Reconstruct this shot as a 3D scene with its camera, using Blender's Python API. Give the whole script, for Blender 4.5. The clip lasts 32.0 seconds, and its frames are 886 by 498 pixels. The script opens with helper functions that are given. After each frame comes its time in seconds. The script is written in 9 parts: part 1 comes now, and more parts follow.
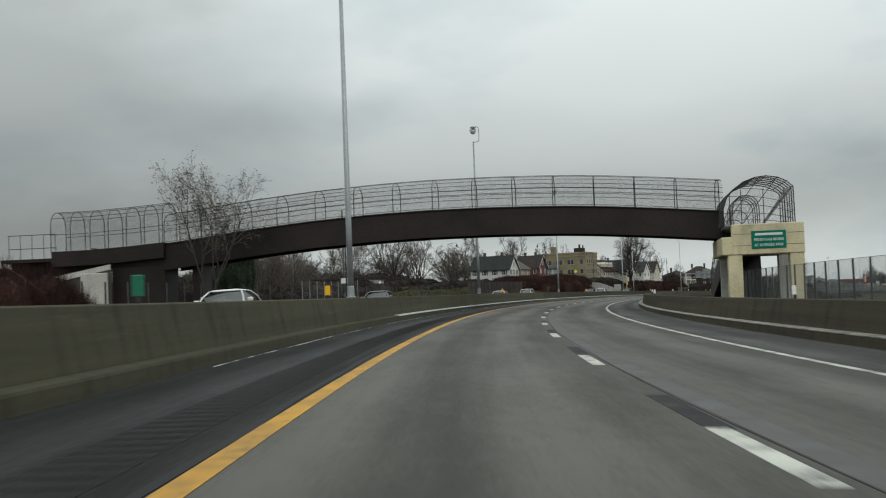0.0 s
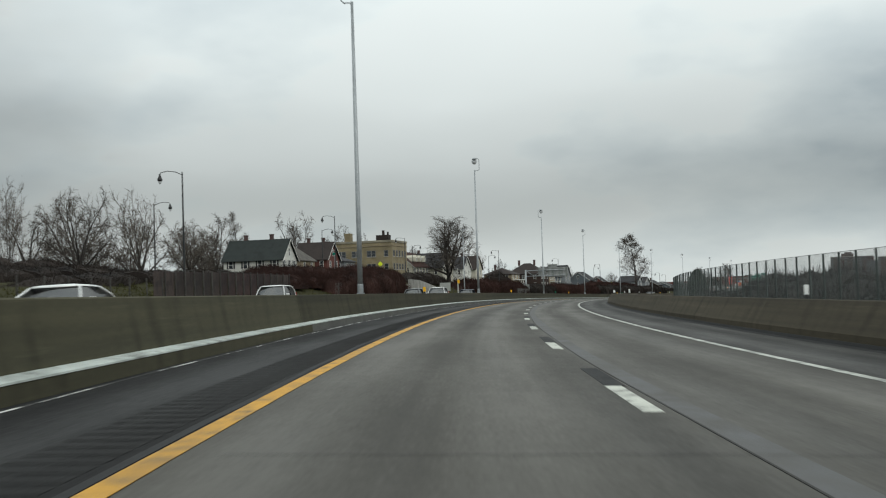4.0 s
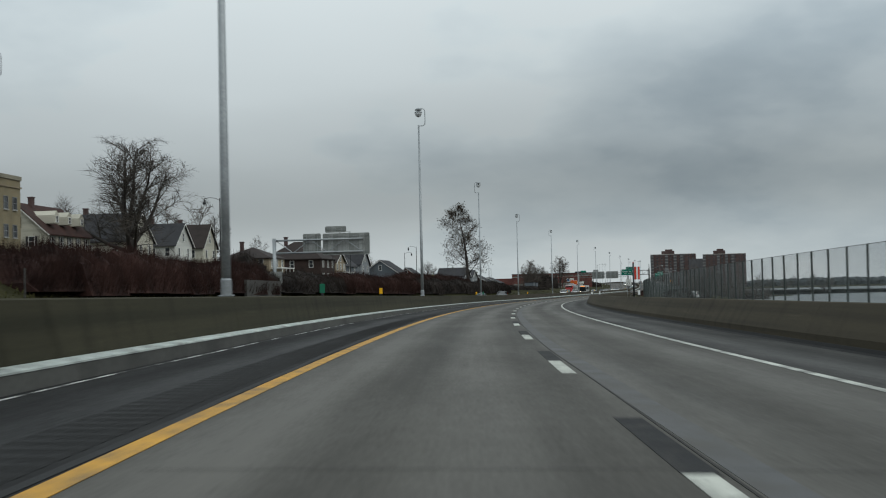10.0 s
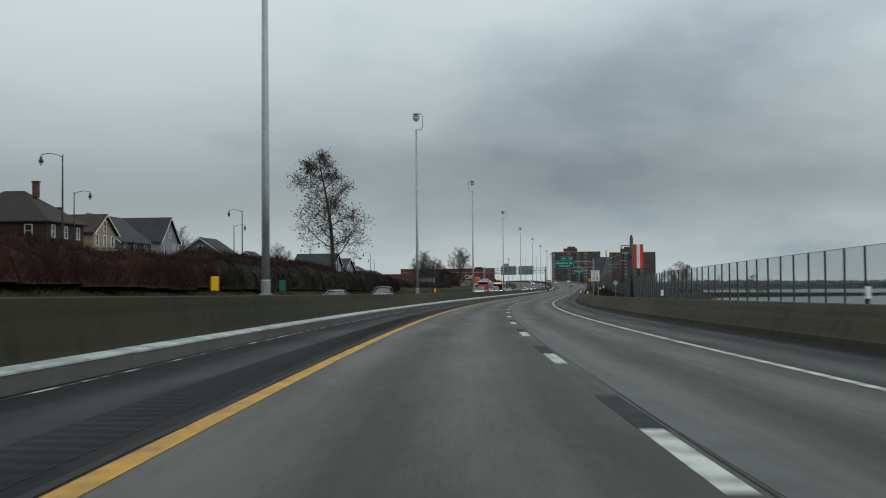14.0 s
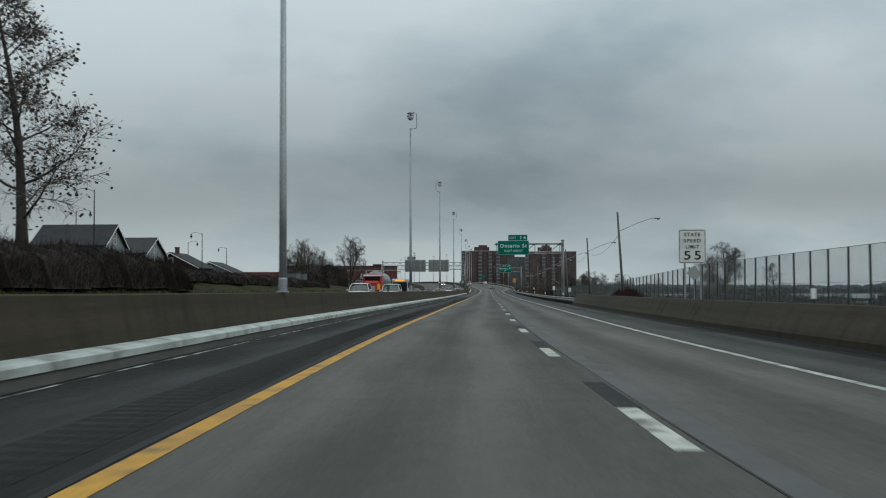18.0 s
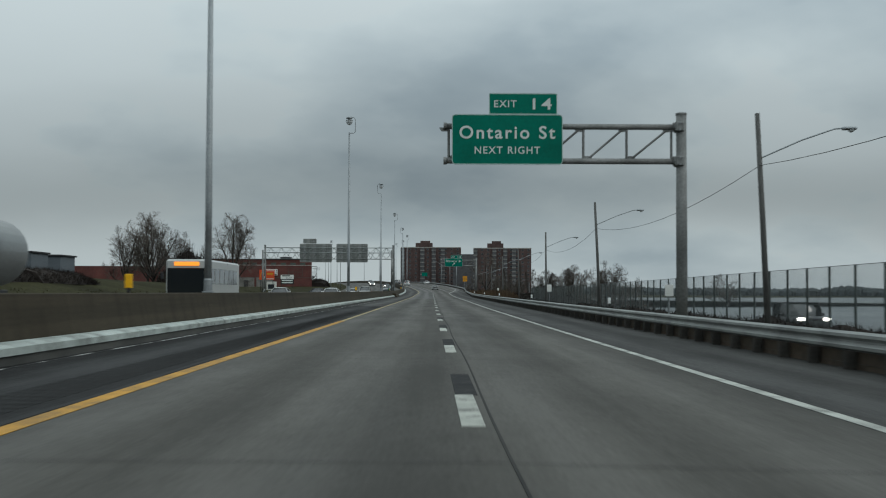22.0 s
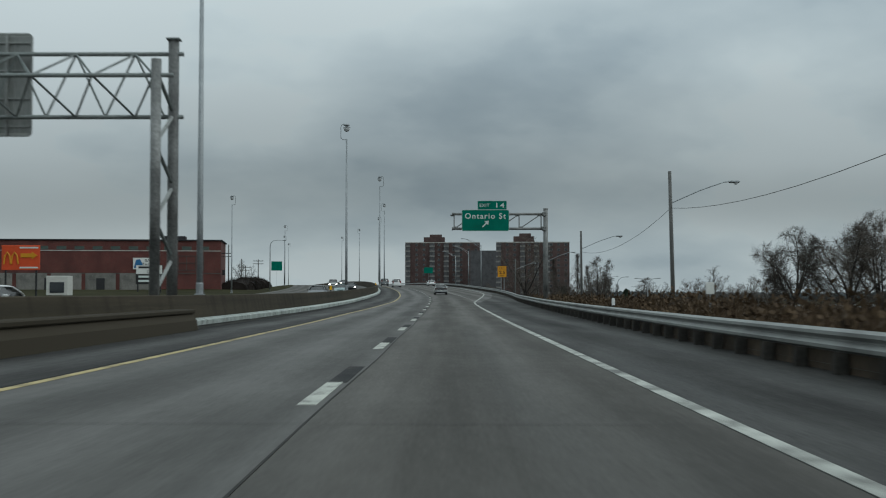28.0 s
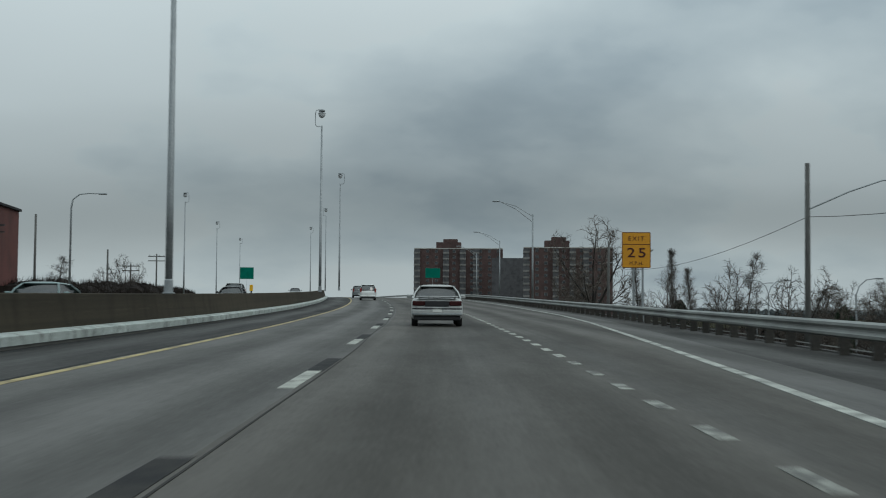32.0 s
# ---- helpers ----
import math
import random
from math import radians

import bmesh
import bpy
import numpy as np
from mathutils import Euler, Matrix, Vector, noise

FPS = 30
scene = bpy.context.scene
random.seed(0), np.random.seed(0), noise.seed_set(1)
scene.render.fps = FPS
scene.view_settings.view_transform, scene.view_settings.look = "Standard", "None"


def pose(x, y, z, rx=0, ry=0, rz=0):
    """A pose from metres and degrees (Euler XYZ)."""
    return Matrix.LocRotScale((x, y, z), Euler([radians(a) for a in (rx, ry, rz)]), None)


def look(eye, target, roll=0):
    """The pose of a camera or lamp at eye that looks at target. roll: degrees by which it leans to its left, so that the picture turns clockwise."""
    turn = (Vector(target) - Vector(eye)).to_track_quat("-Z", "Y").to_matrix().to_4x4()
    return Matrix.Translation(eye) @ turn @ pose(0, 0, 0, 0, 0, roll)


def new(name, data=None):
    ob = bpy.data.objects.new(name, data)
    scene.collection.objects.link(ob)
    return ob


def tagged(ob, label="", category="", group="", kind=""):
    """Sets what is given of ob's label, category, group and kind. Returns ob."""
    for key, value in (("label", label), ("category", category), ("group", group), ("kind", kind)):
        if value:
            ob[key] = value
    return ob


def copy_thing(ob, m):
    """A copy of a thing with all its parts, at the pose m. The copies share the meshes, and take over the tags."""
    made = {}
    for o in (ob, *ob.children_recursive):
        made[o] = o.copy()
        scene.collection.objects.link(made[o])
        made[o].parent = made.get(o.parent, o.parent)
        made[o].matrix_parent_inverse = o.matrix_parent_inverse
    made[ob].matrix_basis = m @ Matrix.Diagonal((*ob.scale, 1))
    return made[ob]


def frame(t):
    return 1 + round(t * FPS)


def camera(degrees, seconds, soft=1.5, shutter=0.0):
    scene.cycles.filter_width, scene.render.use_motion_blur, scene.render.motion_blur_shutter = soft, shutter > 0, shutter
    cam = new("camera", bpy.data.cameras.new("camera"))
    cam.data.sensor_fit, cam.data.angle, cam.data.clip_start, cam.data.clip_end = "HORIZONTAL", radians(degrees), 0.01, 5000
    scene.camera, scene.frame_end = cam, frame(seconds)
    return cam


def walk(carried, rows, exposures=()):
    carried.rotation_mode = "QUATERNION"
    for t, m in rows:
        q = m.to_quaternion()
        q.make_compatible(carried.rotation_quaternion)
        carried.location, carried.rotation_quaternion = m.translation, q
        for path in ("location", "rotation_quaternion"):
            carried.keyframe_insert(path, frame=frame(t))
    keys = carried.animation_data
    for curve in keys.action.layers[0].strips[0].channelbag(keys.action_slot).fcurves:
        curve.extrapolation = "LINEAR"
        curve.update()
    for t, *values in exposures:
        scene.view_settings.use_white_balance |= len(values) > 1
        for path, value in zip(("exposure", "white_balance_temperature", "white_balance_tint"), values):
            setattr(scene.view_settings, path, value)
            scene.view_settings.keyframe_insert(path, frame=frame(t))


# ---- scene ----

# ---------------------------------------------------------------- camera and its way
cam = camera(40.1, 32.0, soft=1.1, shutter=0.25)
PATH = [
    (0, (0.00, 0.00, 1.091), (-0.110, 19.978, 2.013), -2.19),
    (0.5, (0.16, 14.60, 1.215), (0.395, 34.575, 2.132), -2.08),
    (1, (0.60, 29.21, 1.323), (1.268, 49.176, 2.236), -1.84),
    (1.5, (1.38, 43.82, 1.428), (2.511, 63.772, 2.307), -1.72),
    (2, (2.48, 58.44, 1.505), (4.057, 78.357, 2.359), -1.73),
    (2.5, (3.90, 73.04, 1.621), (5.885, 92.924, 2.481), -2.16),
    (3, (5.63, 87.63, 1.721), (8.047, 107.464, 2.587), -2.35),
    (3.5, (7.68, 102.19, 1.821), (10.504, 121.976, 2.669), -2.21),
    (4, (10.02, 116.73, 1.908), (13.253, 136.451, 2.743), -1.88),
    (4.5, (12.65, 131.24, 1.982), (16.248, 150.893, 2.814), -1.66),
    (5, (15.54, 145.71, 2.066), (19.445, 165.306, 2.884), -1.50),
    (5.5, (18.64, 160.15, 2.119), (22.817, 179.694, 2.927), -1.37),
    (6, (21.94, 174.57, 2.205), (26.361, 194.055, 3.016), -1.31),
    (6.5, (25.42, 188.96, 2.255), (30.090, 208.385, 3.071), -1.34),
    (7, (29.09, 203.31, 2.336), (34.040, 222.672, 3.120), -1.42),
    (7.5, (33.00, 217.62, 2.364), (38.295, 236.889, 3.107), -1.18),
    (8, (37.16, 231.87, 2.414), (42.765, 251.050, 3.166), -1.39),
    (8.5, (41.51, 246.07, 2.421), (47.321, 265.196, 3.150), -1.47),
    (9, (46.02, 260.24, 2.433), (52.034, 279.303, 3.159), -1.62),
    (9.5, (50.69, 274.37, 2.407), (56.906, 293.370, 3.106), -1.54),
    (10, (55.53, 288.46, 2.407), (62.027, 307.361, 3.113), -1.38),
    (10.5, (60.57, 302.49, 2.391), (67.294, 321.309, 3.097), -1.17),
    (11, (65.79, 316.46, 2.384), (72.777, 335.187, 3.070), -0.91),
    (11.5, (71.19, 330.38, 2.316), (78.363, 349.034, 2.961), -0.95),
    (12, (76.72, 344.25, 2.268), (84.048, 362.850, 2.915), -0.65),
    (12.5, (82.39, 358.08, 2.192), (89.954, 376.586, 2.821), -0.64),
    (13, (88.24, 371.85, 2.132), (96.017, 390.262, 2.777), -0.67),
    (13.5, (94.25, 385.55, 2.060), (102.241, 403.875, 2.696), -0.56),
    (14, (100.42, 399.20, 2.001), (108.617, 417.427, 2.650), -0.51),
    (14.5, (106.73, 412.78, 1.940), (115.082, 430.945, 2.590), -0.45),
    (15, (113.18, 426.32, 1.874), (121.743, 444.377, 2.510), -0.41),
    (15.5, (119.78, 439.78, 1.804), (128.547, 457.745, 2.438), -0.35),
    (16, (126.53, 453.18, 1.739), (135.452, 471.068, 2.380), -0.29),
    (16.5, (133.38, 466.53, 1.678), (142.448, 484.349, 2.339), -0.26),
    (17, (140.36, 479.83, 1.631), (149.596, 497.557, 2.304), -0.22),
    (17.5, (147.48, 493.06, 1.588), (156.917, 510.676, 2.277), -0.19),
    (18, (154.74, 506.21, 1.551), (164.356, 523.736, 2.239), -0.16),
    (18.5, (162.15, 519.29, 1.525), (171.945, 536.712, 2.248), -0.21),
    (19, (169.70, 532.29, 1.518), (179.716, 549.588, 2.256), -0.30),
    (19.5, (177.40, 545.21, 1.515), (187.587, 562.407, 2.235), -0.50),
    (20, (185.23, 558.06, 1.514), (195.578, 575.155, 2.235), -0.51),
    (20.5, (193.15, 570.84, 1.524), (203.594, 587.887, 2.269), -0.41),
    (21, (201.11, 583.62, 1.538), (211.547, 600.662, 2.283), -0.34),
    (21.5, (209.06, 596.40, 1.540), (219.468, 613.461, 2.257), 0.01),
    (22, (217.00, 609.18, 1.531), (227.415, 626.244, 2.244), 0.15),
    (22.5, (224.94, 621.97, 1.518), (235.340, 639.044, 2.208), -0.12),
    (23, (232.86, 634.78, 1.494), (243.220, 651.869, 2.224), -0.35),
    (23.5, (240.74, 647.60, 1.525), (251.042, 664.731, 2.267), -0.25),
    (24, (248.59, 660.45, 1.504), (258.863, 677.596, 2.237), -0.08),
    (24.5, (256.42, 673.31, 1.556), (266.671, 690.466, 2.330), -0.17),
    (25, (264.25, 686.17, 1.553), (274.506, 703.321, 2.310), -0.16),
    (25.5, (272.08, 699.03, 1.601), (282.342, 716.173, 2.356), -0.14),
    (26, (279.90, 711.88, 1.600), (290.160, 729.034, 2.359), -0.13),
    (26.5, (287.72, 724.74, 1.650), (297.964, 741.901, 2.435), -0.15),
    (27, (295.54, 737.60, 1.659), (305.798, 754.747, 2.450), -0.27),
    (27.5, (303.36, 750.45, 1.688), (313.624, 767.596, 2.466), -0.16),
    (28, (311.17, 763.30, 1.705), (321.373, 780.486, 2.511), -0.02),
    (28.5, (318.95, 776.17, 1.742), (329.170, 793.345, 2.505), -0.05),
    (29, (326.74, 789.03, 1.768), (336.964, 806.197, 2.602), -0.11),
    (29.5, (334.52, 801.89, 1.855), (344.712, 819.072, 2.715), -0.05),
    (30, (342.27, 814.75, 1.937), (352.433, 831.959, 2.812), 0.00),
    (30.5, (350.00, 827.63, 2.054), (360.144, 844.844, 2.976), -0.20),
    (31, (357.70, 840.52, 2.208), (367.761, 857.778, 3.154), 0.18),
    (31.5, (365.34, 853.44, 2.383), (375.347, 870.723, 3.377), 0.17),
    (32, (372.93, 866.37, 2.599), (382.885, 883.687, 3.647), 0.36),
]
walk(cam, [(t, look(eye, target, roll)) for t, eye, target, roll in PATH],
     [(0, 0.42, 6850, 10), (2, 0.38, 6850, 10), (3, 0.60, 6850, 10), (6, 0.27, 6650, 10), (8, 0.22, 6550, 10), (13, 0.17, 6500, 9), (17, 0.08, 6350, 7), (20, 0.05, 6380, 7), (27, 0.0, 6320, 6), (32, -0.05, 6320, 6)])

# ---------------------------------------------------------------- sky, sun, exposure
SUN_ROT, SUN_EL = radians(150), radians(38)


def make_world():
    w = bpy.data.worlds.new("overcast")
    w.use_nodes = True
    scene.world = w
    nt = w.node_tree
    nt.nodes.clear()
    N, L = nt.nodes.new, nt.links.new
    out, bg = N("ShaderNodeOutputWorld"), N("ShaderNodeBackground")
    L(bg.outputs[0], out.inputs[0])
    sky = N("ShaderNodeTexSky")
    sky.sky_type, sky.sun_disc, sky.sun_elevation, sky.sun_rotation = "NISHITA", False, SUN_EL, SUN_ROT
    tc, sep = N("ShaderNodeTexCoord"), N("ShaderNodeSeparateXYZ")
    L(tc.outputs["Generated"], sep.inputs[0])
    # flat cloud deck: direction divided by its height
    lift = N("ShaderNodeMath"); lift.operation = "ADD"; lift.inputs[1].default_value = 0.34
    L(sep.outputs["Z"], lift.inputs[0])
    mx = N("ShaderNodeMath"); mx.operation = "MAXIMUM"; mx.inputs[1].default_value = 0.05
    L(lift.outputs[0], mx.inputs[0])
    comb = N("ShaderNodeCombineXYZ")
    for k, ax in enumerate("XY"):
        dv = N("ShaderNodeMath"); dv.operation = "DIVIDE"
        L(sep.outputs[ax], dv.inputs[0]); L(mx.outputs[0], dv.inputs[1]); L(dv.outputs[0], comb.inputs[k])
    def cloud(scale, detail, off):
        mp = N("ShaderNodeMapping"); mp.inputs["Location"].default_value = off
        L(comb.outputs[0], mp.inputs[0])
        n = N("ShaderNodeTexNoise"); n.inputs["Scale"].default_value, n.inputs["Detail"].default_value = scale, detail
        n.inputs["Roughness"].default_value = 0.5
        L(mp.outputs[0], n.inputs["Vector"])
        return n.outputs["Fac"]
    big, small = cloud(0.95, 5, (4.6, 1.9, 0)), cloud(2.3, 7, (5.1, 3.0, 1))
    ramp = N("ShaderNodeValToRGB")
    cr = ramp.color_ramp
    for pos, val in SKY_BAND:
        e = cr.elements.new(pos) if pos not in (0.0, 1.0) else cr.elements[0 if pos == 0 else -1]
        e.color = (val * 0.89, val * 0.99, val * 1.02, 1)
    cr.interpolation = "CARDINAL"
    zc = N("ShaderNodeMath"); zc.operation = "MAXIMUM"; zc.inputs[1].default_value = 0
    L(sep.outputs["Z"], zc.inputs[0])
    # uneven cloud base: height wobbles with the large clouds
    wob = N("ShaderNodeMath"); wob.operation = "MULTIPLY_ADD"; wob.inputs[1].default_value, wob.inputs[2].default_value = 0.10, -0.05
    L(big, wob.inputs[0])
    zz = N("ShaderNodeMath"); zz.operation = "ADD"
    L(zc.outputs[0], zz.inputs[0]); L(wob.outputs[0], zz.inputs[1])
    L(zz.outputs[0], ramp.inputs[0])
    tone = N("ShaderNodeValToRGB")
    tone.color_ramp.elements[0].position, tone.color_ramp.elements[0].color = 0.39, (0.67, 0.72, 0.765, 1)
    tone.color_ramp.elements[1].position, tone.color_ramp.elements[1].color = 0.60, (1.36, 1.33, 1.29, 1)
    te = tone.color_ramp.elements.new(0.30)
    te.color = (0.56, 0.61, 0.66, 1)
    tone.color_ramp.interpolation = "B_SPLINE"
    mixn = N("ShaderNodeMath"); mixn.operation = "MULTIPLY_ADD"; mixn.inputs[1].default_value = 0.38
    hf = N("ShaderNodeMath"); hf.operation = "MULTIPLY"; hf.inputs[1].default_value = 0.62
    L(big, hf.inputs[0]); L(small, mixn.inputs[0]); L(hf.outputs[0], mixn.inputs[2])
    L(mixn.outputs[0], tone.inputs[0])
    mul = N("ShaderNodeMix"); mul.data_type, mul.blend_type = "RGBA", "MULTIPLY"; mul.inputs["Factor"].default_value = 1
    L(ramp.outputs[0], mul.inputs["A"]); L(tone.outputs[0], mul.inputs["B"])
    # heavier cloud bank over the land to the north-west
    dot = N("ShaderNodeVectorMath"); dot.operation = "DOT_PRODUCT"
    dot.inputs[1].default_value = (-math.sin(radians(26)) * 0.98, math.cos(radians(26)) * 0.98, 0.19)
    L(tc.outputs["Generated"], dot.inputs[0])
    edge = N("ShaderNodeMath"); edge.operation = "MULTIPLY_ADD"; edge.inputs[1].default_value = 0.09
    L(small, edge.inputs[0]); L(dot.outputs["Value"], edge.inputs[2])
    heavy = N("ShaderNodeMapRange"); heavy.interpolation_type = "SMOOTHSTEP"
    for nm, v in (("From Min", 0.975), ("From Max", 1.03), ("To Min", 1.0), ("To Max", 0.58)):
        heavy.inputs[nm].default_value = v
    L(edge.outputs[0], heavy.inputs["Value"])
    bank = N("ShaderNodeMix"); bank.data_type, bank.blend_type = "RGBA", "MULTIPLY"; bank.inputs["Factor"].default_value = 1
    L(mul.outputs["Result"], bank.inputs["A"]); L(heavy.outputs[0], bank.inputs["B"])
    mixs = N("ShaderNodeMix"); mixs.data_type = "RGBA"; mixs.inputs["Factor"].default_value = 0.96
    dim = N("ShaderNodeMix"); dim.data_type, dim.blend_type = "RGBA", "MULTIPLY"; dim.inputs["Factor"].default_value = 1
    dim.inputs["B"].default_value = (0.08, 0.08, 0.08, 1)
    L(sky.outputs[0], dim.inputs["A"])
    L(dim.outputs["Result"], mixs.inputs["A"]); L(bank.outputs["Result"], mixs.inputs["B"])
    L(mixs.outputs["Result"], bg.inputs[0])
    bg.inputs[1].default_value = 1.0


SKY_BAND = ((0.0, 0.50), (0.035, 0.46), (0.072, 0.34), (0.11, 0.40), (0.17, 0.54), (0.27, 0.72), (1.0, 1.0))
make_world()
sun = new("sun", bpy.data.lights.new("sun", "SUN"))
sun.data.energy, sun.data.angle, sun.data.color = 0.5, radians(30), (1, 0.97, 0.92)
sun.matrix_world = Matrix.Rotation(-SUN_ROT, 4, "Z") @ Matrix.Rotation(-(radians(90) - SUN_EL), 4, "X") @ pose(0, 0, 0)

# ---------------------------------------------------------------- the road's line: heading, height and bank by station
STEP = 60.0
ST0 = -80.0
HEADING = (7.038, 1.997, -3.227, -8.399, -12.281, -15.62, -18.792, -21.546, -24.11, -26.406, -28.683, -30.86, -30.873, -30.811,
           -30.911, -30.902, -30.8, -30.586, -28.781, -26.542, -24.4, -22.32, -19.933, -19.248, -19.433, -19.365, -19.395)
HEIGHT = (-0.08, -0.08, -0.08, 0, 0.23, 0.44, 0.65, 0.83, 0.99, 1.13, 1.24, 1.29, 1.29, 1.27, 1.2, 1.08, 0.95, 0.83, 0.7, 0.58,
          0.49, 0.43, 0.42, 0.43, 0.44, 0.43, 0.43, 0.46, 0.5, 0.55, 0.6, 0.65, 0.77, 0.98, 1.31, 1.76, 2.19, 2.71, 3.29, 3.93,
          4.5, 4.97, 5.35, 5.64, 5.84, 5.94, 5.93, 5.82, 5.62, 5.32, 5.02, 4.7, 4.38)
BANK = (2.19, 2.19, 2.03, 1.9, 1.54, 1.39, 1.31, 0.92, 0.58, 0.36, 0.27, 0.31, 0.21, 0.16, 0.16, 0.11) + (0.0,) * 11
KN = ST0 + STEP * np.arange(len(HEADING))
SG = np.arange(ST0, 1480.1, 2.5)
HG = np.radians(np.interp(SG, KN, HEADING))
_m = (HG[1:] + HG[:-1]) / 2
XG = np.r_[7.206, 7.206 + np.cumsum(-np.sin(_m) * 2.5)]
YG = np.r_[-79.792, -79.792 + np.cumsum(np.cos(_m) * 2.5)]
ZG = np.interp(SG, ST0 + 30.0 * np.arange(len(HEIGHT)), HEIGHT)
for _ in range(14):
    ZG = np.r_[ZG[0], (ZG[:-2] + 2 * ZG[1:-1] + ZG[2:]) / 4, ZG[-1]]


def head(s):
    return float(np.interp(s, SG, HG))


def W(s, d, h=0.0):
    """World place at station s, d metres right of the lane line, h above the road."""
    a = head(s)
    b = math.tan(radians(float(np.interp(s, KN, BANK))))
    dz = -max(-8.0, min(8.0, d)) * b
    return Vector((float(np.interp(s, SG, XG)) + d * math.cos(a), float(np.interp(s, SG, YG)) + d * math.sin(a),
                   float(np.interp(s, SG, ZG)) + h + dz))


def at(s, d, h=0.0, turn=0.0, lie=False):
    """Pose there: y along the road, x to its right, turned by degrees; lie: tilted with the road."""
    p = W(s, d, h)
    m = Matrix.Translation(p) @ Matrix.Rotation(head(s) + radians(turn), 4, "Z")
    if lie:
        g = (float(np.interp(s + 2, SG, ZG)) - float(np.interp(s - 2, SG, ZG))) / 4
        m = m @ Matrix.Rotation(math.atan(g), 4, "X") @ Matrix.Rotation(radians(float(np.interp(s, KN, BANK))), 4, "Y")
    return m


# ---------------------------------------------------------------- materials
MATS = {}


def mat(name, col, rough=0.7, var=0.18, scale=0.6, fine=14.0, bump=0.15, metal=0.0, dark=None, streak=(1, 1, 1), coords="Object", rnd=0.0, spec=0.35, stain=0.0, fine_var=1.0):
    """A surface with broad and fine variation of its colour, fine relief and roughness that follows the grain."""
    m = bpy.data.materials.new(name)
    m.use_nodes = True
    MATS[name] = m
    nt = m.node_tree
    N, L = nt.nodes.new, nt.links.new
    b = nt.nodes["Principled BSDF"]
    b.inputs["Metallic"].default_value = metal
    b.inputs["Specular IOR Level"].default_value = spec
    tc, mp = N("ShaderNodeTexCoord"), N("ShaderNodeMapping")
    L(tc.outputs[coords], mp.inputs[0])
    mp.inputs["Scale"].default_value = streak
    n1, n2 = N("ShaderNodeTexNoise"), N("ShaderNodeTexNoise")
    for n, sc, de in ((n1, scale, 6), (n2, fine, 4)):
        n.inputs["Scale"].default_value, n.inputs["Detail"].default_value = sc, de
        L(mp.outputs[0], n.inputs["Vector"])
    dk = dark or tuple(c * (1 - 2.2 * var) for c in col)
    lt = tuple(min(1, c * (1 + 1.3 * var)) for c in col)
    r1 = N("ShaderNodeValToRGB")
    r1.color_ramp.elements[0].position, r1.color_ramp.elements[0].color = 0.30, (*dk, 1)
    r1.color_ramp.elements[1].position, r1.color_ramp.elements[1].color = 0.68, (*lt, 1)
    e = r1.color_ramp.elements.new(0.48)
    e.color = (*col, 1)
    L(n1.outputs["Fac"], r1.inputs[0])
    mx = N("ShaderNodeMix"); mx.data_type, mx.blend_type = "RGBA", "MULTIPLY"; mx.inputs["Factor"].default_value = 1.0
    r2 = N("ShaderNodeMapRange")
    r2.inputs["To Min"].default_value, r2.inputs["To Max"].default_value = 1 - 1.1 * var * fine_var, 1 + 1.1 * var * fine_var
    r2.inputs["From Min"].default_value, r2.inputs["From Max"].default_value = 0.3, 0.7
    L(n2.outputs["Fac"], r2.inputs["Value"])
    L(r1.outputs[0], mx.inputs["A"]); L(r2.outputs[0], mx.inputs["B"])
    col_out = mx.outputs["Result"]
    if rnd:
        oi, mr = N("ShaderNodeObjectInfo"), N("ShaderNodeMapRange")
        mr.inputs["To Min"].default_value, mr.inputs["To Max"].default_value = 1 - rnd, 1 + rnd
        L(oi.outputs["Random"], mr.inputs["Value"])
        m2 = N("ShaderNodeMix"); m2.data_type, m2.blend_type = "RGBA", "MULTIPLY"; m2.inputs["Factor"].default_value = 1.0
        L(col_out, m2.inputs["A"]); L(mr.outputs[0], m2.inputs["B"])
        col_out = m2.outputs["Result"]
    if stain:
        n3, mp3 = N("ShaderNodeTexNoise"), N("ShaderNodeMapping")
        L(tc.outputs[coords], mp3.inputs[0]); mp3.inputs["Scale"].default_value = (1, 1, 0.25)
        n3.inputs["Scale"].default_value, n3.inputs["Detail"].default_value = 1.1, 8
        L(mp3.outputs[0], n3.inputs["Vector"])
        r3 = N("ShaderNodeMapRange")
        r3.inputs["From Min"].default_value, r3.inputs["From Max"].default_value = 0.45, 0.75
        r3.inputs["To Min"].default_value, r3.inputs["To Max"].default_value = 1.0, 1.0 - stain
        L(n3.outputs["Fac"], r3.inputs["Value"])
        m3 = N("ShaderNodeMix"); m3.data_type, m3.blend_type = "RGBA", "MULTIPLY"; m3.inputs["Factor"].default_value = 1.0
        L(col_out, m3.inputs["A"]); L(r3.outputs[0], m3.inputs["B"])
        col_out = m3.outputs["Result"]
    L(col_out, b.inputs["Base Color"])
    rr = N("ShaderNodeMapRange")
    rr.inputs["To Min"].default_value, rr.inputs["To Max"].default_value = max(0.03, rough - 0.12), min(1, rough + 0.12)
    L(n1.outputs["Fac"], rr.inputs["Value"]); L(rr.outputs[0], b.inputs["Roughness"])
    if bump:
        bp = N("ShaderNodeBump"); bp.inputs["Strength"].default_value, bp.inputs["Distance"].default_value = bump, 0.02
        L(n2.outputs["Fac"], bp.inputs["Height"]); L(bp.outputs[0], b.inputs["Normal"])
    return m


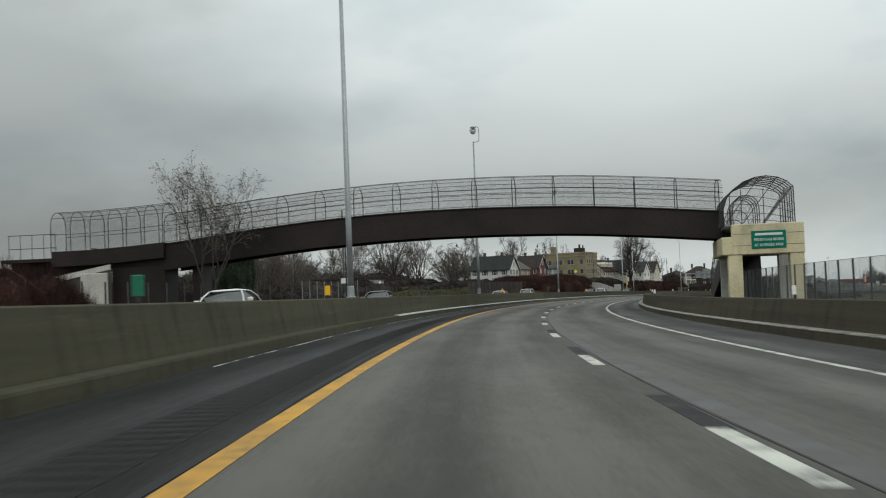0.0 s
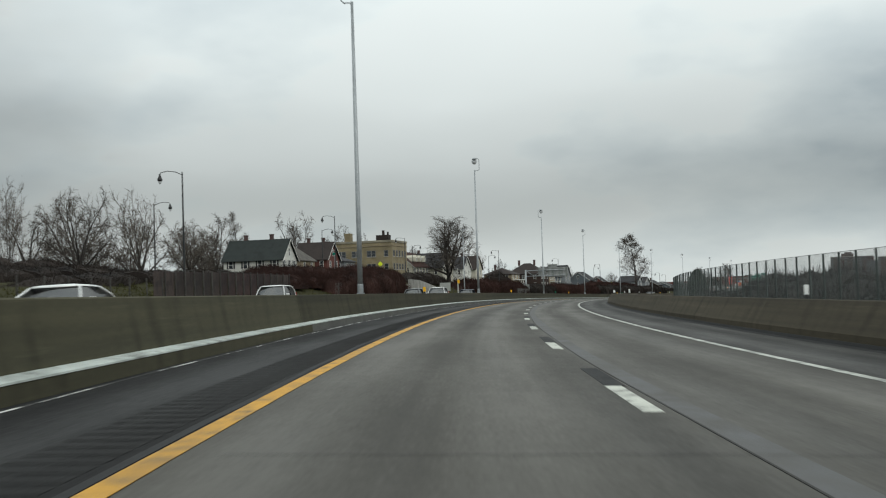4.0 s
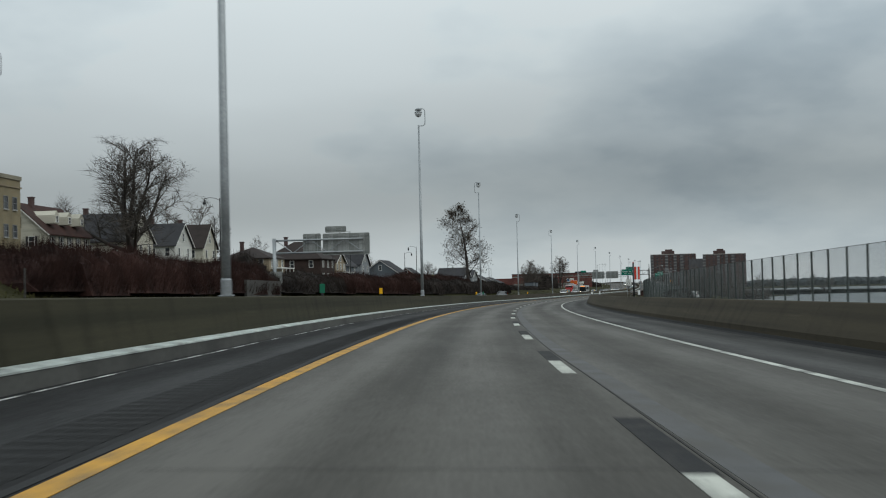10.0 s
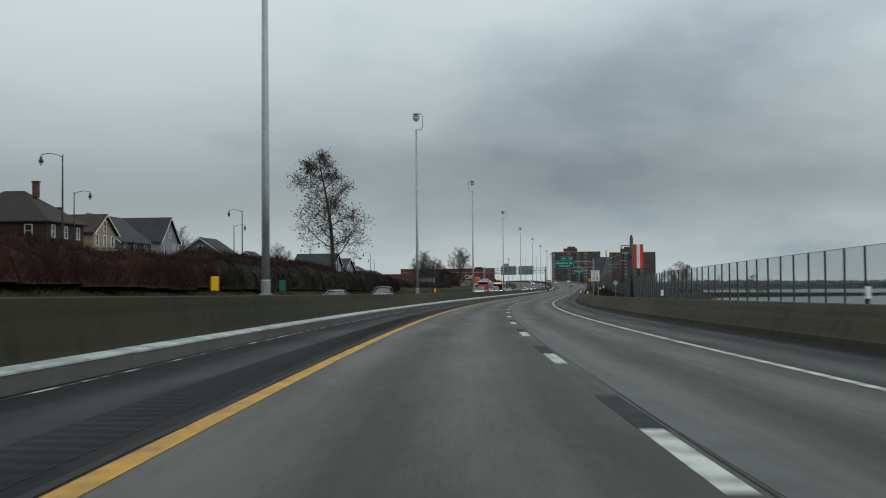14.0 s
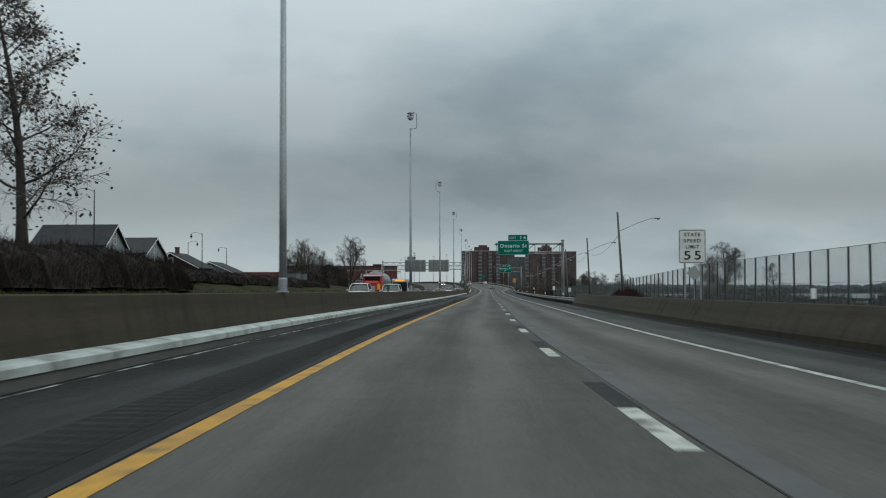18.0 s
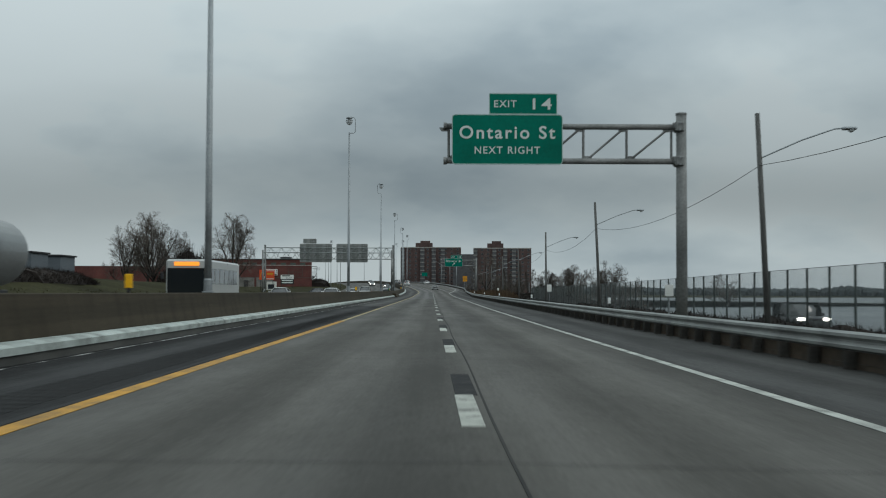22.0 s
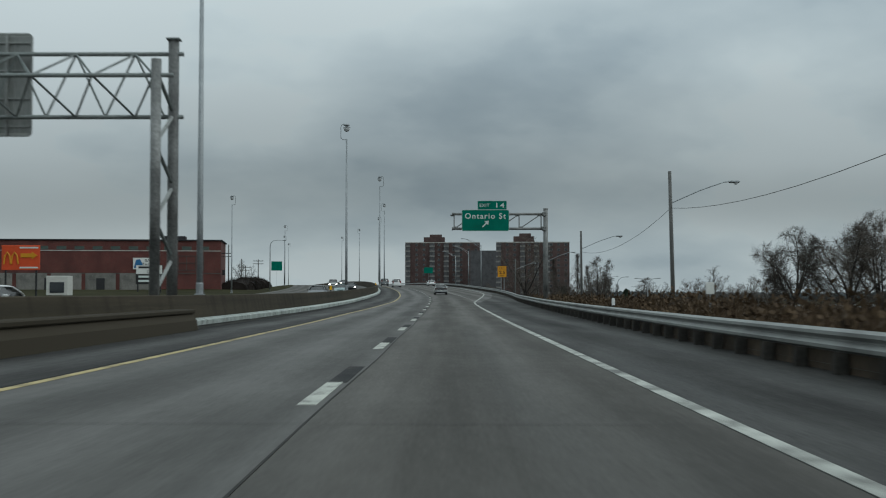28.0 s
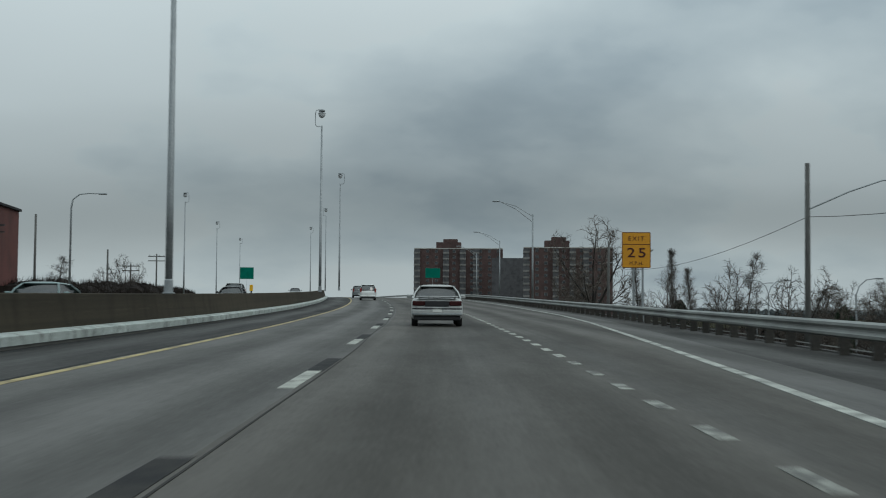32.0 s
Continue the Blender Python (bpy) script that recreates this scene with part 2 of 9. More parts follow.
def lamp_mat(name, col, strength):
    m = bpy.data.materials.new(name)
    m.use_nodes = True
    b = m.node_tree.nodes["Principled BSDF"]
    b.inputs["Base Color"].default_value = (*col, 1)
    b.inputs["Emission Color"].default_value = (*col, 1)
    b.inputs["Emission Strength"].default_value = strength
    return m


def glass_mat(name, col=(0.03, 0.035, 0.04), rough=0.06):
    m = bpy.data.materials.new(name)
    m.use_nodes = True
    b = m.node_tree.nodes["Principled BSDF"]
    b.inputs["Base Color"].default_value = (*col, 1)
    b.inputs["Roughness"].default_value = rough
    b.inputs["Specular IOR Level"].default_value = 0.6
    return m


def mesh_wire(name, col, pitch, wire):
    """Woven wire: diagonal strands with clear gaps."""
    m = bpy.data.materials.new(name)
    m.use_nodes = True
    nt = m.node_tree
    N, L = nt.nodes.new, nt.links.new
    b, out = nt.nodes["Principled BSDF"], nt.nodes["Material Output"]
    b.inputs["Base Color"].default_value = (*col, 1)
    b.inputs["Roughness"].default_value, b.inputs["Metallic"].default_value = 0.55, 0.3
    uv, sp = N("ShaderNodeUVMap"), N("ShaderNodeSeparateXYZ")
    L(uv.outputs[0], sp.inputs[0])
    hits = []
    for op in ("ADD", "SUBTRACT"):
        a = N("ShaderNodeMath"); a.operation = op
        L(sp.outputs["X"], a.inputs[0]); L(sp.outputs["Y"], a.inputs[1])
        d = N("ShaderNodeMath"); d.operation = "DIVIDE"; d.inputs[1].default_value = pitch
        f = N("ShaderNodeMath"); f.operation = "FRACT"
        lt = N("ShaderNodeMath"); lt.operation = "LESS_THAN"; lt.inputs[1].default_value = wire
        L(a.outputs[0], d.inputs[0]); L(d.outputs[0], f.inputs[0]); L(f.outputs[0], lt.inputs[0])
        hits.append(lt)
    mx = N("ShaderNodeMath"); mx.operation = "MAXIMUM"
    L(hits[0].outputs[0], mx.inputs[0]); L(hits[1].outputs[0], mx.inputs[1])
    tr, ms = N("ShaderNodeBsdfTransparent"), N("ShaderNodeMixShader")
    L(mx.outputs[0], ms.inputs[0]); L(tr.outputs[0], ms.inputs[1]); L(b.outputs[0], ms.inputs[2])
    L(ms.outputs[0], out.inputs[0])
    return m


def brick_mat(name, c1, c2, mortar, scale=1.0, rough=0.85):
    m = bpy.data.materials.new(name)
    m.use_nodes = True
    nt = m.node_tree
    N, L = nt.nodes.new, nt.links.new
    b = nt.nodes["Principled BSDF"]
    uv, br, nz = N("ShaderNodeUVMap"), N("ShaderNodeTexBrick"), N("ShaderNodeTexNoise")
    tc = N("ShaderNodeTexCoord")
    L(uv.outputs[0], br.inputs["Vector"])
    br.inputs["Color1"].default_value, br.inputs["Color2"].default_value, br.inputs["Mortar"].default_value = (*c1, 1), (*c2, 1), (*mortar, 1)
    br.inputs["Scale"].default_value = scale
    br.inputs["Brick Width"].default_value, br.inputs["Row Height"].default_value, br.inputs["Mortar Size"].default_value = 0.22, 0.075, 0.008
    nz.inputs["Scale"].default_value, nz.inputs["Detail"].default_value = 0.35, 7
    L(tc.outputs["Object"], nz.inputs["Vector"])
    mr = N("ShaderNodeMapRange"); mr.inputs["From Min"].default_value, mr.inputs["From Max"].default_value = 0.3, 0.7
    mr.inputs["To Min"].default_value, mr.inputs["To Max"].default_value = 0.7, 1.2
    L(nz.outputs["Fac"], mr.inputs["Value"])
    mx = N("ShaderNodeMix"); mx.data_type, mx.blend_type = "RGBA", "MULTIPLY"; mx.inputs["Factor"].default_value = 1
    L(br.outputs["Color"], mx.inputs["A"]); L(mr.outputs[0], mx.inputs["B"]); L(mx.outputs["Result"], b.inputs["Base Color"])
    b.inputs["Roughness"].default_value = rough
    bp = N("ShaderNodeBump"); bp.inputs["Strength"].default_value, bp.inputs["Distance"].default_value = 0.4, 0.01
    L(br.outputs["Fac"], bp.inputs["Height"]); bp.invert = True
    L(bp.outputs[0], b.inputs["Normal"])
    return m


# lane surface: coordinates run along and across the road, in metres
LANE = mat("lane_surface", (0.0490, 0.0450, 0.0375), 0.74, 0.17, 0.62, 3.0, 0.0, streak=(0.03, 1.0, 1), coords="UV", spec=0.30, fine_var=0.25)


def worn_tracks(m):
    """Wheel tracks polished paler and smoother, an oily band along each lane's middle, and blotches of dirt."""
    nt = m.node_tree
    N, L = nt.nodes.new, nt.links.new
    b = nt.nodes["Principled BSDF"]
    src = b.inputs["Base Color"].links[0].from_socket
    uv, sp = N("ShaderNodeTexCoord"), N("ShaderNodeSeparateXYZ")
    L(uv.outputs["UV"], sp.inputs[0])

    def noise_at(sx, sy, detail):
        mp, n = N("ShaderNodeMapping"), N("ShaderNodeTexNoise")
        mp.inputs["Scale"].default_value = (sx, sy, 1)
        n.inputs["Scale"].default_value, n.inputs["Detail"].default_value = 1.0, detail
        L(uv.outputs["UV"], mp.inputs[0]); L(mp.outputs[0], n.inputs["Vector"])
        return n.outputs["Fac"]

    def calc(op, x, y):
        k = N("ShaderNodeMath"); k.operation = op
        for i, w in enumerate((x, y)):
            if isinstance(w, float):
                k.inputs[i].default_value = w
            else:
                L(w, k.inputs[i])
        return k.outputs[0]

    wander = calc("MULTIPLY", noise_at(0.03, 0.1, 2), 0.8)
    band = N("ShaderNodeMath"); band.operation = "COSINE"
    L(calc("MULTIPLY", calc("ADD", sp.outputs["Y"], wander), 2 * math.pi / 1.85), band.inputs[0])
    tracks = calc("MULTIPLY", band.outputs[0], calc("MULTIPLY", noise_at(0.02, 0.25, 3), -0.34))
    blotch = calc("MULTIPLY", calc("SUBTRACT", noise_at(0.16, 0.8, 6), 0.5), 0.75)
    grit = calc("MULTIPLY", calc("SUBTRACT", noise_at(2.2, 5.0, 5), 0.5), 0.30)
    fine = calc("MULTIPLY", calc("SUBTRACT", noise_at(9.0, 24.0, 4), 0.5), 0.55)
    smear = calc("MULTIPLY", calc("SUBTRACT", noise_at(0.09, 4.5, 5), 0.5), 0.36)
    total = calc("ADD", calc("ADD", calc("ADD", calc("ADD", calc("ADD", tracks, blotch), grit), fine), smear), 1.0)
    mx = N("ShaderNodeMix"); mx.data_type, mx.blend_type = "RGBA", "MULTIPLY"; mx.inputs["Factor"].default_value = 1.0
    L(src, mx.inputs["A"]); L(total, mx.inputs["B"])
    L(mx.outputs["Result"], b.inputs["Base Color"])
    mr = N("ShaderNodeMapRange")
    mr.inputs["From Min"].default_value, mr.inputs["From Max"].default_value = 0.75, 1.25
    mr.inputs["To Min"].default_value, mr.inputs["To Max"].default_value = 0.82, 0.62
    L(total, mr.inputs["Value"]); L(mr.outputs[0], b.inputs["Roughness"])
    return m


worn_tracks(LANE)
LANE_PALE = worn_tracks(mat("pale_lane_surface", (0.072, 0.069, 0.064), 0.74, 0.14, 0.62, 3.0, 0.0, streak=(0.03, 1.0, 1), coords="UV", spec=0.30, fine_var=0.25))
LANE_BROWN = worn_tracks(mat("brown_grey_lane_surface", (0.054, 0.049, 0.042), 0.76, 0.20, 0.62, 3.0, 0.0, streak=(0.03, 1.0, 1), coords="UV", spec=0.28, fine_var=0.25))
SHOULDER = mat("old_dark_asphalt", (0.0135, 0.0135, 0.0135), 0.70, 0.22, 0.8, 20, 0.4, streak=(0.16, 1.0, 1), coords="UV", spec=0.10)
worn_tracks(SHOULDER)
SHOULDER_L = worn_tracks(mat("grey_shoulder_asphalt", (0.042, 0.041, 0.039), 0.75, 0.24, 0.8, 20, 0.4, streak=(0.10, 1.0, 1), coords="UV", spec=0.15))
SHOULDER_RAMP = worn_tracks(mat("ramp_shoulder_asphalt", (0.045, 0.043, 0.040), 0.75, 0.22, 0.8, 20, 0.4, streak=(0.16, 1.0, 1), coords="UV", spec=0.15))
SHOULDER_R = worn_tracks(mat("worn_grey_asphalt", (0.030, 0.029, 0.027), 0.75, 0.22, 0.8, 20, 0.4, streak=(0.16, 1.0, 1), coords="UV", spec=0.15))
RUMBLE = mat("worn_groove_asphalt", (0.0118, 0.0117, 0.0115), 0.75, 0.3, 0.6, 20, 0.2, spec=0.1)
SEAM = mat("grey_joint_filler", (0.026, 0.025, 0.023), 0.75, 0.25, 1.5, 30, 0.2, spec=0.15)
# for tar joints and dirt, and for the painted shade at the right barrier's foot
TAR = mat("tar_joint_and_foot_shade", (0.015, 0.015, 0.0155), 0.7, 0.2, 3, 30, 0.2, spec=0.12)


def worn_paint(name, col, under, lo, hi, scale):
    """Road paint that has chipped and worn through to the surface below, and is grimy."""
    m = mat(name, col, 0.7, 0.14, 1.2, 18, 0.25, rnd=0.10)
    nt = m.node_tree
    N, L = nt.nodes.new, nt.links.new
    b = nt.nodes["Principled BSDF"]
    src = b.inputs["Base Color"].links[0].from_socket
    tc, oi, add = N("ShaderNodeTexCoord"), N("ShaderNodeObjectInfo"), N("ShaderNodeVectorMath")
    mul = N("ShaderNodeMath"); mul.operation = "MULTIPLY"; mul.inputs[1].default_value = 37.0
    L(oi.outputs["Random"], mul.inputs[0])
    L(tc.outputs["Object"], add.inputs[0]); L(mul.outputs[0], add.inputs[1])
    n = N("ShaderNodeTexNoise"); n.inputs["Scale"].default_value, n.inputs["Detail"].default_value, n.inputs["Roughness"].default_value = scale, 9, 0.72
    L(add.outputs[0], n.inputs["Vector"])
    mr = N("ShaderNodeMapRange"); mr.inputs["From Min"].default_value, mr.inputs["From Max"].default_value = lo, hi
    L(n.outputs["Fac"], mr.inputs["Value"])
    mx = N("ShaderNodeMix"); mx.data_type = "RGBA"
    mx.inputs["A"].default_value = (*under, 1)
    L(mr.outputs[0], mx.inputs["Factor"]); L(src, mx.inputs["B"])
    L(mx.outputs["Result"], b.inputs["Base Color"])
    return m


def barrier_concrete(name, col, low):
    """Cast concrete with grime in long level bands, run-down streaks, scuffs and fine pores; coordinates run along the road."""
    m = bpy.data.materials.new(name)
    m.use_nodes = True
    nt = m.node_tree
    N, L = nt.nodes.new, nt.links.new
    b = nt.nodes["Principled BSDF"]
    b.inputs["Specular IOR Level"].default_value = 0.12
    b.inputs["Roughness"].default_value = 0.88
    uv, oi = N("ShaderNodeUVMap"), N("ShaderNodeObjectInfo")

    def layer(sx, sy, detail, lo, hi, a, c, rough=0.55):
        mp, n, r = N("ShaderNodeMapping"), N("ShaderNodeTexNoise"), N("ShaderNodeMapRange")
        mp.inputs["Scale"].default_value = (sx, sy, 1)
        n.inputs["Scale"].default_value, n.inputs["Detail"].default_value, n.inputs["Roughness"].default_value = 1.0, detail, rough
        L(uv.outputs[0], mp.inputs[0]); L(mp.outputs[0], n.inputs["Vector"])
        r.inputs["From Min"].default_value, r.inputs["From Max"].default_value = lo, hi
        r.inputs["To Min"].default_value, r.inputs["To Max"].default_value = a, c
        L(n.outputs["Fac"], r.inputs["Value"])
        return r.outputs[0], n.outputs["Fac"]

    bands, _ = layer(0.035, 3.2, 5, 0.35, 0.65, 0.0, 1.0)
    runs, _ = layer(1.6, 0.5, 6, 0.50, 0.72, 1.0, 0.62)
    scuff, _ = layer(0.22, 5.0, 7, 0.58, 0.70, 1.0, 1.35, 0.7)
    pores, pf = layer(14, 14, 4, 0.3, 0.7, 0.86, 1.14)
    shade = N("ShaderNodeMapRange")
    shade.inputs["To Min"].default_value, shade.inputs["To Max"].default_value = 0.9, 1.1
    L(oi.outputs["Random"], shade.inputs["Value"])
    mix = N("ShaderNodeMix"); mix.data_type = "RGBA"
    mix.inputs["A"].default_value, mix.inputs["B"].default_value = (*low, 1), (*col, 1)
    L(bands, mix.inputs["Factor"])
    out = mix.outputs["Result"]
    for k in (runs, scuff, pores, shade.outputs[0]):
        mu = N("ShaderNodeMix"); mu.data_type, mu.blend_type = "RGBA", "MULTIPLY"; mu.inputs["Factor"].default_value = 1.0
        L(out, mu.inputs["A"]); L(k, mu.inputs["B"])
        out = mu.outputs["Result"]
    L(out, b.inputs["Base Color"])
    bp = N("ShaderNodeBump"); bp.inputs["Strength"].default_value, bp.inputs["Distance"].default_value = 0.3, 0.01
    L(pf, bp.inputs["Height"]); L(bp.outputs[0], b.inputs["Normal"])
    return m


PATCH = worn_paint("worn_black_marking", (0.013, 0.0135, 0.0145), (0.040, 0.037, 0.033), 0.34, 0.50, 2.6)
PATCH.node_tree.nodes["Principled BSDF"].inputs["Specular IOR Level"].default_value = 0.10
PALE_JOINT = worn_paint("polished_pale_joint", (0.074, 0.076, 0.080), (0.050, 0.047, 0.042), 0.40, 0.64, 0.9)
WHITE_LINE = worn_paint("worn_white_marking", (0.40, 0.41, 0.365), (0.10, 0.10, 0.092), 0.37, 0.50, 2.2)
FADED_WHITE = worn_paint("nearly_worn_white_marking", (0.34, 0.35, 0.31), (0.085, 0.083, 0.076), 0.45, 0.60, 3.5)
YELLOW_LINE = worn_paint("worn_yellow_marking", (0.44, 0.225, 0.020), (0.12, 0.085, 0.040), 0.35, 0.50, 3.4)
EDGE_LINE = worn_paint("grimy_white_edge_paint", (0.36, 0.37, 0.335), (0.09, 0.09, 0.082), 0.36, 0.54, 1.4)
PALE_YELLOW = worn_paint("faded_yellow_marking", (0.40, 0.32, 0.15), (0.10, 0.085, 0.05), 0.36, 0.52, 1.6)
CONCRETE = barrier_concrete("olive_brown_concrete", (0.046, 0.042, 0.026), (0.028, 0.027, 0.017))
LEDGE = worn_paint("pale_painted_kerb", (0.40, 0.44, 0.415), (0.15, 0.155, 0.14), 0.34, 0.50, 1.7)
LEDGE_TAN = worn_paint("tan_weathered_kerb", (0.26, 0.245, 0.21), (0.10, 0.095, 0.08), 0.36, 0.56, 1.6)
KERB = mat("dark_kerb_concrete", (0.07, 0.07, 0.064), 0.85, 0.18, 0.5, 12, 0.35, rnd=0.08)
SALT = worn_paint("white_gutter_seam", (0.50, 0.50, 0.48), (0.014, 0.014, 0.014), 0.47, 0.55, 0.8)
PALE_CONC = mat("pale_concrete", (0.42, 0.41, 0.38), 0.85, 0.13, 0.3, 8, 0.3, stain=0.3)
GALV = mat("galvanised_steel", (0.29, 0.31, 0.32), 0.5, 0.12, 0.8, 16, 0.1, metal=0.55, rnd=0.06)
RAILMAT = mat("weathered_rail_steel", (0.235, 0.245, 0.235), 0.55, 0.16, 0.6, 10, 0.15, metal=0.45, streak=(1, 1, 1))
POST_DK = mat("dark_weathered_post", (0.040, 0.037, 0.032), 0.8, 0.25, 1.5, 14, 0.3, rnd=0.25)
RUSTY = mat("rusty_brown_board", (0.080, 0.060, 0.041), 0.85, 0.28, 0.7, 8, 0.3, rnd=0.3)
BLACK_STEEL = mat("black_painted_steel", (0.02, 0.021, 0.022), 0.45, 0.2, 1.5, 14, 0.1)
FENCE_POST = mat("dark_green_post", (0.045, 0.055, 0.052), 0.55, 0.2, 1.5, 14, 0.1, rnd=0.2)
CHAIN = mesh_wire("grey_green_chain_link", (0.17, 0.19, 0.19), 0.07, 0.19)
CAGE = mesh_wire("cage_wire", (0.08, 0.08, 0.08), 0.06, 0.09)
GIRDER = mat("brown_weathering_steel", (0.017, 0.0115, 0.0105), 0.6, 0.25, 0.35, 9, 0.15, metal=0.2)
SIGN_EDGE_GREY = mat("pale_steel_flashing", (0.28, 0.29, 0.28), 0.5, 0.12, 0.8, 10, 0.05, metal=0.4)
BEIGE = mat("beige_painted_concrete", (0.56, 0.50, 0.33), 0.8, 0.10, 0.5, 9, 0.2, stain=0.3)
GREEN_SIGN = mat("green_sign_sheet", (0.0, 0.145, 0.100), 0.4, 0.08, 0.7, 10, 0.02, spec=0.12)
SIGN_WHITE = mat("white_sign_legend", (0.60, 0.66, 0.63), 0.5, 0.04, 1, 10, 0)
SIGN_MAROON = mat("dark_maroon_legend", (0.055, 0.012, 0.008), 0.5, 0.06, 1, 10, 0)
SIGN_EDGE = mat("pale_green_sign_edge", (0.36, 0.48, 0.44), 0.5, 0.05, 1, 10, 0)
SIGN_BLACK = mat("black_sign_legend", (0.02, 0.02, 0.02), 0.5, 0.04, 1, 10, 0)
SIGN_PANEL = mat("white_sign_sheet", (0.66, 0.67, 0.64), 0.45, 0.06, 0.8, 10, 0.02)
SIGN_YELLOW = mat("amber_sign_sheet", (0.60, 0.27, 0.015), 0.45, 0.06, 0.8, 10, 0.02)
FLUO = mat("fluorescent_yellow_sheet", (0.62, 0.72, 0.03), 0.5, 0.05, 1, 10, 0)
SIGN_BACK = mat("bare_sign_back", (0.33, 0.34, 0.32), 0.5, 0.14, 0.4, 8, 0.1, metal=0.4, fine_var=0.25)
MARK_Y = mat("yellow_marker_plastic", (0.80, 0.42, 0.005), 0.45, 0.06, 2, 20, 0.02)
MARK_G = mat("green_marker_plastic", (0.004, 0.13, 0.07), 0.45, 0.06, 2, 20, 0.02)
MARK_W = mat("white_marker_plastic", (0.72, 0.73, 0.72), 0.5, 0.06, 2, 20, 0.02)
DRYGRASS = mat("dry_verge_grass", (0.050, 0.048, 0.020), 0.95, 0.35, 0.25, 3.5, 0.1, dark=(0.032, 0.038, 0.013), spec=0.04)
GRASS = mat("winter_grass", (0.030, 0.029, 0.014), 0.95, 0.34, 0.12, 3.5, 0.3, dark=(0.021, 0.020, 0.009), spec=0.03)
WATER = mat("grey_lake_water", (0.055, 0.07, 0.075), 0.34, 0.08, 0.02, 0.35, 0.9, spec=0.28)
BARK = mat("grey_brown_bark", (0.040, 0.034, 0.030), 0.9, 0.22, 1.2, 14, 0.4, rnd=0.25)
TWIG = mat("brown_twigs", (0.074, 0.062, 0.052), 0.9, 0.22, 1.2, 9, 0.2, rnd=0.25)
DRYLEAF = mat("dry_brown_leaves", (0.055, 0.043, 0.030), 0.9, 0.3, 0.8, 5, 0.1)
REDTWIG = mat("red_brown_shrub", (0.034, 0.0175, 0.0145), 0.9, 0.28, 0.5, 6, 0.2, rnd=0.3)
DARKTWIG = mat("dark_scrub", (0.025, 0.0205, 0.018), 0.9, 0.3, 0.5, 6, 0.2, rnd=0.3)
for m_ in (REDTWIG, DARKTWIG):
    m_.node_tree.nodes["Principled BSDF"].inputs["Specular IOR Level"].default_value = 0.1
EVERGREEN = mat("dark_evergreen", (0.022, 0.035, 0.02), 0.9, 0.3, 1, 9, 0.3, rnd=0.25)
REED = mat("tawny_reeds", (0.078, 0.050, 0.027), 0.9, 0.3, 0.7, 6, 0.2, rnd=0.2)
FARWOOD = mat("far_wooded_shore", (0.055, 0.065, 0.068), 1.0, 0.2, 0.01, 0.15, 0)
POLEWOOD = mat("weathered_pole_wood", (0.105, 0.105, 0.10), 0.85, 0.2, 0.8, 14, 0.25, streak=(1, 1, 0.15), rnd=0.12)
CABLE = mat("black_cable", (0.02, 0.02, 0.02), 0.6, 0.1, 1, 10, 0)
SIDING_W = mat("white_clapboard", (0.52, 0.52, 0.485), 0.7, 0.07, 0.6, 8, 0.1, streak=(0.2, 0.2, 3))
SIDING_CREAM = mat("cream_clapboard", (0.45, 0.43, 0.355), 0.7, 0.08, 0.6, 8, 0.1, streak=(0.2, 0.2, 3))
SIDING_RED = mat("red_brown_siding", (0.10, 0.032, 0.025), 0.75, 0.12, 0.6, 8, 0.1, streak=(0.2, 0.2, 3))
SIDING_BLUE = mat("slate_blue_siding", (0.10, 0.115, 0.13), 0.7, 0.1, 0.6, 8, 0.1, streak=(0.2, 0.2, 3))
SIDING_GREY = mat("grey_siding", (0.21, 0.225, 0.235), 0.7, 0.1, 0.6, 8, 0.1, streak=(0.2, 0.2, 3))
SIDING_TAN = mat("tan_stucco", (0.235, 0.19, 0.13), 0.8, 0.1, 0.6, 8, 0.15)
ROOF_DK = mat("charcoal_shingles", (0.030, 0.030, 0.033), 0.9, 0.2, 0.8, 12, 0.3, rnd=0.15)
ROOF_SLATE = mat("dark_green_slate_shingles", (0.016, 0.021, 0.020), 0.9, 0.2, 0.8, 12, 0.3)
ROOF_TAUPE = mat("taupe_shingles", (0.075, 0.068, 0.060), 0.9, 0.2, 0.8, 12, 0.3)
ROOF_RUST = mat("red_brown_shingles", (0.040, 0.017, 0.013), 0.9, 0.2, 0.8, 12, 0.3)
ROOF_BR = mat("brown_shingles", (0.027, 0.020, 0.018), 0.9, 0.2, 0.8, 12, 0.3, rnd=0.15)
TRIM_W = mat("white_trim", (0.68, 0.68, 0.65), 0.6, 0.06, 1, 10, 0.05)
SHUTTER = mat("black_shutter", (0.02, 0.022, 0.025), 0.6, 0.1, 1, 10, 0.05)
PANE = glass_mat("window_glass")
YELLOW_BRICK = brick_mat("yellow_brick", (0.22, 0.175, 0.095), (0.19, 0.15, 0.08), (0.22, 0.2, 0.15))
RED_BRICK = brick_mat("red_brick", (0.125, 0.030, 0.024), (0.090, 0.023, 0.019), (0.11, 0.06, 0.05))
DARK_BRICK = brick_mat("brown_brick", (0.085, 0.046, 0.042), (0.068, 0.038, 0.035), (0.085, 0.065, 0.06))
RUBBER = mat("tyre_rubber", (0.018, 0.018, 0.018), 0.85, 0.1, 3, 20, 0.1)
ALLOY = mat("alloy_rim", (0.32, 0.33, 0.34), 0.4, 0.1, 3, 20, 0, metal=0.7)
BLACK_PL = mat("black_bumper_plastic", (0.022, 0.022, 0.024), 0.6, 0.1, 2, 20, 0.05)


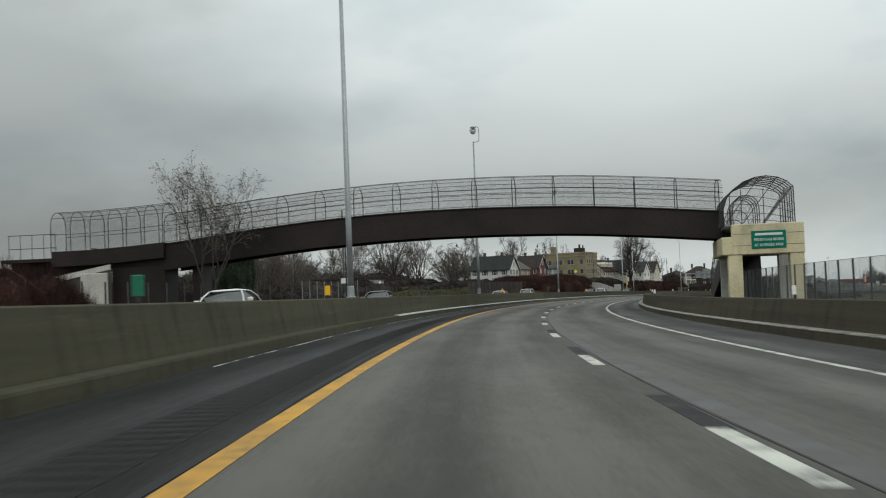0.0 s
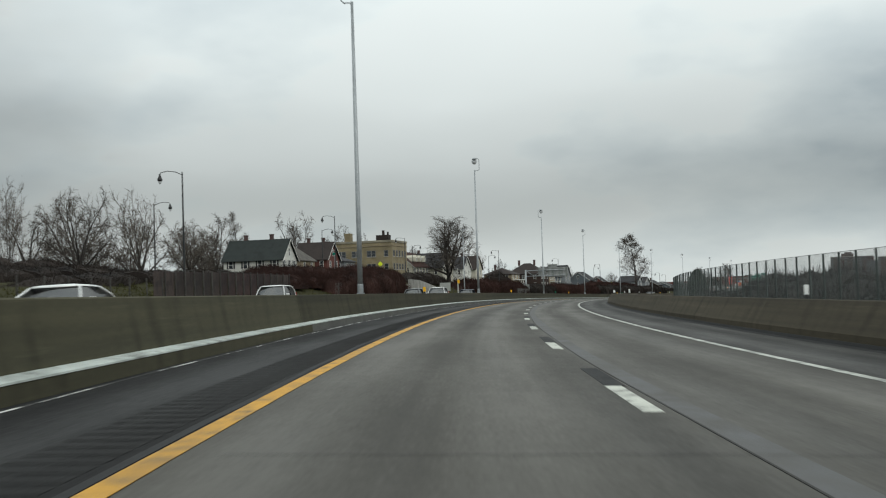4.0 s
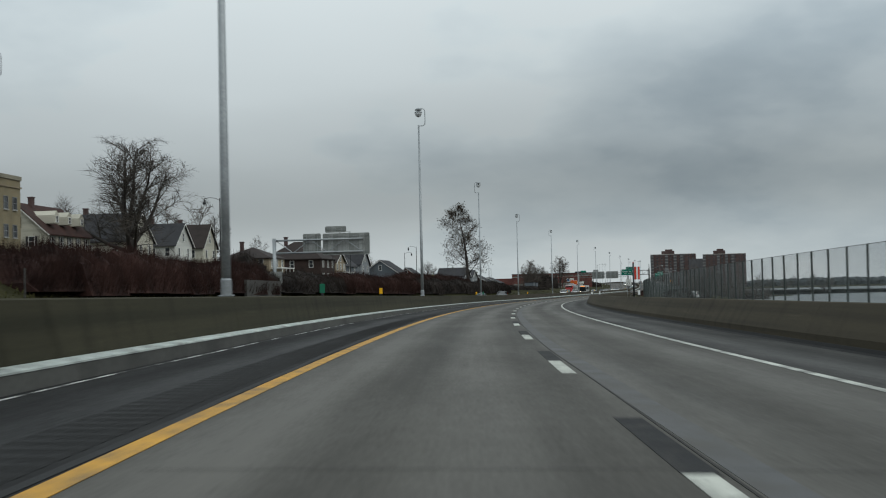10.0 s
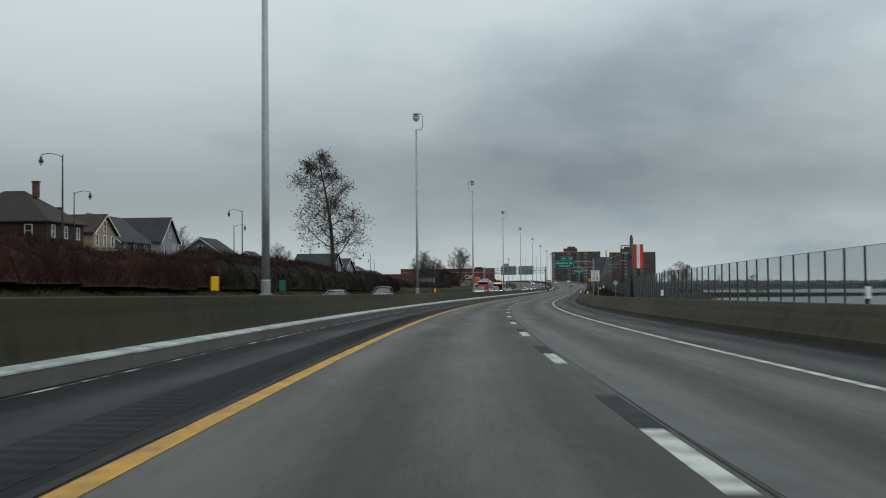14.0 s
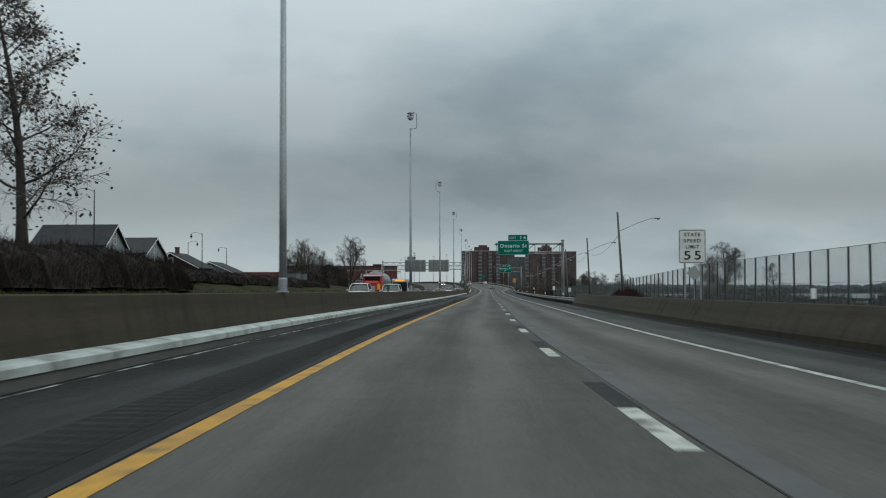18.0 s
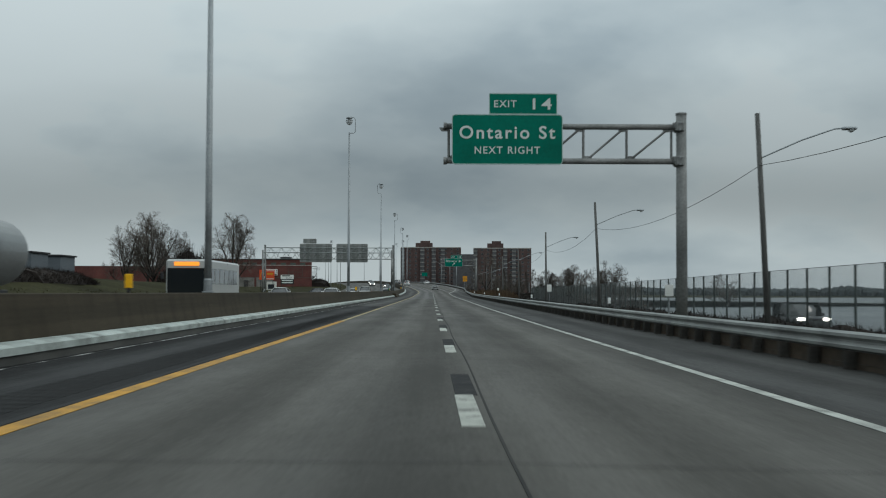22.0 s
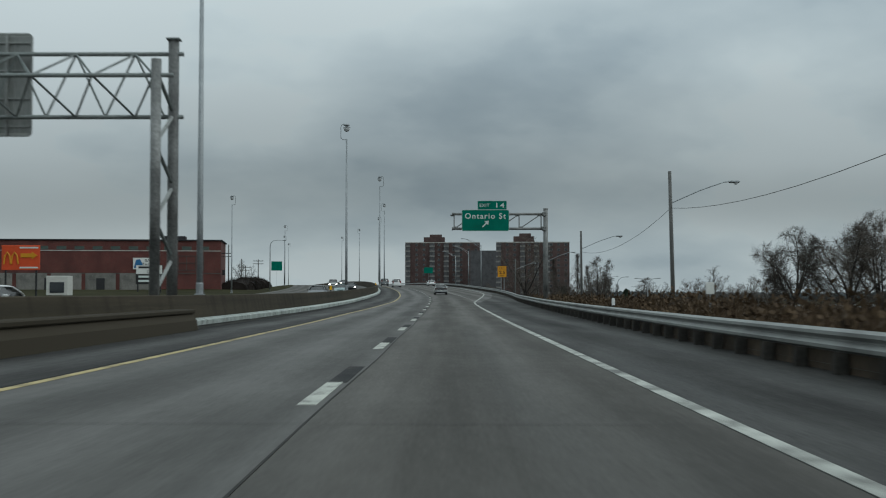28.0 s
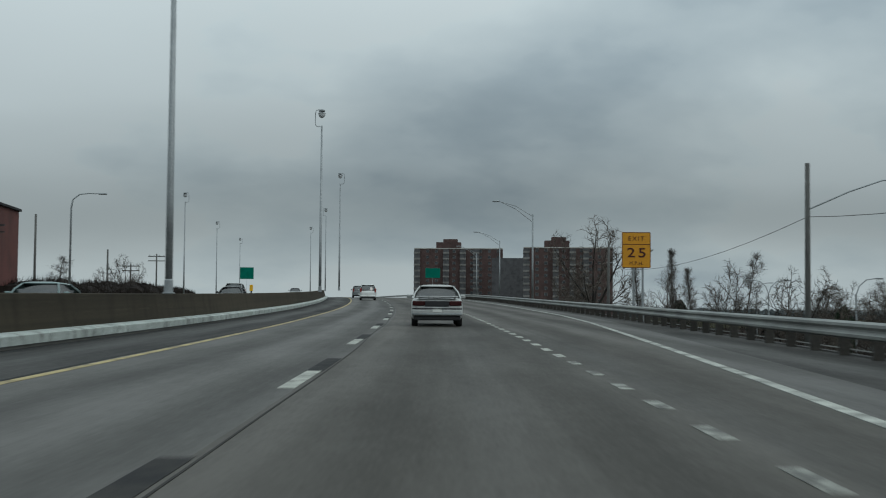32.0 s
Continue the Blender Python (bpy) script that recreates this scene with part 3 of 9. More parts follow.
def thin_glass(name, tint, gloss):
    """A tinted pane that shows what is behind it under a sharp reflection."""
    m = bpy.data.materials.new(name)
    m.use_nodes = True
    nt = m.node_tree
    tr, gl, mx = nt.nodes.new("ShaderNodeBsdfTransparent"), nt.nodes.new("ShaderNodeBsdfGlossy"), nt.nodes.new("ShaderNodeMixShader")
    tr.inputs["Color"].default_value = (*tint, 1)
    gl.inputs["Roughness"].default_value = 0.03
    mx.inputs[0].default_value = gloss
    nt.links.new(tr.outputs[0], mx.inputs[1])
    nt.links.new(gl.outputs[0], mx.inputs[2])
    nt.links.new(mx.outputs[0], nt.nodes["Material Output"].inputs[0])
    return m


CARGLASS = thin_glass("car_glass", (0.085, 0.10, 0.098), 0.17)
TAIL = mat("red_tail_lens", (0.24, 0.012, 0.01), 0.25, 0.06, 3, 20, 0)
HEADL = lamp_mat("lit_headlamp", (1.0, 0.95, 0.85), 7.0)
DARKGLASS = glass_mat("dark_vehicle_glass", (0.015, 0.018, 0.02), 0.05)
LENS = glass_mat("clear_lamp_lens", (0.5, 0.52, 0.52), 0.15)
GLOBE = mat("frosted_lamp_glass", (0.55, 0.57, 0.58), 0.3, 0.06, 3, 20, 0)
BUS_TEXT = lamp_mat("amber_display", (1.0, 0.30, 0.03), 0.9)
TANK = mat("brushed_tank_steel", (0.24, 0.25, 0.25), 0.42, 0.12, 0.6, 8, 0.03, metal=0.6)


def car_paint(name, col, metal=0.2):
    return mat(name, col, 0.32, 0.06, 0.8, 9, 0.0, metal=metal, spec=0.5)


# ---------------------------------------------------------------- mesh helpers
class MB:
    """Collects points and faces of one mesh."""

    def __init__(self):
        self.v, self.f, self.uv = [], [], None

    def add(self, vs, fs, m=None):
        n = len(self.v)
        self.v += [tuple(m @ Vector(p)) for p in vs] if m is not None else [tuple(p) for p in vs]
        self.f += [tuple(i + n for i in q) for q in fs]
        return self

    def box(self, c, size, m=None, ch=0.0):
        x, y, z = (k / 2 for k in size)
        if ch <= 0:
            vs = [(c[0] + i * x, c[1] + j * y, c[2] + k * z) for i in (-1, 1) for j in (-1, 1) for k in (-1, 1)]
            return self.add(vs, [(0, 1, 3, 2), (4, 6, 7, 5), (0, 4, 5, 1), (2, 3, 7, 6), (0, 2, 6, 4), (1, 5, 7, 3)], m)
        ch = min(ch, x * 0.9, y * 0.9, z * 0.9)
        vs, idx = [], {}
        for i in (-1, 1):
            for j in (-1, 1):
                for k in (-1, 1):
                    for ax in range(3):
                        p = [i * x, j * y, k * z]
                        for o in range(3):
                            if o != ax:
                                p[o] -= (i, j, k)[o] * ch
                        idx[i, j, k, ax] = len(vs)
                        vs.append((c[0] + p[0], c[1] + p[1], c[2] + p[2]))
        fs = []
        ring = ((-1, -1), (1, -1), (1, 1), (-1, 1))
        for ax in range(3):
            for sgn in (-1, 1):
                q = []
                for a, b in ring:
                    key = [a, b]
                    key.insert(ax, sgn)
                    q.append(idx[(*key, ax)])
                fs.append(tuple(q if (sgn > 0) == (ax != 1) else q[::-1]))
        for ax in range(3):
            o1, o2 = [o for o in range(3) if o != ax]
            for a in (-1, 1):
                for b in (-1, 1):
                    def key(e):
                        k = [0, 0, 0]
                        k[ax], k[o1], k[o2] = e, a, b
                        return tuple(k)
                    q = (idx[(*key(-1), o1)], idx[(*key(1), o1)], idx[(*key(1), o2)], idx[(*key(-1), o2)])
                    fs.append(q)
        for i in (-1, 1):
            for j in (-1, 1):
                for k in (-1, 1):
                    fs.append((idx[i, j, k, 0], idx[i, j, k, 1], idx[i, j, k, 2]))
        return self.add(vs, fs, m)

    def tube(self, pts, rs, n=8, caps=True, m=None):
        pts = [Vector(p) for p in pts]
        if not hasattr(rs, "__len__"):
            rs = [rs] * len(pts)
        vs, fs = [], []
        up0 = None
        for i, p in enumerate(pts):
            t = (pts[min(i + 1, len(pts) - 1)] - pts[max(i - 1, 0)]).normalized()
            if up0 is None:
                up0 = Vector((0, 0, 1)) if abs(t.z) < 0.9 else Vector((1, 0, 0))
            a = t.cross(up0)
            if a.length < 1e-4:
                a = t.orthogonal()
            a.normalize()
            b = a.cross(t)
            up0 = b
            for k in range(n):
                w = 2 * math.pi * k / n
                vs.append(p + (a * math.cos(w) + b * math.sin(w)) * rs[i])
        for i in range(len(pts) - 1):
            for k in range(n):
                fs.append((i * n + k, i * n + (k + 1) % n, (i + 1) * n + (k + 1) % n, (i + 1) * n + k))
        if caps:
            fs.append(tuple(range(n))[::-1])
            fs.append(tuple(range((len(pts) - 1) * n, len(pts) * n)))
        return self.add(vs, fs, m)

    def lathe(self, prof, n=16, m=None):
        """Turned round z; prof: (radius, z) from below."""
        vs, fs = [], []
        for r, z in prof:
            for k in range(n):
                w = 2 * math.pi * k / n
                vs.append((r * math.cos(w), r * math.sin(w), z))
        for i in range(len(prof) - 1):
            for k in range(n):
                fs.append((i * n + k, i * n + (k + 1) % n, (i + 1) * n + (k + 1) % n, (i + 1) * n + k))
        fs += [tuple(range(n))[::-1], tuple(range((len(prof) - 1) * n, len(prof) * n))]
        return self.add(vs, fs, m)

    def prism(self, poly, depth, m=None):
        """poly in x,z, run along y by depth (about 0)."""
        n = len(poly)
        vs = [(x, -depth / 2, z) for x, z in poly] + [(x, depth / 2, z) for x, z in poly]
        fs = [tuple(range(n)), tuple(range(n, 2 * n))[::-1]]
        fs += [(i, i + n, (i + 1) % n + n, (i + 1) % n) for i in range(n)]
        return self.add(vs, fs, m)

    def sweep(self, prof, sts, caps=True, uv=False):
        """A cross-section of (d, h), or a function of s that gives one, run along the road."""
        vs, fs, n = [], [], 0
        uvs = []
        for s in sts:
            pr = prof(s) if callable(prof) else prof
            n = len(pr)
            vs += [W(s, d, h) for d, h in pr]
            uvs += [(s, d) for d, h in pr]
        for i in range(len(sts) - 1):
            for k in range(n - 1):
                a, b = i * n + k, (i + 1) * n + k
                fs.append((a, a + 1, b + 1, b))
        if caps and n > 3:
            fs.append(tuple(range(n)))
            fs.append(tuple(range((len(sts) - 1) * n, len(sts) * n))[::-1])
        if uv:
            self.uv = (self.uv or []) + uvs
        return self.add(vs, fs)


def mesh_of(name, mb, material, smooth=False, planar_uv=False):
    me = bpy.data.meshes.new(name)
    me.from_pydata(mb.v, [], mb.f)
    if material is not None:
        me.materials.append(material)
    if mb.uv:
        lay = me.uv_layers.new(name="uv")
        co = np.array(mb.uv, dtype=np.float32)
        idx = np.empty(len(me.loops), dtype=np.int32)
        me.loops.foreach_get("vertex_index", idx)
        lay.data.foreach_set("uv", co[idx].ravel())
    elif planar_uv:
        lay = me.uv_layers.new(name="uv")
        buf = []
        for p in me.polygons:
            nx, ny, nz = p.normal
            for vi in p.vertices:
                x, y, z = me.vertices[vi].co
                if abs(nz) > 0.8:
                    buf += [x, y]
                elif abs(nx) > abs(ny):
                    buf += [y, z]
                else:
                    buf += [x, z]
        lay.data.foreach_set("uv", buf)
    if smooth:
        me.polygons.foreach_set("use_smooth", [True] * len(me.polygons))
    me.validate()
    me.update()
    return me


def part(name, mb, material, parent=None, label="", smooth=False, m=None, planar_uv=False):
    me = mb if isinstance(mb, bpy.types.Mesh) else mesh_of(name, mb, material, smooth, planar_uv)
    ob = new(name, me)
    if parent is not None:
        ob.parent = parent
    if m is not None:
        ob.matrix_basis = m
    if label:
        ob["label"] = label
    return ob


def thing(name, label, category, m=None, group="", kind=""):
    ob = new(name)
    ob.empty_display_size = 0.2
    if m is not None:
        ob.matrix_basis = m
    return tagged(ob, label, category, group, kind)


def text_mesh(txt, size, width=1.0):
    c = bpy.data.curves.new("legend", "FONT")
    c.body, c.size, c.align_x, c.align_y, c.extrude = txt, size, "CENTER", "CENTER", 0.004
    c.space_character = 1.08
    ob = bpy.data.objects.new("legend", c)
    scene.collection.objects.link(ob)
    bpy.context.view_layer.update()
    me = bpy.data.meshes.new_from_object(ob)
    bpy.data.objects.remove(ob)
    if width != 1.0:
        me.transform(Matrix.Diagonal((width, 1, 1, 1)))
    # stand it up: x right, z up, facing -y
    me.transform(Matrix.Rotation(radians(90), 4, "X"))
    return me


def legend(txt, size, material, parent, m, width=1.0):
    me = text_mesh(txt, size, width)
    me.materials.append(material)
    return part("lettering", me, None, parent, m=m)

def rounded(x, z, w, h, r, n=5):
    """Outline of a panel with rounded corners, in x and z."""
    out = []
    for cx, cz, a0 in ((x + w / 2 - r, z + h / 2 - r, 0), (x - w / 2 + r, z + h / 2 - r, 90), (x - w / 2 + r, z - h / 2 + r, 180), (x + w / 2 - r, z - h / 2 + r, 270)):
        for i in range(n):
            a = radians(a0 + 90 * i / (n - 1))
            out.append((cx + r * math.cos(a), cz + r * math.sin(a)))
    return out[::-1]


def outline_band(parent, x, z, w, h, r, t, y, material):
    """A thin border that follows a panel's rounded outline."""
    a, b = rounded(x, z, w, h, r), rounded(x, z, w - 2 * t, h - 2 * t, max(0.01, r - t))
    n = len(a)
    vs = [(p[0], y, p[1]) for p in a] + [(p[0], y, p[1]) for p in b] + [(p[0], y + 0.004, p[1]) for p in a] + [(p[0], y + 0.004, p[1]) for p in b]
    fs = []
    for i in range(n):
        j = (i + 1) % n
        fs += [(i, j, n + j, n + i), (2 * n + i, 3 * n + i, 3 * n + j, 2 * n + j), (i, 2 * n + i, 2 * n + j, j), (n + i, n + j, 3 * n + j, 3 * n + i)]
    part("border", MB().add(vs, fs), material, parent)


def lettering(txt, height, width, material, parent, m, space=1.25, bold=0.012):
    """Letters of a given capital height, spread over a given width."""
    c = bpy.data.curves.new("legend", "FONT")
    c.body, c.size, c.align_x, c.align_y, c.extrude, c.space_character, c.offset = txt, 1.0, "CENTER", "CENTER", 0.01, space, bold
    ob = bpy.data.objects.new("legend", c)
    scene.collection.objects.link(ob)
    bpy.context.view_layer.update()
    me = bpy.data.meshes.new_from_object(ob)
    bpy.data.objects.remove(ob)
    co = np.array([v.co[:] for v in me.vertices])
    lo, hi = co.min(0), co.max(0)
    me.transform(Matrix.Diagonal((width / (hi[0] - lo[0]), height / (hi[1] - lo[1]), 0.5, 1)) @ Matrix.Translation((-(lo[0] + hi[0]) / 2, -(lo[1] + hi[1]) / 2, 0)))
    me.transform(Matrix.Rotation(radians(90), 4, "X"))
    me.materials.append(material)
    return part("lettering", me, None, parent, m=m)


# ---------------------------------------------------------------- the road
def frange(a, b, step):
    n = max(1, int(round((b - a) / step)))
    return [a + (b - a) * i / n for i in range(n + 1)]


def rail_d(s):
    """Offset of the guard rail right of the lane line."""
    return float(np.interp(s, (600, 700, 860, 945, 1010, 1080, 1300, 1480), (6.5, 6.5, 6.7, 8.0, 10.4, 11.4, 13, 16)))


def edge_d(s):
    """Offset of the right edge line, which flares into the exit lane."""
    return float(np.interp(s, (-80, 60, 250, 400, 610, 680, 740, 818, 880, 930, 940, 948, 958, 972, 987, 1003, 1018, 1065, 1100, 1480), (3.64, 3.62, 3.36, 3.42, 3.53, 3.60, 3.62, 3.82, 3.76, 3.80, 4.0, 4.4, 5.05, 6.0, 7.0, 8.1, 8.8, 9.8, 10.0, 11)))


def fall(s, d):
    """How far the right lane and the shoulders fall away below the lane line's plane."""
    left = max(0.0, min(2.75, -3.7 - d)) * float(np.interp(s, (100, 160, 860, 930), (0.038, 0.0, 0.0, 0.020)))
    return -left - max(0.0, min(9.0, d)) * float(np.interp(s, (0, 100, 250, 400, 610, 680, 730, 860), (0, 0.010, 0.021, 0.016, 0.024, 0.022, 0.015, 0)))


def fallen(prof):
    return lambda s: [(d, h + fall(s, d)) for d, h in (prof(s) if callable(prof) else prof)]


def dash_d(s):
    """Small drift of the lane line."""
    return float(np.interp(s, (0, 60, 250, 500, 700, 860, 930, 970, 990, 1480), (0.0, -0.05, -0.10, -0.07, 0.0, 0.0, 0.12, 0.08, -0.10, -0.10)))


def yellow_d(s):
    return float(np.interp(s, (0, 35, 62, 120, 260, 350, 400, 480, 900, 945, 978, 1010), (-3.66, -3.58, -3.67, -3.84, -3.88, -3.78, -3.77, -3.70, -3.70, -3.15, -3.35, -3.60)))


LONG = frange(-80, 1480, 5)
road = thing("road", "grey two-lane motorway carriageway with worn lane markings", "road", kind="structure")
NEAR_S, FAR_S = [u for u in LONG if u <= 820], [u for u in LONG if u >= 820]
part("lane_surface", MB().sweep(fallen(lambda s: [(d, 0.0) for d in (min(-3.55, yellow_d(s)), -2.4, -1.2, 0, 1.2, 2.4, edge_d(s) - 0.1)]), NEAR_S, False, True), LANE, road)
part("left_lane", MB().sweep(fallen(lambda s: [(d, 0.0) for d in (min(-3.55, yellow_d(s)), -2.4, -1.2, 0.19)]), FAR_S, False, True), LANE_PALE, road, "paler left lane")
part("right_lane", MB().sweep(fallen(lambda s: [(d, 0.0) for d in (0.19, 1.2, 2.4, edge_d(s) - 0.1)]), FAR_S, False, True), LANE_BROWN, road, "browner right lane")
for stations, stuff, txt in (([u for u in LONG if u <= 740] + [744.0], SHOULDER, "dark asphalt shoulder"), ([744.0] + [u for u in LONG if u > 746], SHOULDER_L, "worn grey asphalt shoulder")):
    part("left_shoulder", MB().sweep(fallen(lambda s: [(-6.5, 0.0), (-5.4, 0.0), (-4.4, 0.0), (-3.8, 0.0) if yellow_d(s) > -3.75 else (yellow_d(s) - 0.05, 0.0), (min(-3.55, yellow_d(s)), 0.0)]), stations, False, True), stuff, road, txt)
part("right_shoulder", MB().sweep(fallen(lambda s: [(edge_d(s) - 0.1, 0.0), (edge_d(s) + 1.2, 0.0), (max(6.1, rail_d(s)) + 0.5, 0.0)]), [u for u in LONG if u <= 940], False, True), SHOULDER_R, road, "worn grey asphalt shoulder")
RAMP_S = [u for u in LONG if u >= 940]
part("ramp_edge", MB().sweep(fallen(lambda s: [(edge_d(s) - 0.1, 0.0), (edge_d(s) + 0.5, 0.0), (edge_d(s) + float(np.interp(s, (940, 965), (0.5, 1.1))), 0.0)]), RAMP_S, False, True), LANE_PALE, road, "pale edge of the exit lane")
part("right_shoulder", MB().sweep(fallen(lambda s: [(edge_d(s) + float(np.interp(s, (940, 965), (0.5, 1.1))), 0.0), (edge_d(s) + 1.6, 0.0), (max(edge_d(s) + 1.8, rail_d(s) + 0.5), 0.0)]), RAMP_S, False, True), SHOULDER_RAMP, road, "grey asphalt shoulder of the exit ramp")


def strip(name, d, w, a, b, h, material, parent, label="", step=5):
    dd = d if callable(d) else (lambda s: d)
    return part(name, MB().sweep(fallen(lambda s: [(dd(s) - w / 2, h - 0.004), (dd(s) - w / 2, h), (dd(s) + w / 2, h), (dd(s) + w / 2, h - 0.004)]), frange(a, b, step), False), material, parent, label)


strip("yellow_edge_line", yellow_d, 0.20, -80, 700, 0.006, YELLOW_LINE, road, "worn yellow edge line")
strip("yellow_edge_line", yellow_d, 0.15, 700, 1480, 0.006, PALE_YELLOW, road, "narrow faded yellow edge line")
strip("white_edge_line", edge_d, 0.17, -80, 1480, 0.006, EDGE_LINE, road, "white edge line", 3)
strip("lane_joint", lambda s: dash_d(s) + 0.19 + 0.02 * math.sin(s * 0.31), 0.022, -80, 1480, 0.005, SEAM, road, "dark longitudinal joint", 2.5)
strip("joint_band", lambda s: dash_d(s) + 0.34 + 0.03 * math.sin(s * 0.17), 0.30, -80, 620, 0.0035, PALE_JOINT, road, "pale polished band beside the joint", 2.5)
strip("shoulder_joint", lambda s: yellow_d(s) - 0.19 + 0.03 * math.sin(s * 0.21) + 0.02 * math.sin(s * 0.83), 0.09, -80, 1480, 0.005, TAR, road, "dark shoulder joint", 2.5)
strip("gutter_seam", lambda s: -6.30 + 0.02 * math.sin(s * 0.5), 0.045, 20, 850, 0.005, SALT, road, "white gutter seam", 2.5)
strip("gutter_dirt", lambda s: -6.31 + 0.05 * math.sin(s * 0.37) + 0.03 * math.sin(s * 1.3), 0.34, 850, 1480, 0.004, TAR, road, "dark dirt along the gutter", 2.5)

def dash_shift(s):
    """Drift of the dashes along the road from their even beat."""
    return float(np.interp(s, (0, 30, 60, 390, 560, 800, 900), (1.2, 0.9, 0.5, 0.5, 0.1, 0.0, -0.25)))


dash_me = mesh_of("lane_dash", MB().box((0, 0, 0.003), (0.20, 3.05, 0.007), ch=0.003), WHITE_LINE)
patch_me = mesh_of("dark_patch", MB().box((0, 0, 0.0025), (0.24, 3.3, 0.005), ch=0.002), PATCH)
s = 8.75 - 12.192 * 7
rng = random.Random(4)
while s < 1300:
    if s > -40:
        part("lane_dash", dash_me, None, road, m=at(s - 1.52 + dash_shift(s), dash_d(s) + rng.uniform(-0.015, 0.015), 0.0, 0, True))
        part("dark_patch", patch_me, None, road, m=at(s + 1.66 + dash_shift(s), dash_d(s) + 0.02, 0.0, 0, True))
    s += 12.192
dot_me = [mesh_of("short_dash", MB().box((0, 0, 0.003), (0.16, 0.92, 0.007), ch=0.003), m_) for m_ in (FADED_WHITE, WHITE_LINE)]
s = 947.6
while s < 1120:
    part("short_dash", dot_me[s > 976], None, road, m=at(s, float(np.interp(s, (947, 957, 964, 1000), (4.25, 4.10, 3.95, 3.92))), fall(s, 3.95), 0, True))
    s += 2.40
# transverse slab joints and milled rumble strips
jb = MB()
s = -70.0
while s < 1300:
    jb.sweep(fallen([(-3.5, 0.002), (-3.5, 0.0045), (0, 0.0045), (3.3, 0.0045), (3.3, 0.002)]), [s, s + 0.016], False)
    s += rng.choice((18.3, 18.3, 30.5, 12.2))
part("slab_joint", jb, TAR, road)["kind"] = "stuff"
rb = MB()
s = -20.0
while s < 720:
    rb.sweep(fallen([(-4.85, 0.001), (-4.85, 0.005), (-4.15, 0.005), (-4.15, 0.001)]), [s, s + 0.19], False)
    s += 0.42
part("rumble_strip", rb, RUMBLE, road, "milled rumble strip grooves")["kind"] = "stuff"

# ---------------------------------------------------------------- opposite carriageway
opp = thing("opposite_road", "grey opposite carriageway beyond the median barrier", "road", kind="structure")
part("lane_surface", MB().sweep([(-24.0, -0.02), (-20, 0.0), (-16, 0.0), (-12, 0.0), (-8.0, 0.0)], LONG, False, True), LANE, opp)
strip("white_edge_line", -20.2, 0.15, -80, 1480, 0.006, WHITE_LINE, opp, "", 10)
strip("yellow_edge_line", -9.2, 0.15, -80, 1480, 0.006, YELLOW_LINE, opp, "", 10)

# ---------------------------------------------------------------- ground
def level(s, d):
    """Height of the ground over the road's level."""
    if d < 0:
        top = float(np.interp(s, (-80, 60, 80, 110, 170, 240, 330, 480, 600, 760, 850, 930, 1480), (1.6, 1.3, 1.2, 1.2, 1.4, 4.0, 5.2, 5.2, 4.2, 2.8, 2.0, 0.4, -1.5)))
        near = float(np.interp(s, (-80, 840, 930, 1480), (0.7, 0.7, 0.0, -1.2)))
        return float(np.interp(-d, (0, 23.5, 24.2, 27, 30, 36, 44, 60, 200, 900, 3000), (-0.3, -0.3, 0.05, near, near + 0.3 * (top - near), near + 0.85 * (top - near), top, top, top * 0.9, top * 0.5, 0)))
    drop = float(np.interp(s, (-80, 600, 700, 900, 1000, 1480), (0, 0, -0.6, -1.0, -2.5, -5)))
    return float(np.interp(d, (0, 7, 9, 14, 18, 24, 34, 60, 140), (-0.3, -0.3, -0.25, -0.35, -0.5, -1.4, -4.2, -7.5, -8.5))) + drop * float(np.interp(d, (0, 8, 14), (0, 0, 1)))


ground = thing("ground", "rough winter grass bank and flat ground", "ground", kind="structure")
DS = (-900, -500, -300, -200, -130, -90, -70, -60, -52, -44, -40, -36, -33, -30, -28.5, -27, -25.5, -24.2, -23.5, -20, -12, -8, 0, 6.5, 7.5, 9, 11, 14, 16, 18, 21, 24, 28, 34, 45, 60, 90, 140)
gb = MB()
gs = frange(-80, 1480, 10)
nd = len(DS)
for s in gs:
    for d in DS:
        wob = 0.25 * noise.noise(Vector((s * 0.07, d * 0.12, 0))) if d < -26 or d > 12 else 0.0
        gb.v.append(tuple(W(s, d, level(s, d) + wob)))
for i in range(len(gs) - 1):
    for k in range(nd - 1):
        gb.f.append((i * nd + k, i * nd + k + 1, (i + 1) * nd + k + 1, (i + 1) * nd + k))
# the flat land and lake bed out to the horizon
far = [(-4500, -4500, -9.5), (4500, -4500, -9.5), (4500, 4500, -9.5), (-4500, 4500, -9.5)]
gb.add(far, [(0, 1, 2, 3)])
part("turf", gb, GRASS, ground, smooth=True)
# land ahead, beyond the crest
lb = MB()
c = W(1475, 0, 0)
lb.add([(c.x - 1500, c.y - 150, -1.0), (c.x + 420, c.y - 260, -1.0), (c.x + 900, c.y + 2600, -1.0), (c.x - 2500, c.y + 2600, -1.0)], [(0, 1, 2, 3)])
part("far_land", lb, GRASS, ground)

lake = part("lake", MB().add([(40, -1500, -6.2), (4400, -1500, -6.2), (4400, 4300, -6.2), (-300, 4300, -6.2), (-300, 1800, -6.2), (40, 300, -6.2)], [(0, 1, 2, 3, 4, 5)]), WATER)
tagged(lake, "calm grey lake under an overcast sky", "lake", kind="structure")

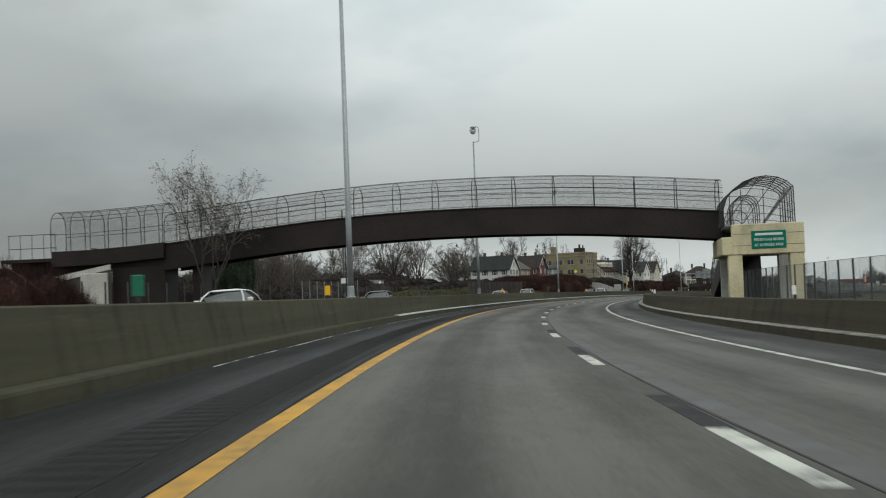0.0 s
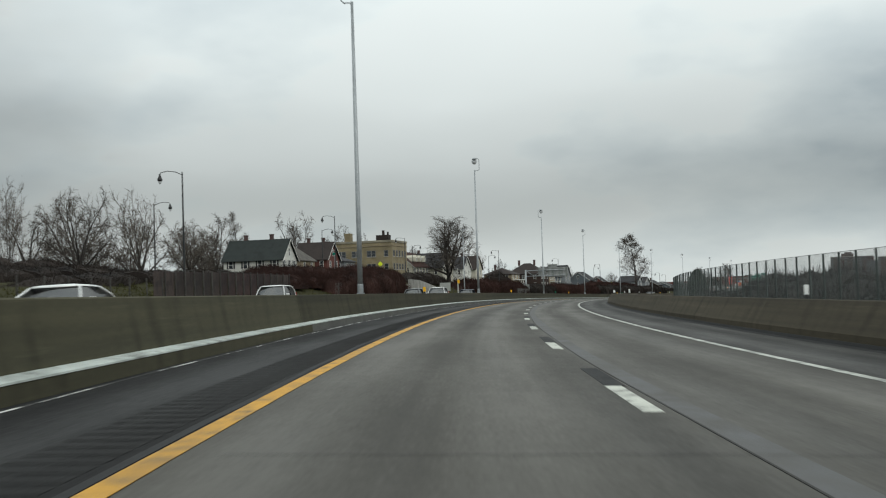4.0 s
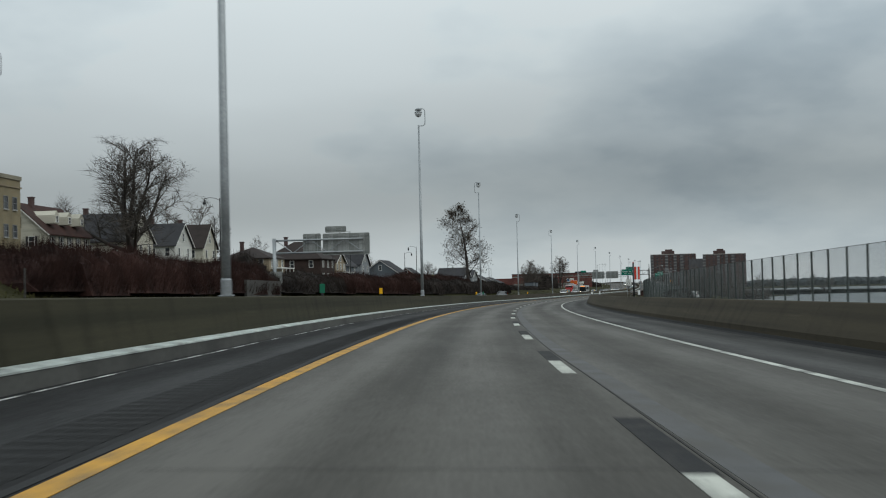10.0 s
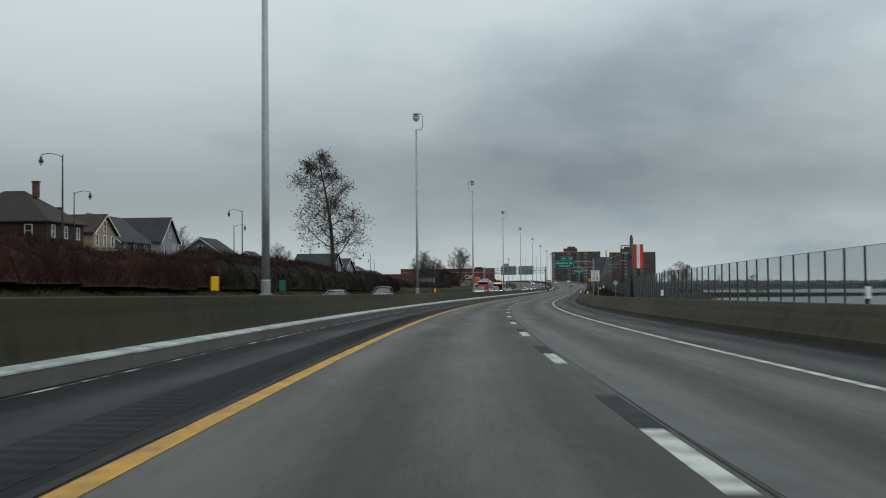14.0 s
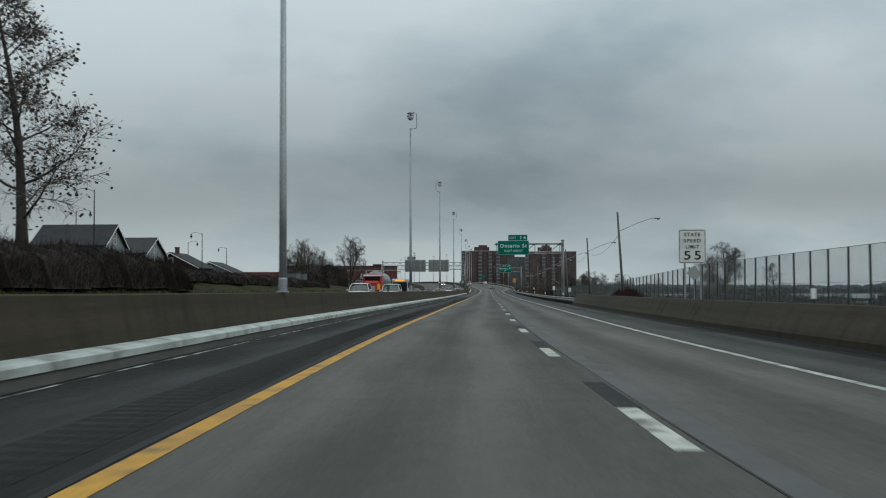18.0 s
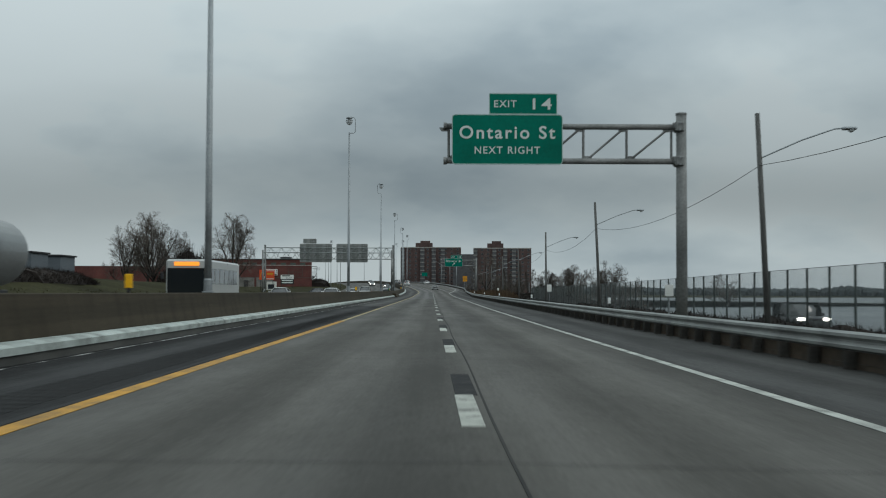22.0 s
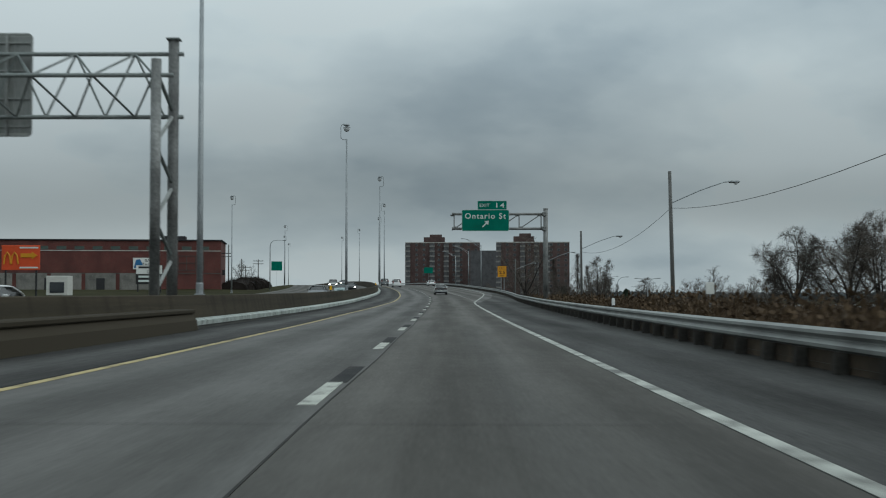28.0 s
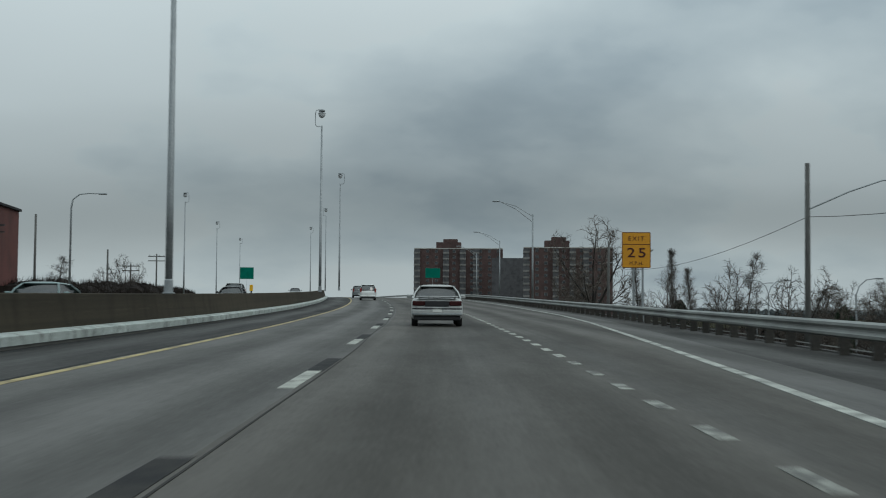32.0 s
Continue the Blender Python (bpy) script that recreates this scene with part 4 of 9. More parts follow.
# far wooded shore: uneven crowns along the other bank
fb = MB()
rng = random.Random(11)
for k in range(2400):
    a = radians(-20 + 130 * k / 2400)
    r = 2700 + rng.uniform(-40, 60)
    x, y = 150 + r * math.sin(a), 300 + r * math.cos(a)
    if y < -900:
        continue
    hh = 19 + 7 * noise.noise(Vector((a * 9, 0, 0))) + 4 * noise.noise(Vector((a * 47, 3, 0))) + rng.uniform(-1.5, 1.5)
    ww = rng.uniform(6, 10)
    pts = []
    for j in range(7):
        w = 2 * math.pi * j / 7
        pts.append((x + ww * math.cos(w), y + ww * math.sin(w), -6.3))
    for j in range(7):
        w = 2 * math.pi * j / 7
        pts.append((x + ww * 1.05 * math.cos(w), y + ww * 1.05 * math.sin(w), -6.3 + hh * rng.uniform(0.45, 0.75)))
    pts.append((x + rng.uniform(-3, 3), y + rng.uniform(-3, 3), -6.3 + hh))
    fb.add(pts, [(j, (j + 1) % 7, 7 + (j + 1) % 7, 7 + j) for j in range(7)] + [(7 + j, 7 + (j + 1) % 7, 14) for j in range(7)])
tagged(part("far_shore_woods", fb, FARWOOD), "dark wooded far shore across the lake", "woods", kind="stuff")

# ---------------------------------------------------------------- barriers
BROWN_CONC = barrier_concrete("brown_concrete", (0.056, 0.046, 0.032), (0.036, 0.031, 0.022))
TAN_CONC = barrier_concrete("tan_concrete", (0.068, 0.058, 0.040), (0.045, 0.039, 0.028))


OLIVE_CONC = barrier_concrete("pale_olive_concrete", (0.064, 0.060, 0.038), (0.046, 0.044, 0.029))


def girth_uv(mb, prof, sts):
    """Coordinates along the road and round the section."""
    mb.uv = []
    for u in sts:
        pr, acc = prof(u), 0.0
        for i, q in enumerate(pr):
            if i:
                acc += math.dist(q, pr[i - 1])
            mb.uv.append((u, acc))
    return mb


def cast_of(s):
    """The median barrier's concrete by station."""
    return OLIVE_CONC if s < 150 else CONCRETE if s < 480 else BROWN_CONC


def barrier(name, label, a, b, d0, side, ledge_from, ledge_to, top=1.05, stuff=None):
    """Concrete barrier in cast panels; side: -1 with its face towards the right, 1 towards the left."""
    t = thing(name, label, "barrier", kind="structure")
    s = a
    q = side
    while s < b - 1:
        e = min(b, s + 12.192)
        sts = frange(s + 0.006, e - 0.006, 4)
        ledged = ledge_from - 1 <= s and e <= ledge_to + 13
        foot = 0.30 if q < 0 or ledged else 0.06

        def body(u, foot=foot):
            c = top - (float(np.interp(u, (85, 105), (0.08, 0.0))) + fall(u, -6.45) if q < 0 else 0.0)
            return [(d0 + q * foot, 0.0), (d0 + q * (foot + 0.01), 0.26), (d0 + q * 0.47, c - 0.02), (d0 + q * 0.50, c), (d0 + q * 0.74, c), (d0 + q * 0.77, c - 0.02), (d0 + q * 0.93, 0.26), (d0 + q * 0.95, -0.05)]

        part("barrier_panel", girth_uv(MB().sweep(fallen(body), sts), fallen(body), sts), stuff or cast_of(s), t)
        if foot > 0.1:
            kerb = [(d0, 0.0), (d0 + q * 0.015, 0.20), (d0 + q * 0.03, 0.235), (d0 + q * 0.305, 0.25)]
            part("kerb", girth_uv(MB().sweep(fallen(kerb), sts, False), fallen(kerb), sts), (KERB if s > 150 else stuff or OLIVE_CONC) if ledged else stuff or cast_of(s), t)
        else:
            # dark strip that paints in the shadow gap along the barrier's foot
            part("gutter", MB().sweep(fallen([(d0 - 0.12, 0.004), (d0 - 0.10, 0.012), (d0 + 0.02, 0.03), (d0 + 0.055, 0.10), (d0 + 0.07, 0.11)]), sts, False), TAR, t, "dark strip painted as shade at the barrier foot")
        if ledged:
            k = float(np.interp(s, (420, 560), (0.0, 1.0))) if q < 0 else 0.0
            low = float(np.interp(s, (840, 900), (0.0, 0.07)))
            part("ledge", MB().sweep(fallen(lambda u: [(d0 + q * (0.006 - 0.035 * k), 0.216 - 0.07 * k - low), (d0 + q * (0.008 - 0.045 * k), 0.240 + k * (0.02 + 0.012 * noise.noise(Vector((u * 0.9, 0, 0))))), (d0 + q * 0.10, 0.256 + k * (0.05 + 0.02 * noise.noise(Vector((u * 0.7, 3, 0))))), (d0 + q * 0.335, 0.268 + 0.05 * k), (d0 + q * 0.345, 0.31 + 0.03 * k)]), frange(sts[0], sts[-1], 1.5) if k else sts, False), LEDGE if q < 0 else LEDGE_TAN, t, "pale weathered ledge")
        s = e
    return t


barrier("median_barrier", "stained brown-grey concrete median barrier with a pale ledge", -80, 1475, -6.45, -1, 54, 1475)
barrier("right_barrier", "stained tan concrete roadside barrier", -80, 636.5, 6.05, 1, -80, 128, 0.98, TAN_CONC)

# footing of the sign bridge: the barrier thickened, with a flat cap, and no pale ledge before it
ft = thing("sign_bridge_footing", "weathered concrete plinth of the sign bridge against the median barrier", "footing", kind="structure")
FOOT = [u for u in frange(853.5, 871.5, 3)]
part("plinth", MB().sweep([(-6.12, 0.0), (-6.16, 0.30), (-6.30, 0.50), (-6.95, 0.50)], FOOT), BROWN_CONC, ft)
part("plinth_cap", MB().sweep([(-6.24, 0.505), (-6.22, 0.53), (-6.22, 0.60), (-6.26, 0.63), (-6.95, 0.63), (-6.95, 0.505)], FOOT), BROWN_CONC, ft)
part("post_block", MB().box((-7.42, 872.5 - 872.5, 0.72), (0.75, 2.6, 0.5), ch=0.08), BROWN_CONC, ft, m=at(872.5, 0, 0))

# guard rail
gr = thing("guard_rail", "weathered steel guard rail on dark posts", "guard rail", kind="structure")
WB = [(x, h - 0.075) for x, h in [(0.0, 0.40), (-0.075, 0.44), (-0.08, 0.49), (-0.015, 0.545), (-0.015, 0.575), (-0.08, 0.63), (-0.075, 0.68), (0.0, 0.72), (0.012, 0.72), (-0.055, 0.675), (-0.06, 0.635), (0.005, 0.575), (0.005, 0.545), (-0.06, 0.487), (-0.055, 0.445), (0.012, 0.40)]]
s = 632.0
while s < 1400:
    e = min(1400, s + 7.62)
    sts = frange(s, e, 2.54)
    part("rail_beam", MB().sweep(fallen(lambda u: [(rail_d(u) + x + 0.10 * max(0, 640 - u) / 8, h) for x, h in WB]), sts), RAILMAT, gr)
    s = e
post_me = mesh_of("rail_post", MB().box((0, 0, 0.30), (0.20, 0.11, 0.66), ch=0.012), POST_DK)
s = 638.2
while s < 1180:
    part("rail_post", post_me, None, gr, m=at(s, rail_d(s) + 0.115, fall(s, 6.6)))
    s += 1.905
strip("rail_kerb", lambda s: rail_d(s) + 0.32, 0.18, 637, 1400, 0.10, KERB, gr, "low concrete kerb")
part("backing_board", MB().sweep(fallen(lambda s: [(rail_d(s) + 0.24, 0.0), (rail_d(s) + 0.24, 0.40), (rail_d(s) + 0.30, 0.40), (rail_d(s) + 0.30, 0.0)]), frange(637, 945, 5), False), RUSTY, gr, "rusty brown backing")

# ---------------------------------------------------------------- median lamp poles
def lamp_pole_mesh():
    t = thing("lamp_pole", "tall tapered grey steel lamp pole with twin bowls on the median", "lamp pole", group="median lamp poles")
    part("shaft", MB().tube([(0, 0, 0.0), (0, 0, 3), (0, 0, 13.0)], [0.115, 0.105, 0.062], 12), GALV, t, smooth=True)
    part("base_plate", MB().box((0, 0, 0.03), (0.32, 0.32, 0.04), ch=0.01).lathe([(0.135, 0.04), (0.13, 0.40), (0.114, 0.44)], 12), GALV, t)
    pts = [(0, 0, 12.9), (0.12, 0, 12.95), (0.36, 0, 12.95), (0.48, 0, 13.06), (0.50, 0, 13.3), (0.50, 0, 14.0), (0.45, 0, 14.2), (0.28, 0, 14.27), (0.0, 0, 14.27)]
    part("bracket", MB().tube(pts, 0.03, 8), GALV, t, smooth=True)
    part("upper_lamp", MB().lathe([(0.05, 14.10), (0.24, 14.13), (0.27, 14.19), (0.20, 14.27), (0.06, 14.31)], 16), GALV, t, smooth=True)
    lo = part("lower_lamp", MB().lathe([(0.06, 13.62), (0.20, 13.70), (0.27, 13.86), (0.29, 13.97), (0.26, 14.0)], 16), GLOBE, t, "frosted bowl", smooth=True)
    part("lamp_cap", MB().lathe([(0.31, 13.97), (0.27, 14.03), (0.10, 14.08), (0.05, 14.11)], 16), GALV, lo, smooth=True)
    return t


lp = lamp_pole_mesh()
POLES = ((44.0, 1, -7.05), (102.5, 1, -7.28), (170, -1, -7.3), (244.6, 1, -7.32), (323.2, -1, -7.25), (386.2, 1, -7.25), (447, -1, -7.1), (509.2, 1, -7.42), (568.6, -1, -6.92), (630, 1, -7.1), (691.3, -1, -7.18),
         (753, 1, -7.1), (815, -1, -7.1), (877, 1, -7.2), (938.5, -1, -7.0), (991, 1, -6.1), (1049.5, -1, -5.6), (1102.5, 1, -5.0), (1165, -1, -6.2), (1220, 1, -7.0))
for k, (s, side, d) in enumerate(POLES):
    m = at(s, d, 0.97 if k == 0 else 1.04, 0 if side > 0 else 180)
    if k == 0:
        lp.matrix_basis = m
    else:
        copy_thing(lp, m)


# ---------------------------------------------------------------- markers on the barriers
def marker(name, label, material, w, h, group):
    t = thing(name, label, "marker", group=group)
    part("panel", MB().box((0, 0, 0.10 + h / 2), (w, 0.03, h), ch=0.012), material, t)
    part("foot", MB().box((0, 0, 0.06), (w * 0.45, 0.04, 0.12), ch=0.008), BLACK_PL, t)
    return t


ym = marker("yellow_marker", "yellow plastic marker post on the median barrier", MARK_Y, 0.17, 0.32, "yellow markers")
for k, s in enumerate((39, 117.8, 198.2, 278.7, 359, 440.5, 522, 601.5, 681.2, 762.7, 844.5, 925, 1016.5)):
    m = at(s, -7.09, 1.05 if s > 100 else 0.97)
    if k == 0:
        ym.matrix_basis = m
    else:
        copy_thing(ym, m)
gm = marker("green_marker", "dark green plastic marker post on the median barrier", MARK_G, 0.19, 0.34, "green markers")
for k, s in enumerate((18.5, 338.5, 449.7, 608, 842.5)):
    m = at(s, -7.09, 1.05 if s > 100 else 0.97)
    if k == 0:
        gm.matrix_basis = m
    else:
        copy_thing(gm, m)
wm = marker("white_marker", "small white delineator on the roadside barrier", MARK_W, 0.12, 0.26, "white delineators")
for k, s in enumerate((34, 80, 148, 200, 232, 275, 316, 360, 400, 439, 468, 528, 563)):
    m = at(s, 6.67, 0.98 + fall(s, 6.67))
    if k == 0:
        wm.matrix_basis = m
    else:
        copy_thing(wm, m)
for k, s in enumerate((665, 705, 745, 790, 830, 880)):
    copy_thing(wm, at(s, rail_d(s) + 0.6, 0.55))

# ---------------------------------------------------------------- footbridge over the road
def bridge_top(d):
    """Height of the deck over the road at offset d."""
    return float(np.interp(d, (-48, -38, -30, -24, -19, -14, -10, -5, 0, 3, 8, 12.5), (4.71, 5.63, 6.27, 6.97, 7.40, 7.69, 7.80, 7.80, 7.67, 7.51, 7.11, 6.68)))


SB = 91.5
fbr = thing("footbridge", "arched brown steel footbridge with a caged walkway over the road", "footbridge")
B0 = at(SB, 0, 0)
B0.translation.z = W(SB, 0, 0).z


def bp(d, y, z):
    return B0 @ Vector((d, y, z))


XS = frange(-31, 12.5, 1.5)
for sy in (0.75, 4.25):
    g = MB()
    vs, fs = [], []
    for d in XS:
        t, dep = bridge_top(d), 2.05
        for y, z in ((sy - 0.03, t), (sy + 0.03, t), (sy + 0.03, t - dep), (sy - 0.03, t - dep)):
            vs.append(bp(d, y, z))
    n = 4
    for i in range(len(XS) - 1):
        for k in range(4):
            fs.append((i * n + k, i * n + (k + 1) % n, (i + 1) * n + (k + 1) % n, (i + 1) * n + k))
    fs += [(0, 1, 2, 3), tuple(len(vs) - 4 + k for k in (3, 2, 1, 0))]
    part("girder", g.add(vs, fs), GIRDER, fbr, "dark brown weathering-steel girder")
    for dz, hh in ((0.0, 0.06), (-2.05, 0.06)):
        g = MB()
        g.add([bp(d, sy + e * 0.16, bridge_top(d) + dz + q * hh / 2) for d in XS for e, q in ((-1, -1), (1, -1), (1, 1), (-1, 1))],
              [(i * 4 + k, i * 4 + (k + 1) % 4, (i + 1) * 4 + (k + 1) % 4, (i + 1) * 4 + k) for i in range(len(XS) - 1) for k in range(4)])
        part("flange", g, GIRDER, fbr)
g = MB()
g.add([bp(d, y, bridge_top(d) - q) for d in XS for y, q in ((0.8, 0.30), (4.2, 0.30), (4.2, 0.12), (0.8, 0.12))],
      [(i * 4 + k, i * 4 + (k + 1) % 4, (i + 1) * 4 + (k + 1) % 4, (i + 1) * 4 + k) for i in range(len(XS) - 1) for k in range(4)])
part("deck", g, KERB, fbr, "concrete walkway deck")
# hoops of the cage, each in its own piece
HOOP = [(-1.15, 0.0), (-1.15, 0.9), (-1.13, 1.45), (-1.0, 1.75), (-0.7, 1.98), (-0.35, 2.09), (0, 2.12), (0.35, 2.09), (0.7, 1.98), (1.0, 1.75), (1.13, 1.45), (1.15, 0.9), (1.15, 0.0)]
HOOP = [(y, z * 1.14) for y, z in HOOP]
WIDE_HOOP = [(2.5 + y * 1.52, z * 1.03) for y, z in HOOP]
for d in frange(-31, 12.2, 3.12):
    part("hoop", MB().tube([bp(d, y, bridge_top(d) + z) for y, z in WIDE_HOOP], 0.035, 6), BLACK_STEEL, fbr)
for y, z in [(2.5 + y * 1.52, z * 1.175) for y, z in ((-1.17, 0.12), (-1.17, 0.85), (-1.17, 1.2), (-1.13, 1.5), (-0.72, 2.0), (0, 2.15), (0.72, 2.0), (1.13, 1.5), (1.17, 1.2), (1.17, 0.85), (1.17, 0.12))]:
    part("rail", MB().tube([bp(d, y, bridge_top(d) + z) for d in XS], 0.02, 5, False), BLACK_STEEL, fbr)
g = MB()
uvl = []
for d in XS:
    acc = 0
    for i, (y, z) in enumerate(WIDE_HOOP):
        if i:
            acc += math.dist(WIDE_HOOP[i], WIDE_HOOP[i - 1])
        g.v.append(tuple(bp(d, 2.5 + (y - 2.5) * 0.99, bridge_top(d) + z * 0.99)))
        uvl.append((d, acc))
nh = len(HOOP)
for i in range(len(XS) - 1):
    for k in range(nh - 1):
        g.f.append((i * nh + k, i * nh + k + 1, (i + 1) * nh + k + 1, (i + 1) * nh + k))
g.uv = uvl
part("cage_mesh", g, CAGE, fbr, "fine wire mesh")

# pier beside the road: portal of beige and grey concrete
pier = thing("bridge_pier", "beige painted concrete portal pier with a green name board", "pier", at(SB, 0, 0))
for x in (12.8, 17.1):
    part("column", MB().box((x, -2.6, 0.55), (1.0, 0.9, 5.5), ch=0.04), BEIGE, pier)
    part("rear_column", MB().box((x, 3.6, 1.9), (1.0, 0.9, 4.4), ch=0.04), PALE_CONC, pier)
part("header", MB().box((15.15, -2.62, 4.34), (5.0, 1.0, 2.18), ch=0.05), BEIGE, pier)
for z in (3.9, 4.72):
    part("pour_joint", MB().box((15.15, -3.123, z), (4.9, 0.008, 0.03)), KERB, pier)
part("bearing_seat", MB().box((12.28, 0.85, 3.9), (0.78, 8.0, 1.28), ch=0.05), BEIGE, pier)
for y in (0.75, 4.25):
    part("bearing", MB().box((12.2, y, 4.58), (0.5, 0.4, 0.12), ch=0.02), BLACK_STEEL, pier)
part("landing", MB().box((14.9, 1.2, 5.28), (5.4, 6.9, 0.22), ch=0.03), KERB, pier)
nb = part("name_board", MB().box((15.18, -3.16, 4.28), (2.40, 0.05, 1.26), ch=0.02), GREEN_SIGN, pier, "green name board with white lettering")
part("bar", MB().box((15.18, -3.20, 4.66), (1.9, 0.012, 0.17)), SIGN_WHITE, nb)
lettering("PEDESTRIAN BRIDGE", 0.19, 2.05, SIGN_WHITE, nb, pose(15.18, -3.196, 4.28), 1.1)
lettering("AT RIVERSIDE PARK", 0.19, 2.0, SIGN_WHITE, nb, pose(15.18, -3.196, 3.90), 1.1)
part("crossbeam", MB().box((15.15, 3.6, 4.3), (5.0, 0.9, 2.0), ch=0.04), KERB, pier)

# caged corner and the ramp that leads down along the road
ramp = thing("bridge_ramp", "dark steel ramp with a curved wire cage down from the footbridge", "ramp", at(SB, 0, 0))


def cage_run(parent, pts, half, hood, hoops, deep=1.15):
    """A caged walk through the points (x, y, z of its floor)."""
    P0 = [Vector(p) for p in pts]
    dense = []
    for a, b in zip(P0, P0[1:]):
        for k in range(6):
            dense.append(a.lerp(b, k / 6))
    dense.append(P0[-1])
    rings = []
    for i, p in enumerate(dense):
        t = dense[min(i + 1, len(dense) - 1)] - dense[max(0, i - 1)]
        side = Vector((t.y, -t.x, 0)).normalized()
        rings.append([p + side * (y * half / 1.15) + Vector((0, 0, z * hood / 2.12)) for y, z in HOOP])
    for i in range(0, len(rings), hoops):
        part("hoop", MB().tube(rings[i], 0.035, 6), BLACK_STEEL, parent)
    for k in (1, 3, 5, 7, 9, 11):
        part("rail", MB().tube([r[k] for r in rings], 0.022, 5, False), BLACK_STEEL, parent)
    g = MB()
    g.uv = []
    run = 0
    for i, r in enumerate(rings):
        if i:
            run += (dense[i] - dense[i - 1]).length
        acc = 0
        for k, p in enumerate(r):
            if k:
                acc += (r[k] - r[k - 1]).length
            g.v.append(tuple(p))
            g.uv.append((run, acc))
    for i in range(len(rings) - 1):
        for k in range(nh - 1):
            g.f.append((i * nh + k, i * nh + k + 1, (i + 1) * nh + k + 1, (i + 1) * nh + k))
    part("cage_mesh", g, CAGE, parent, "fine wire mesh")
    g = MB()
    for i, p in enumerate(dense):
        t = dense[min(i + 1, len(dense) - 1)] - dense[max(0, i - 1)]
        side = Vector((t.y, -t.x, 0)).normalized()
        for e, z in ((-1, 0.06), (1, 0.06), (1, -deep), (-1, -deep)):
            g.v.append(tuple(p + side * e * (half - 0.02) + Vector((0, 0, z))))
    for i in range(len(dense) - 1):
        for k in range(4):
            g.f.append((i * 4 + k, i * 4 + (k + 1) % 4, (i + 1) * 4 + (k + 1) % 4, (i + 1) * 4 + k))
    g.f += [(0, 1, 2, 3), tuple(len(g.v) - 4 + k for k in (3, 2, 1, 0))]
    part("trough", g, GIRDER, parent, "dark steel ramp trough")


# vaulted cage over the landing, where the walk turns back on itself
VAULT = [(12.05, 5.4), (12.12, 6.5), (12.4, 7.35), (12.9, 7.95), (13.6, 8.45), (14.4, 8.74), (15.2, 8.82), (16.0, 8.68), (16.6, 8.4), (17.05, 8.0), (17.08, 5.4)]
VY = (-2.95, -1.9, -0.8, 0.4, 1.7, 3.0, 4.4)
for y in VY:
    part("hoop", MB().tube([(x, y, z) for x, z in VAULT], 0.04, 6), BLACK_STEEL, ramp)
for x, z in VAULT[1:10]:
    part("rail", MB().tube([(x, VY[0], z), (x, VY[-1], z)], 0.024, 5, False), BLACK_STEEL, ramp)


def vault_z(x):
    return float(np.interp(x, [q[0] for q in VAULT[:-1]], [q[1] for q in VAULT[:-1]]))


for x in (12.6, 13.4, 14.95, 16.4):
    part("stanchion", MB().tube([(x, -2.95, 5.4), (x, -2.95, min(7.9, vault_z(x)))], 0.03, 6), BLACK_STEEL, ramp)
for z0, sag in ((5.75, 0.25), (6.25, 0.35), (6.85, 0.45), (7.45, 0.5), (8.0, 0.45)):
    xs = [x for x in frange(12.1, 16.9, 0.4) if vault_z(x) > z0 - sag * ((x - 14.0) / 2.4) ** 2]
    part("rail", MB().tube([(x, -2.93, z0 - sag * max(0.0, x - 13.2) ** 2 / 9) for x in xs], 0.02, 5, False), BLACK_STEEL, ramp)
for xa, za, xb, zb in ((12.3, 5.5, 14.7, 8.7), (13.5, 5.5, 15.9, 8.6), (14.9, 5.5, 17.0, 8.0)):
    part("diagonal", MB().tube([(xa, -2.9, za), ((xa + xb) / 2, -2.9, (za + zb) / 2 + 0.05), (xb, -2.9, zb)], 0.028, 6), BLACK_STEEL, ramp)
part("stair_side", MB().prism([(14.85, 5.45), (15.1, 5.45), (17.0, 7.8), (17.0, 8.0), (16.75, 8.0)], 0.05, pose(0, -1.9, 0)), SIGN_EDGE_GREY, ramp, "pale steel flashing")
g = MB()
g.uv = []
for y in VY:
    acc = 0.0
    for i, (x, z) in enumerate(VAULT):
        if i:
            acc += math.dist(VAULT[i], VAULT[i - 1])
        g.v.append((x, y * 0.99, z))
        g.uv.append((y, acc))
nv = len(VAULT)
for i in range(len(VY) - 1):
    for k in range(nv - 1):
        g.f.append((i * nv + k, i * nv + k + 1, (i + 1) * nv + k + 1, (i + 1) * nv + k))
part("cage_mesh", g, CAGE, ramp, "fine wire mesh")
g = MB().add([(x, -2.96, z) for x, z in VAULT], [tuple(range(nv))])
g.uv = [(x, z) for x, z in VAULT]
part("cage_mesh", g, CAGE, ramp, "fine wire mesh")
cage_run(ramp, [(14.5, 4.4, 5.45), (14.57, 9.3, 5.45), (14.87, 23.1, 3.95), (15.38, 36.8, 2.5), (16.1, 50.0, 1.15)], 1.0, 2.3, 2, 1.95)
for y in (12, 24, 36):
    part("ramp_post", MB().tube([(14.45 + 0.0006 * y * y, y, -0.6), (14.45 + 0.0006 * y * y, y, 3.2 - 0.104 * (y - 12))], 0.14, 10), GIRDER, ramp)
part("lower_flight", MB().prism([(5, -0.5), (48, -0.5), (48, -0.3), (38, 0.7), (24, 2.15), (10, 3.55), (5, 3.55)], 0.1, pose(15.45, 0, 0, 0, 0, 90)), GIRDER, ramp, "dark side of the lower ramp flight")

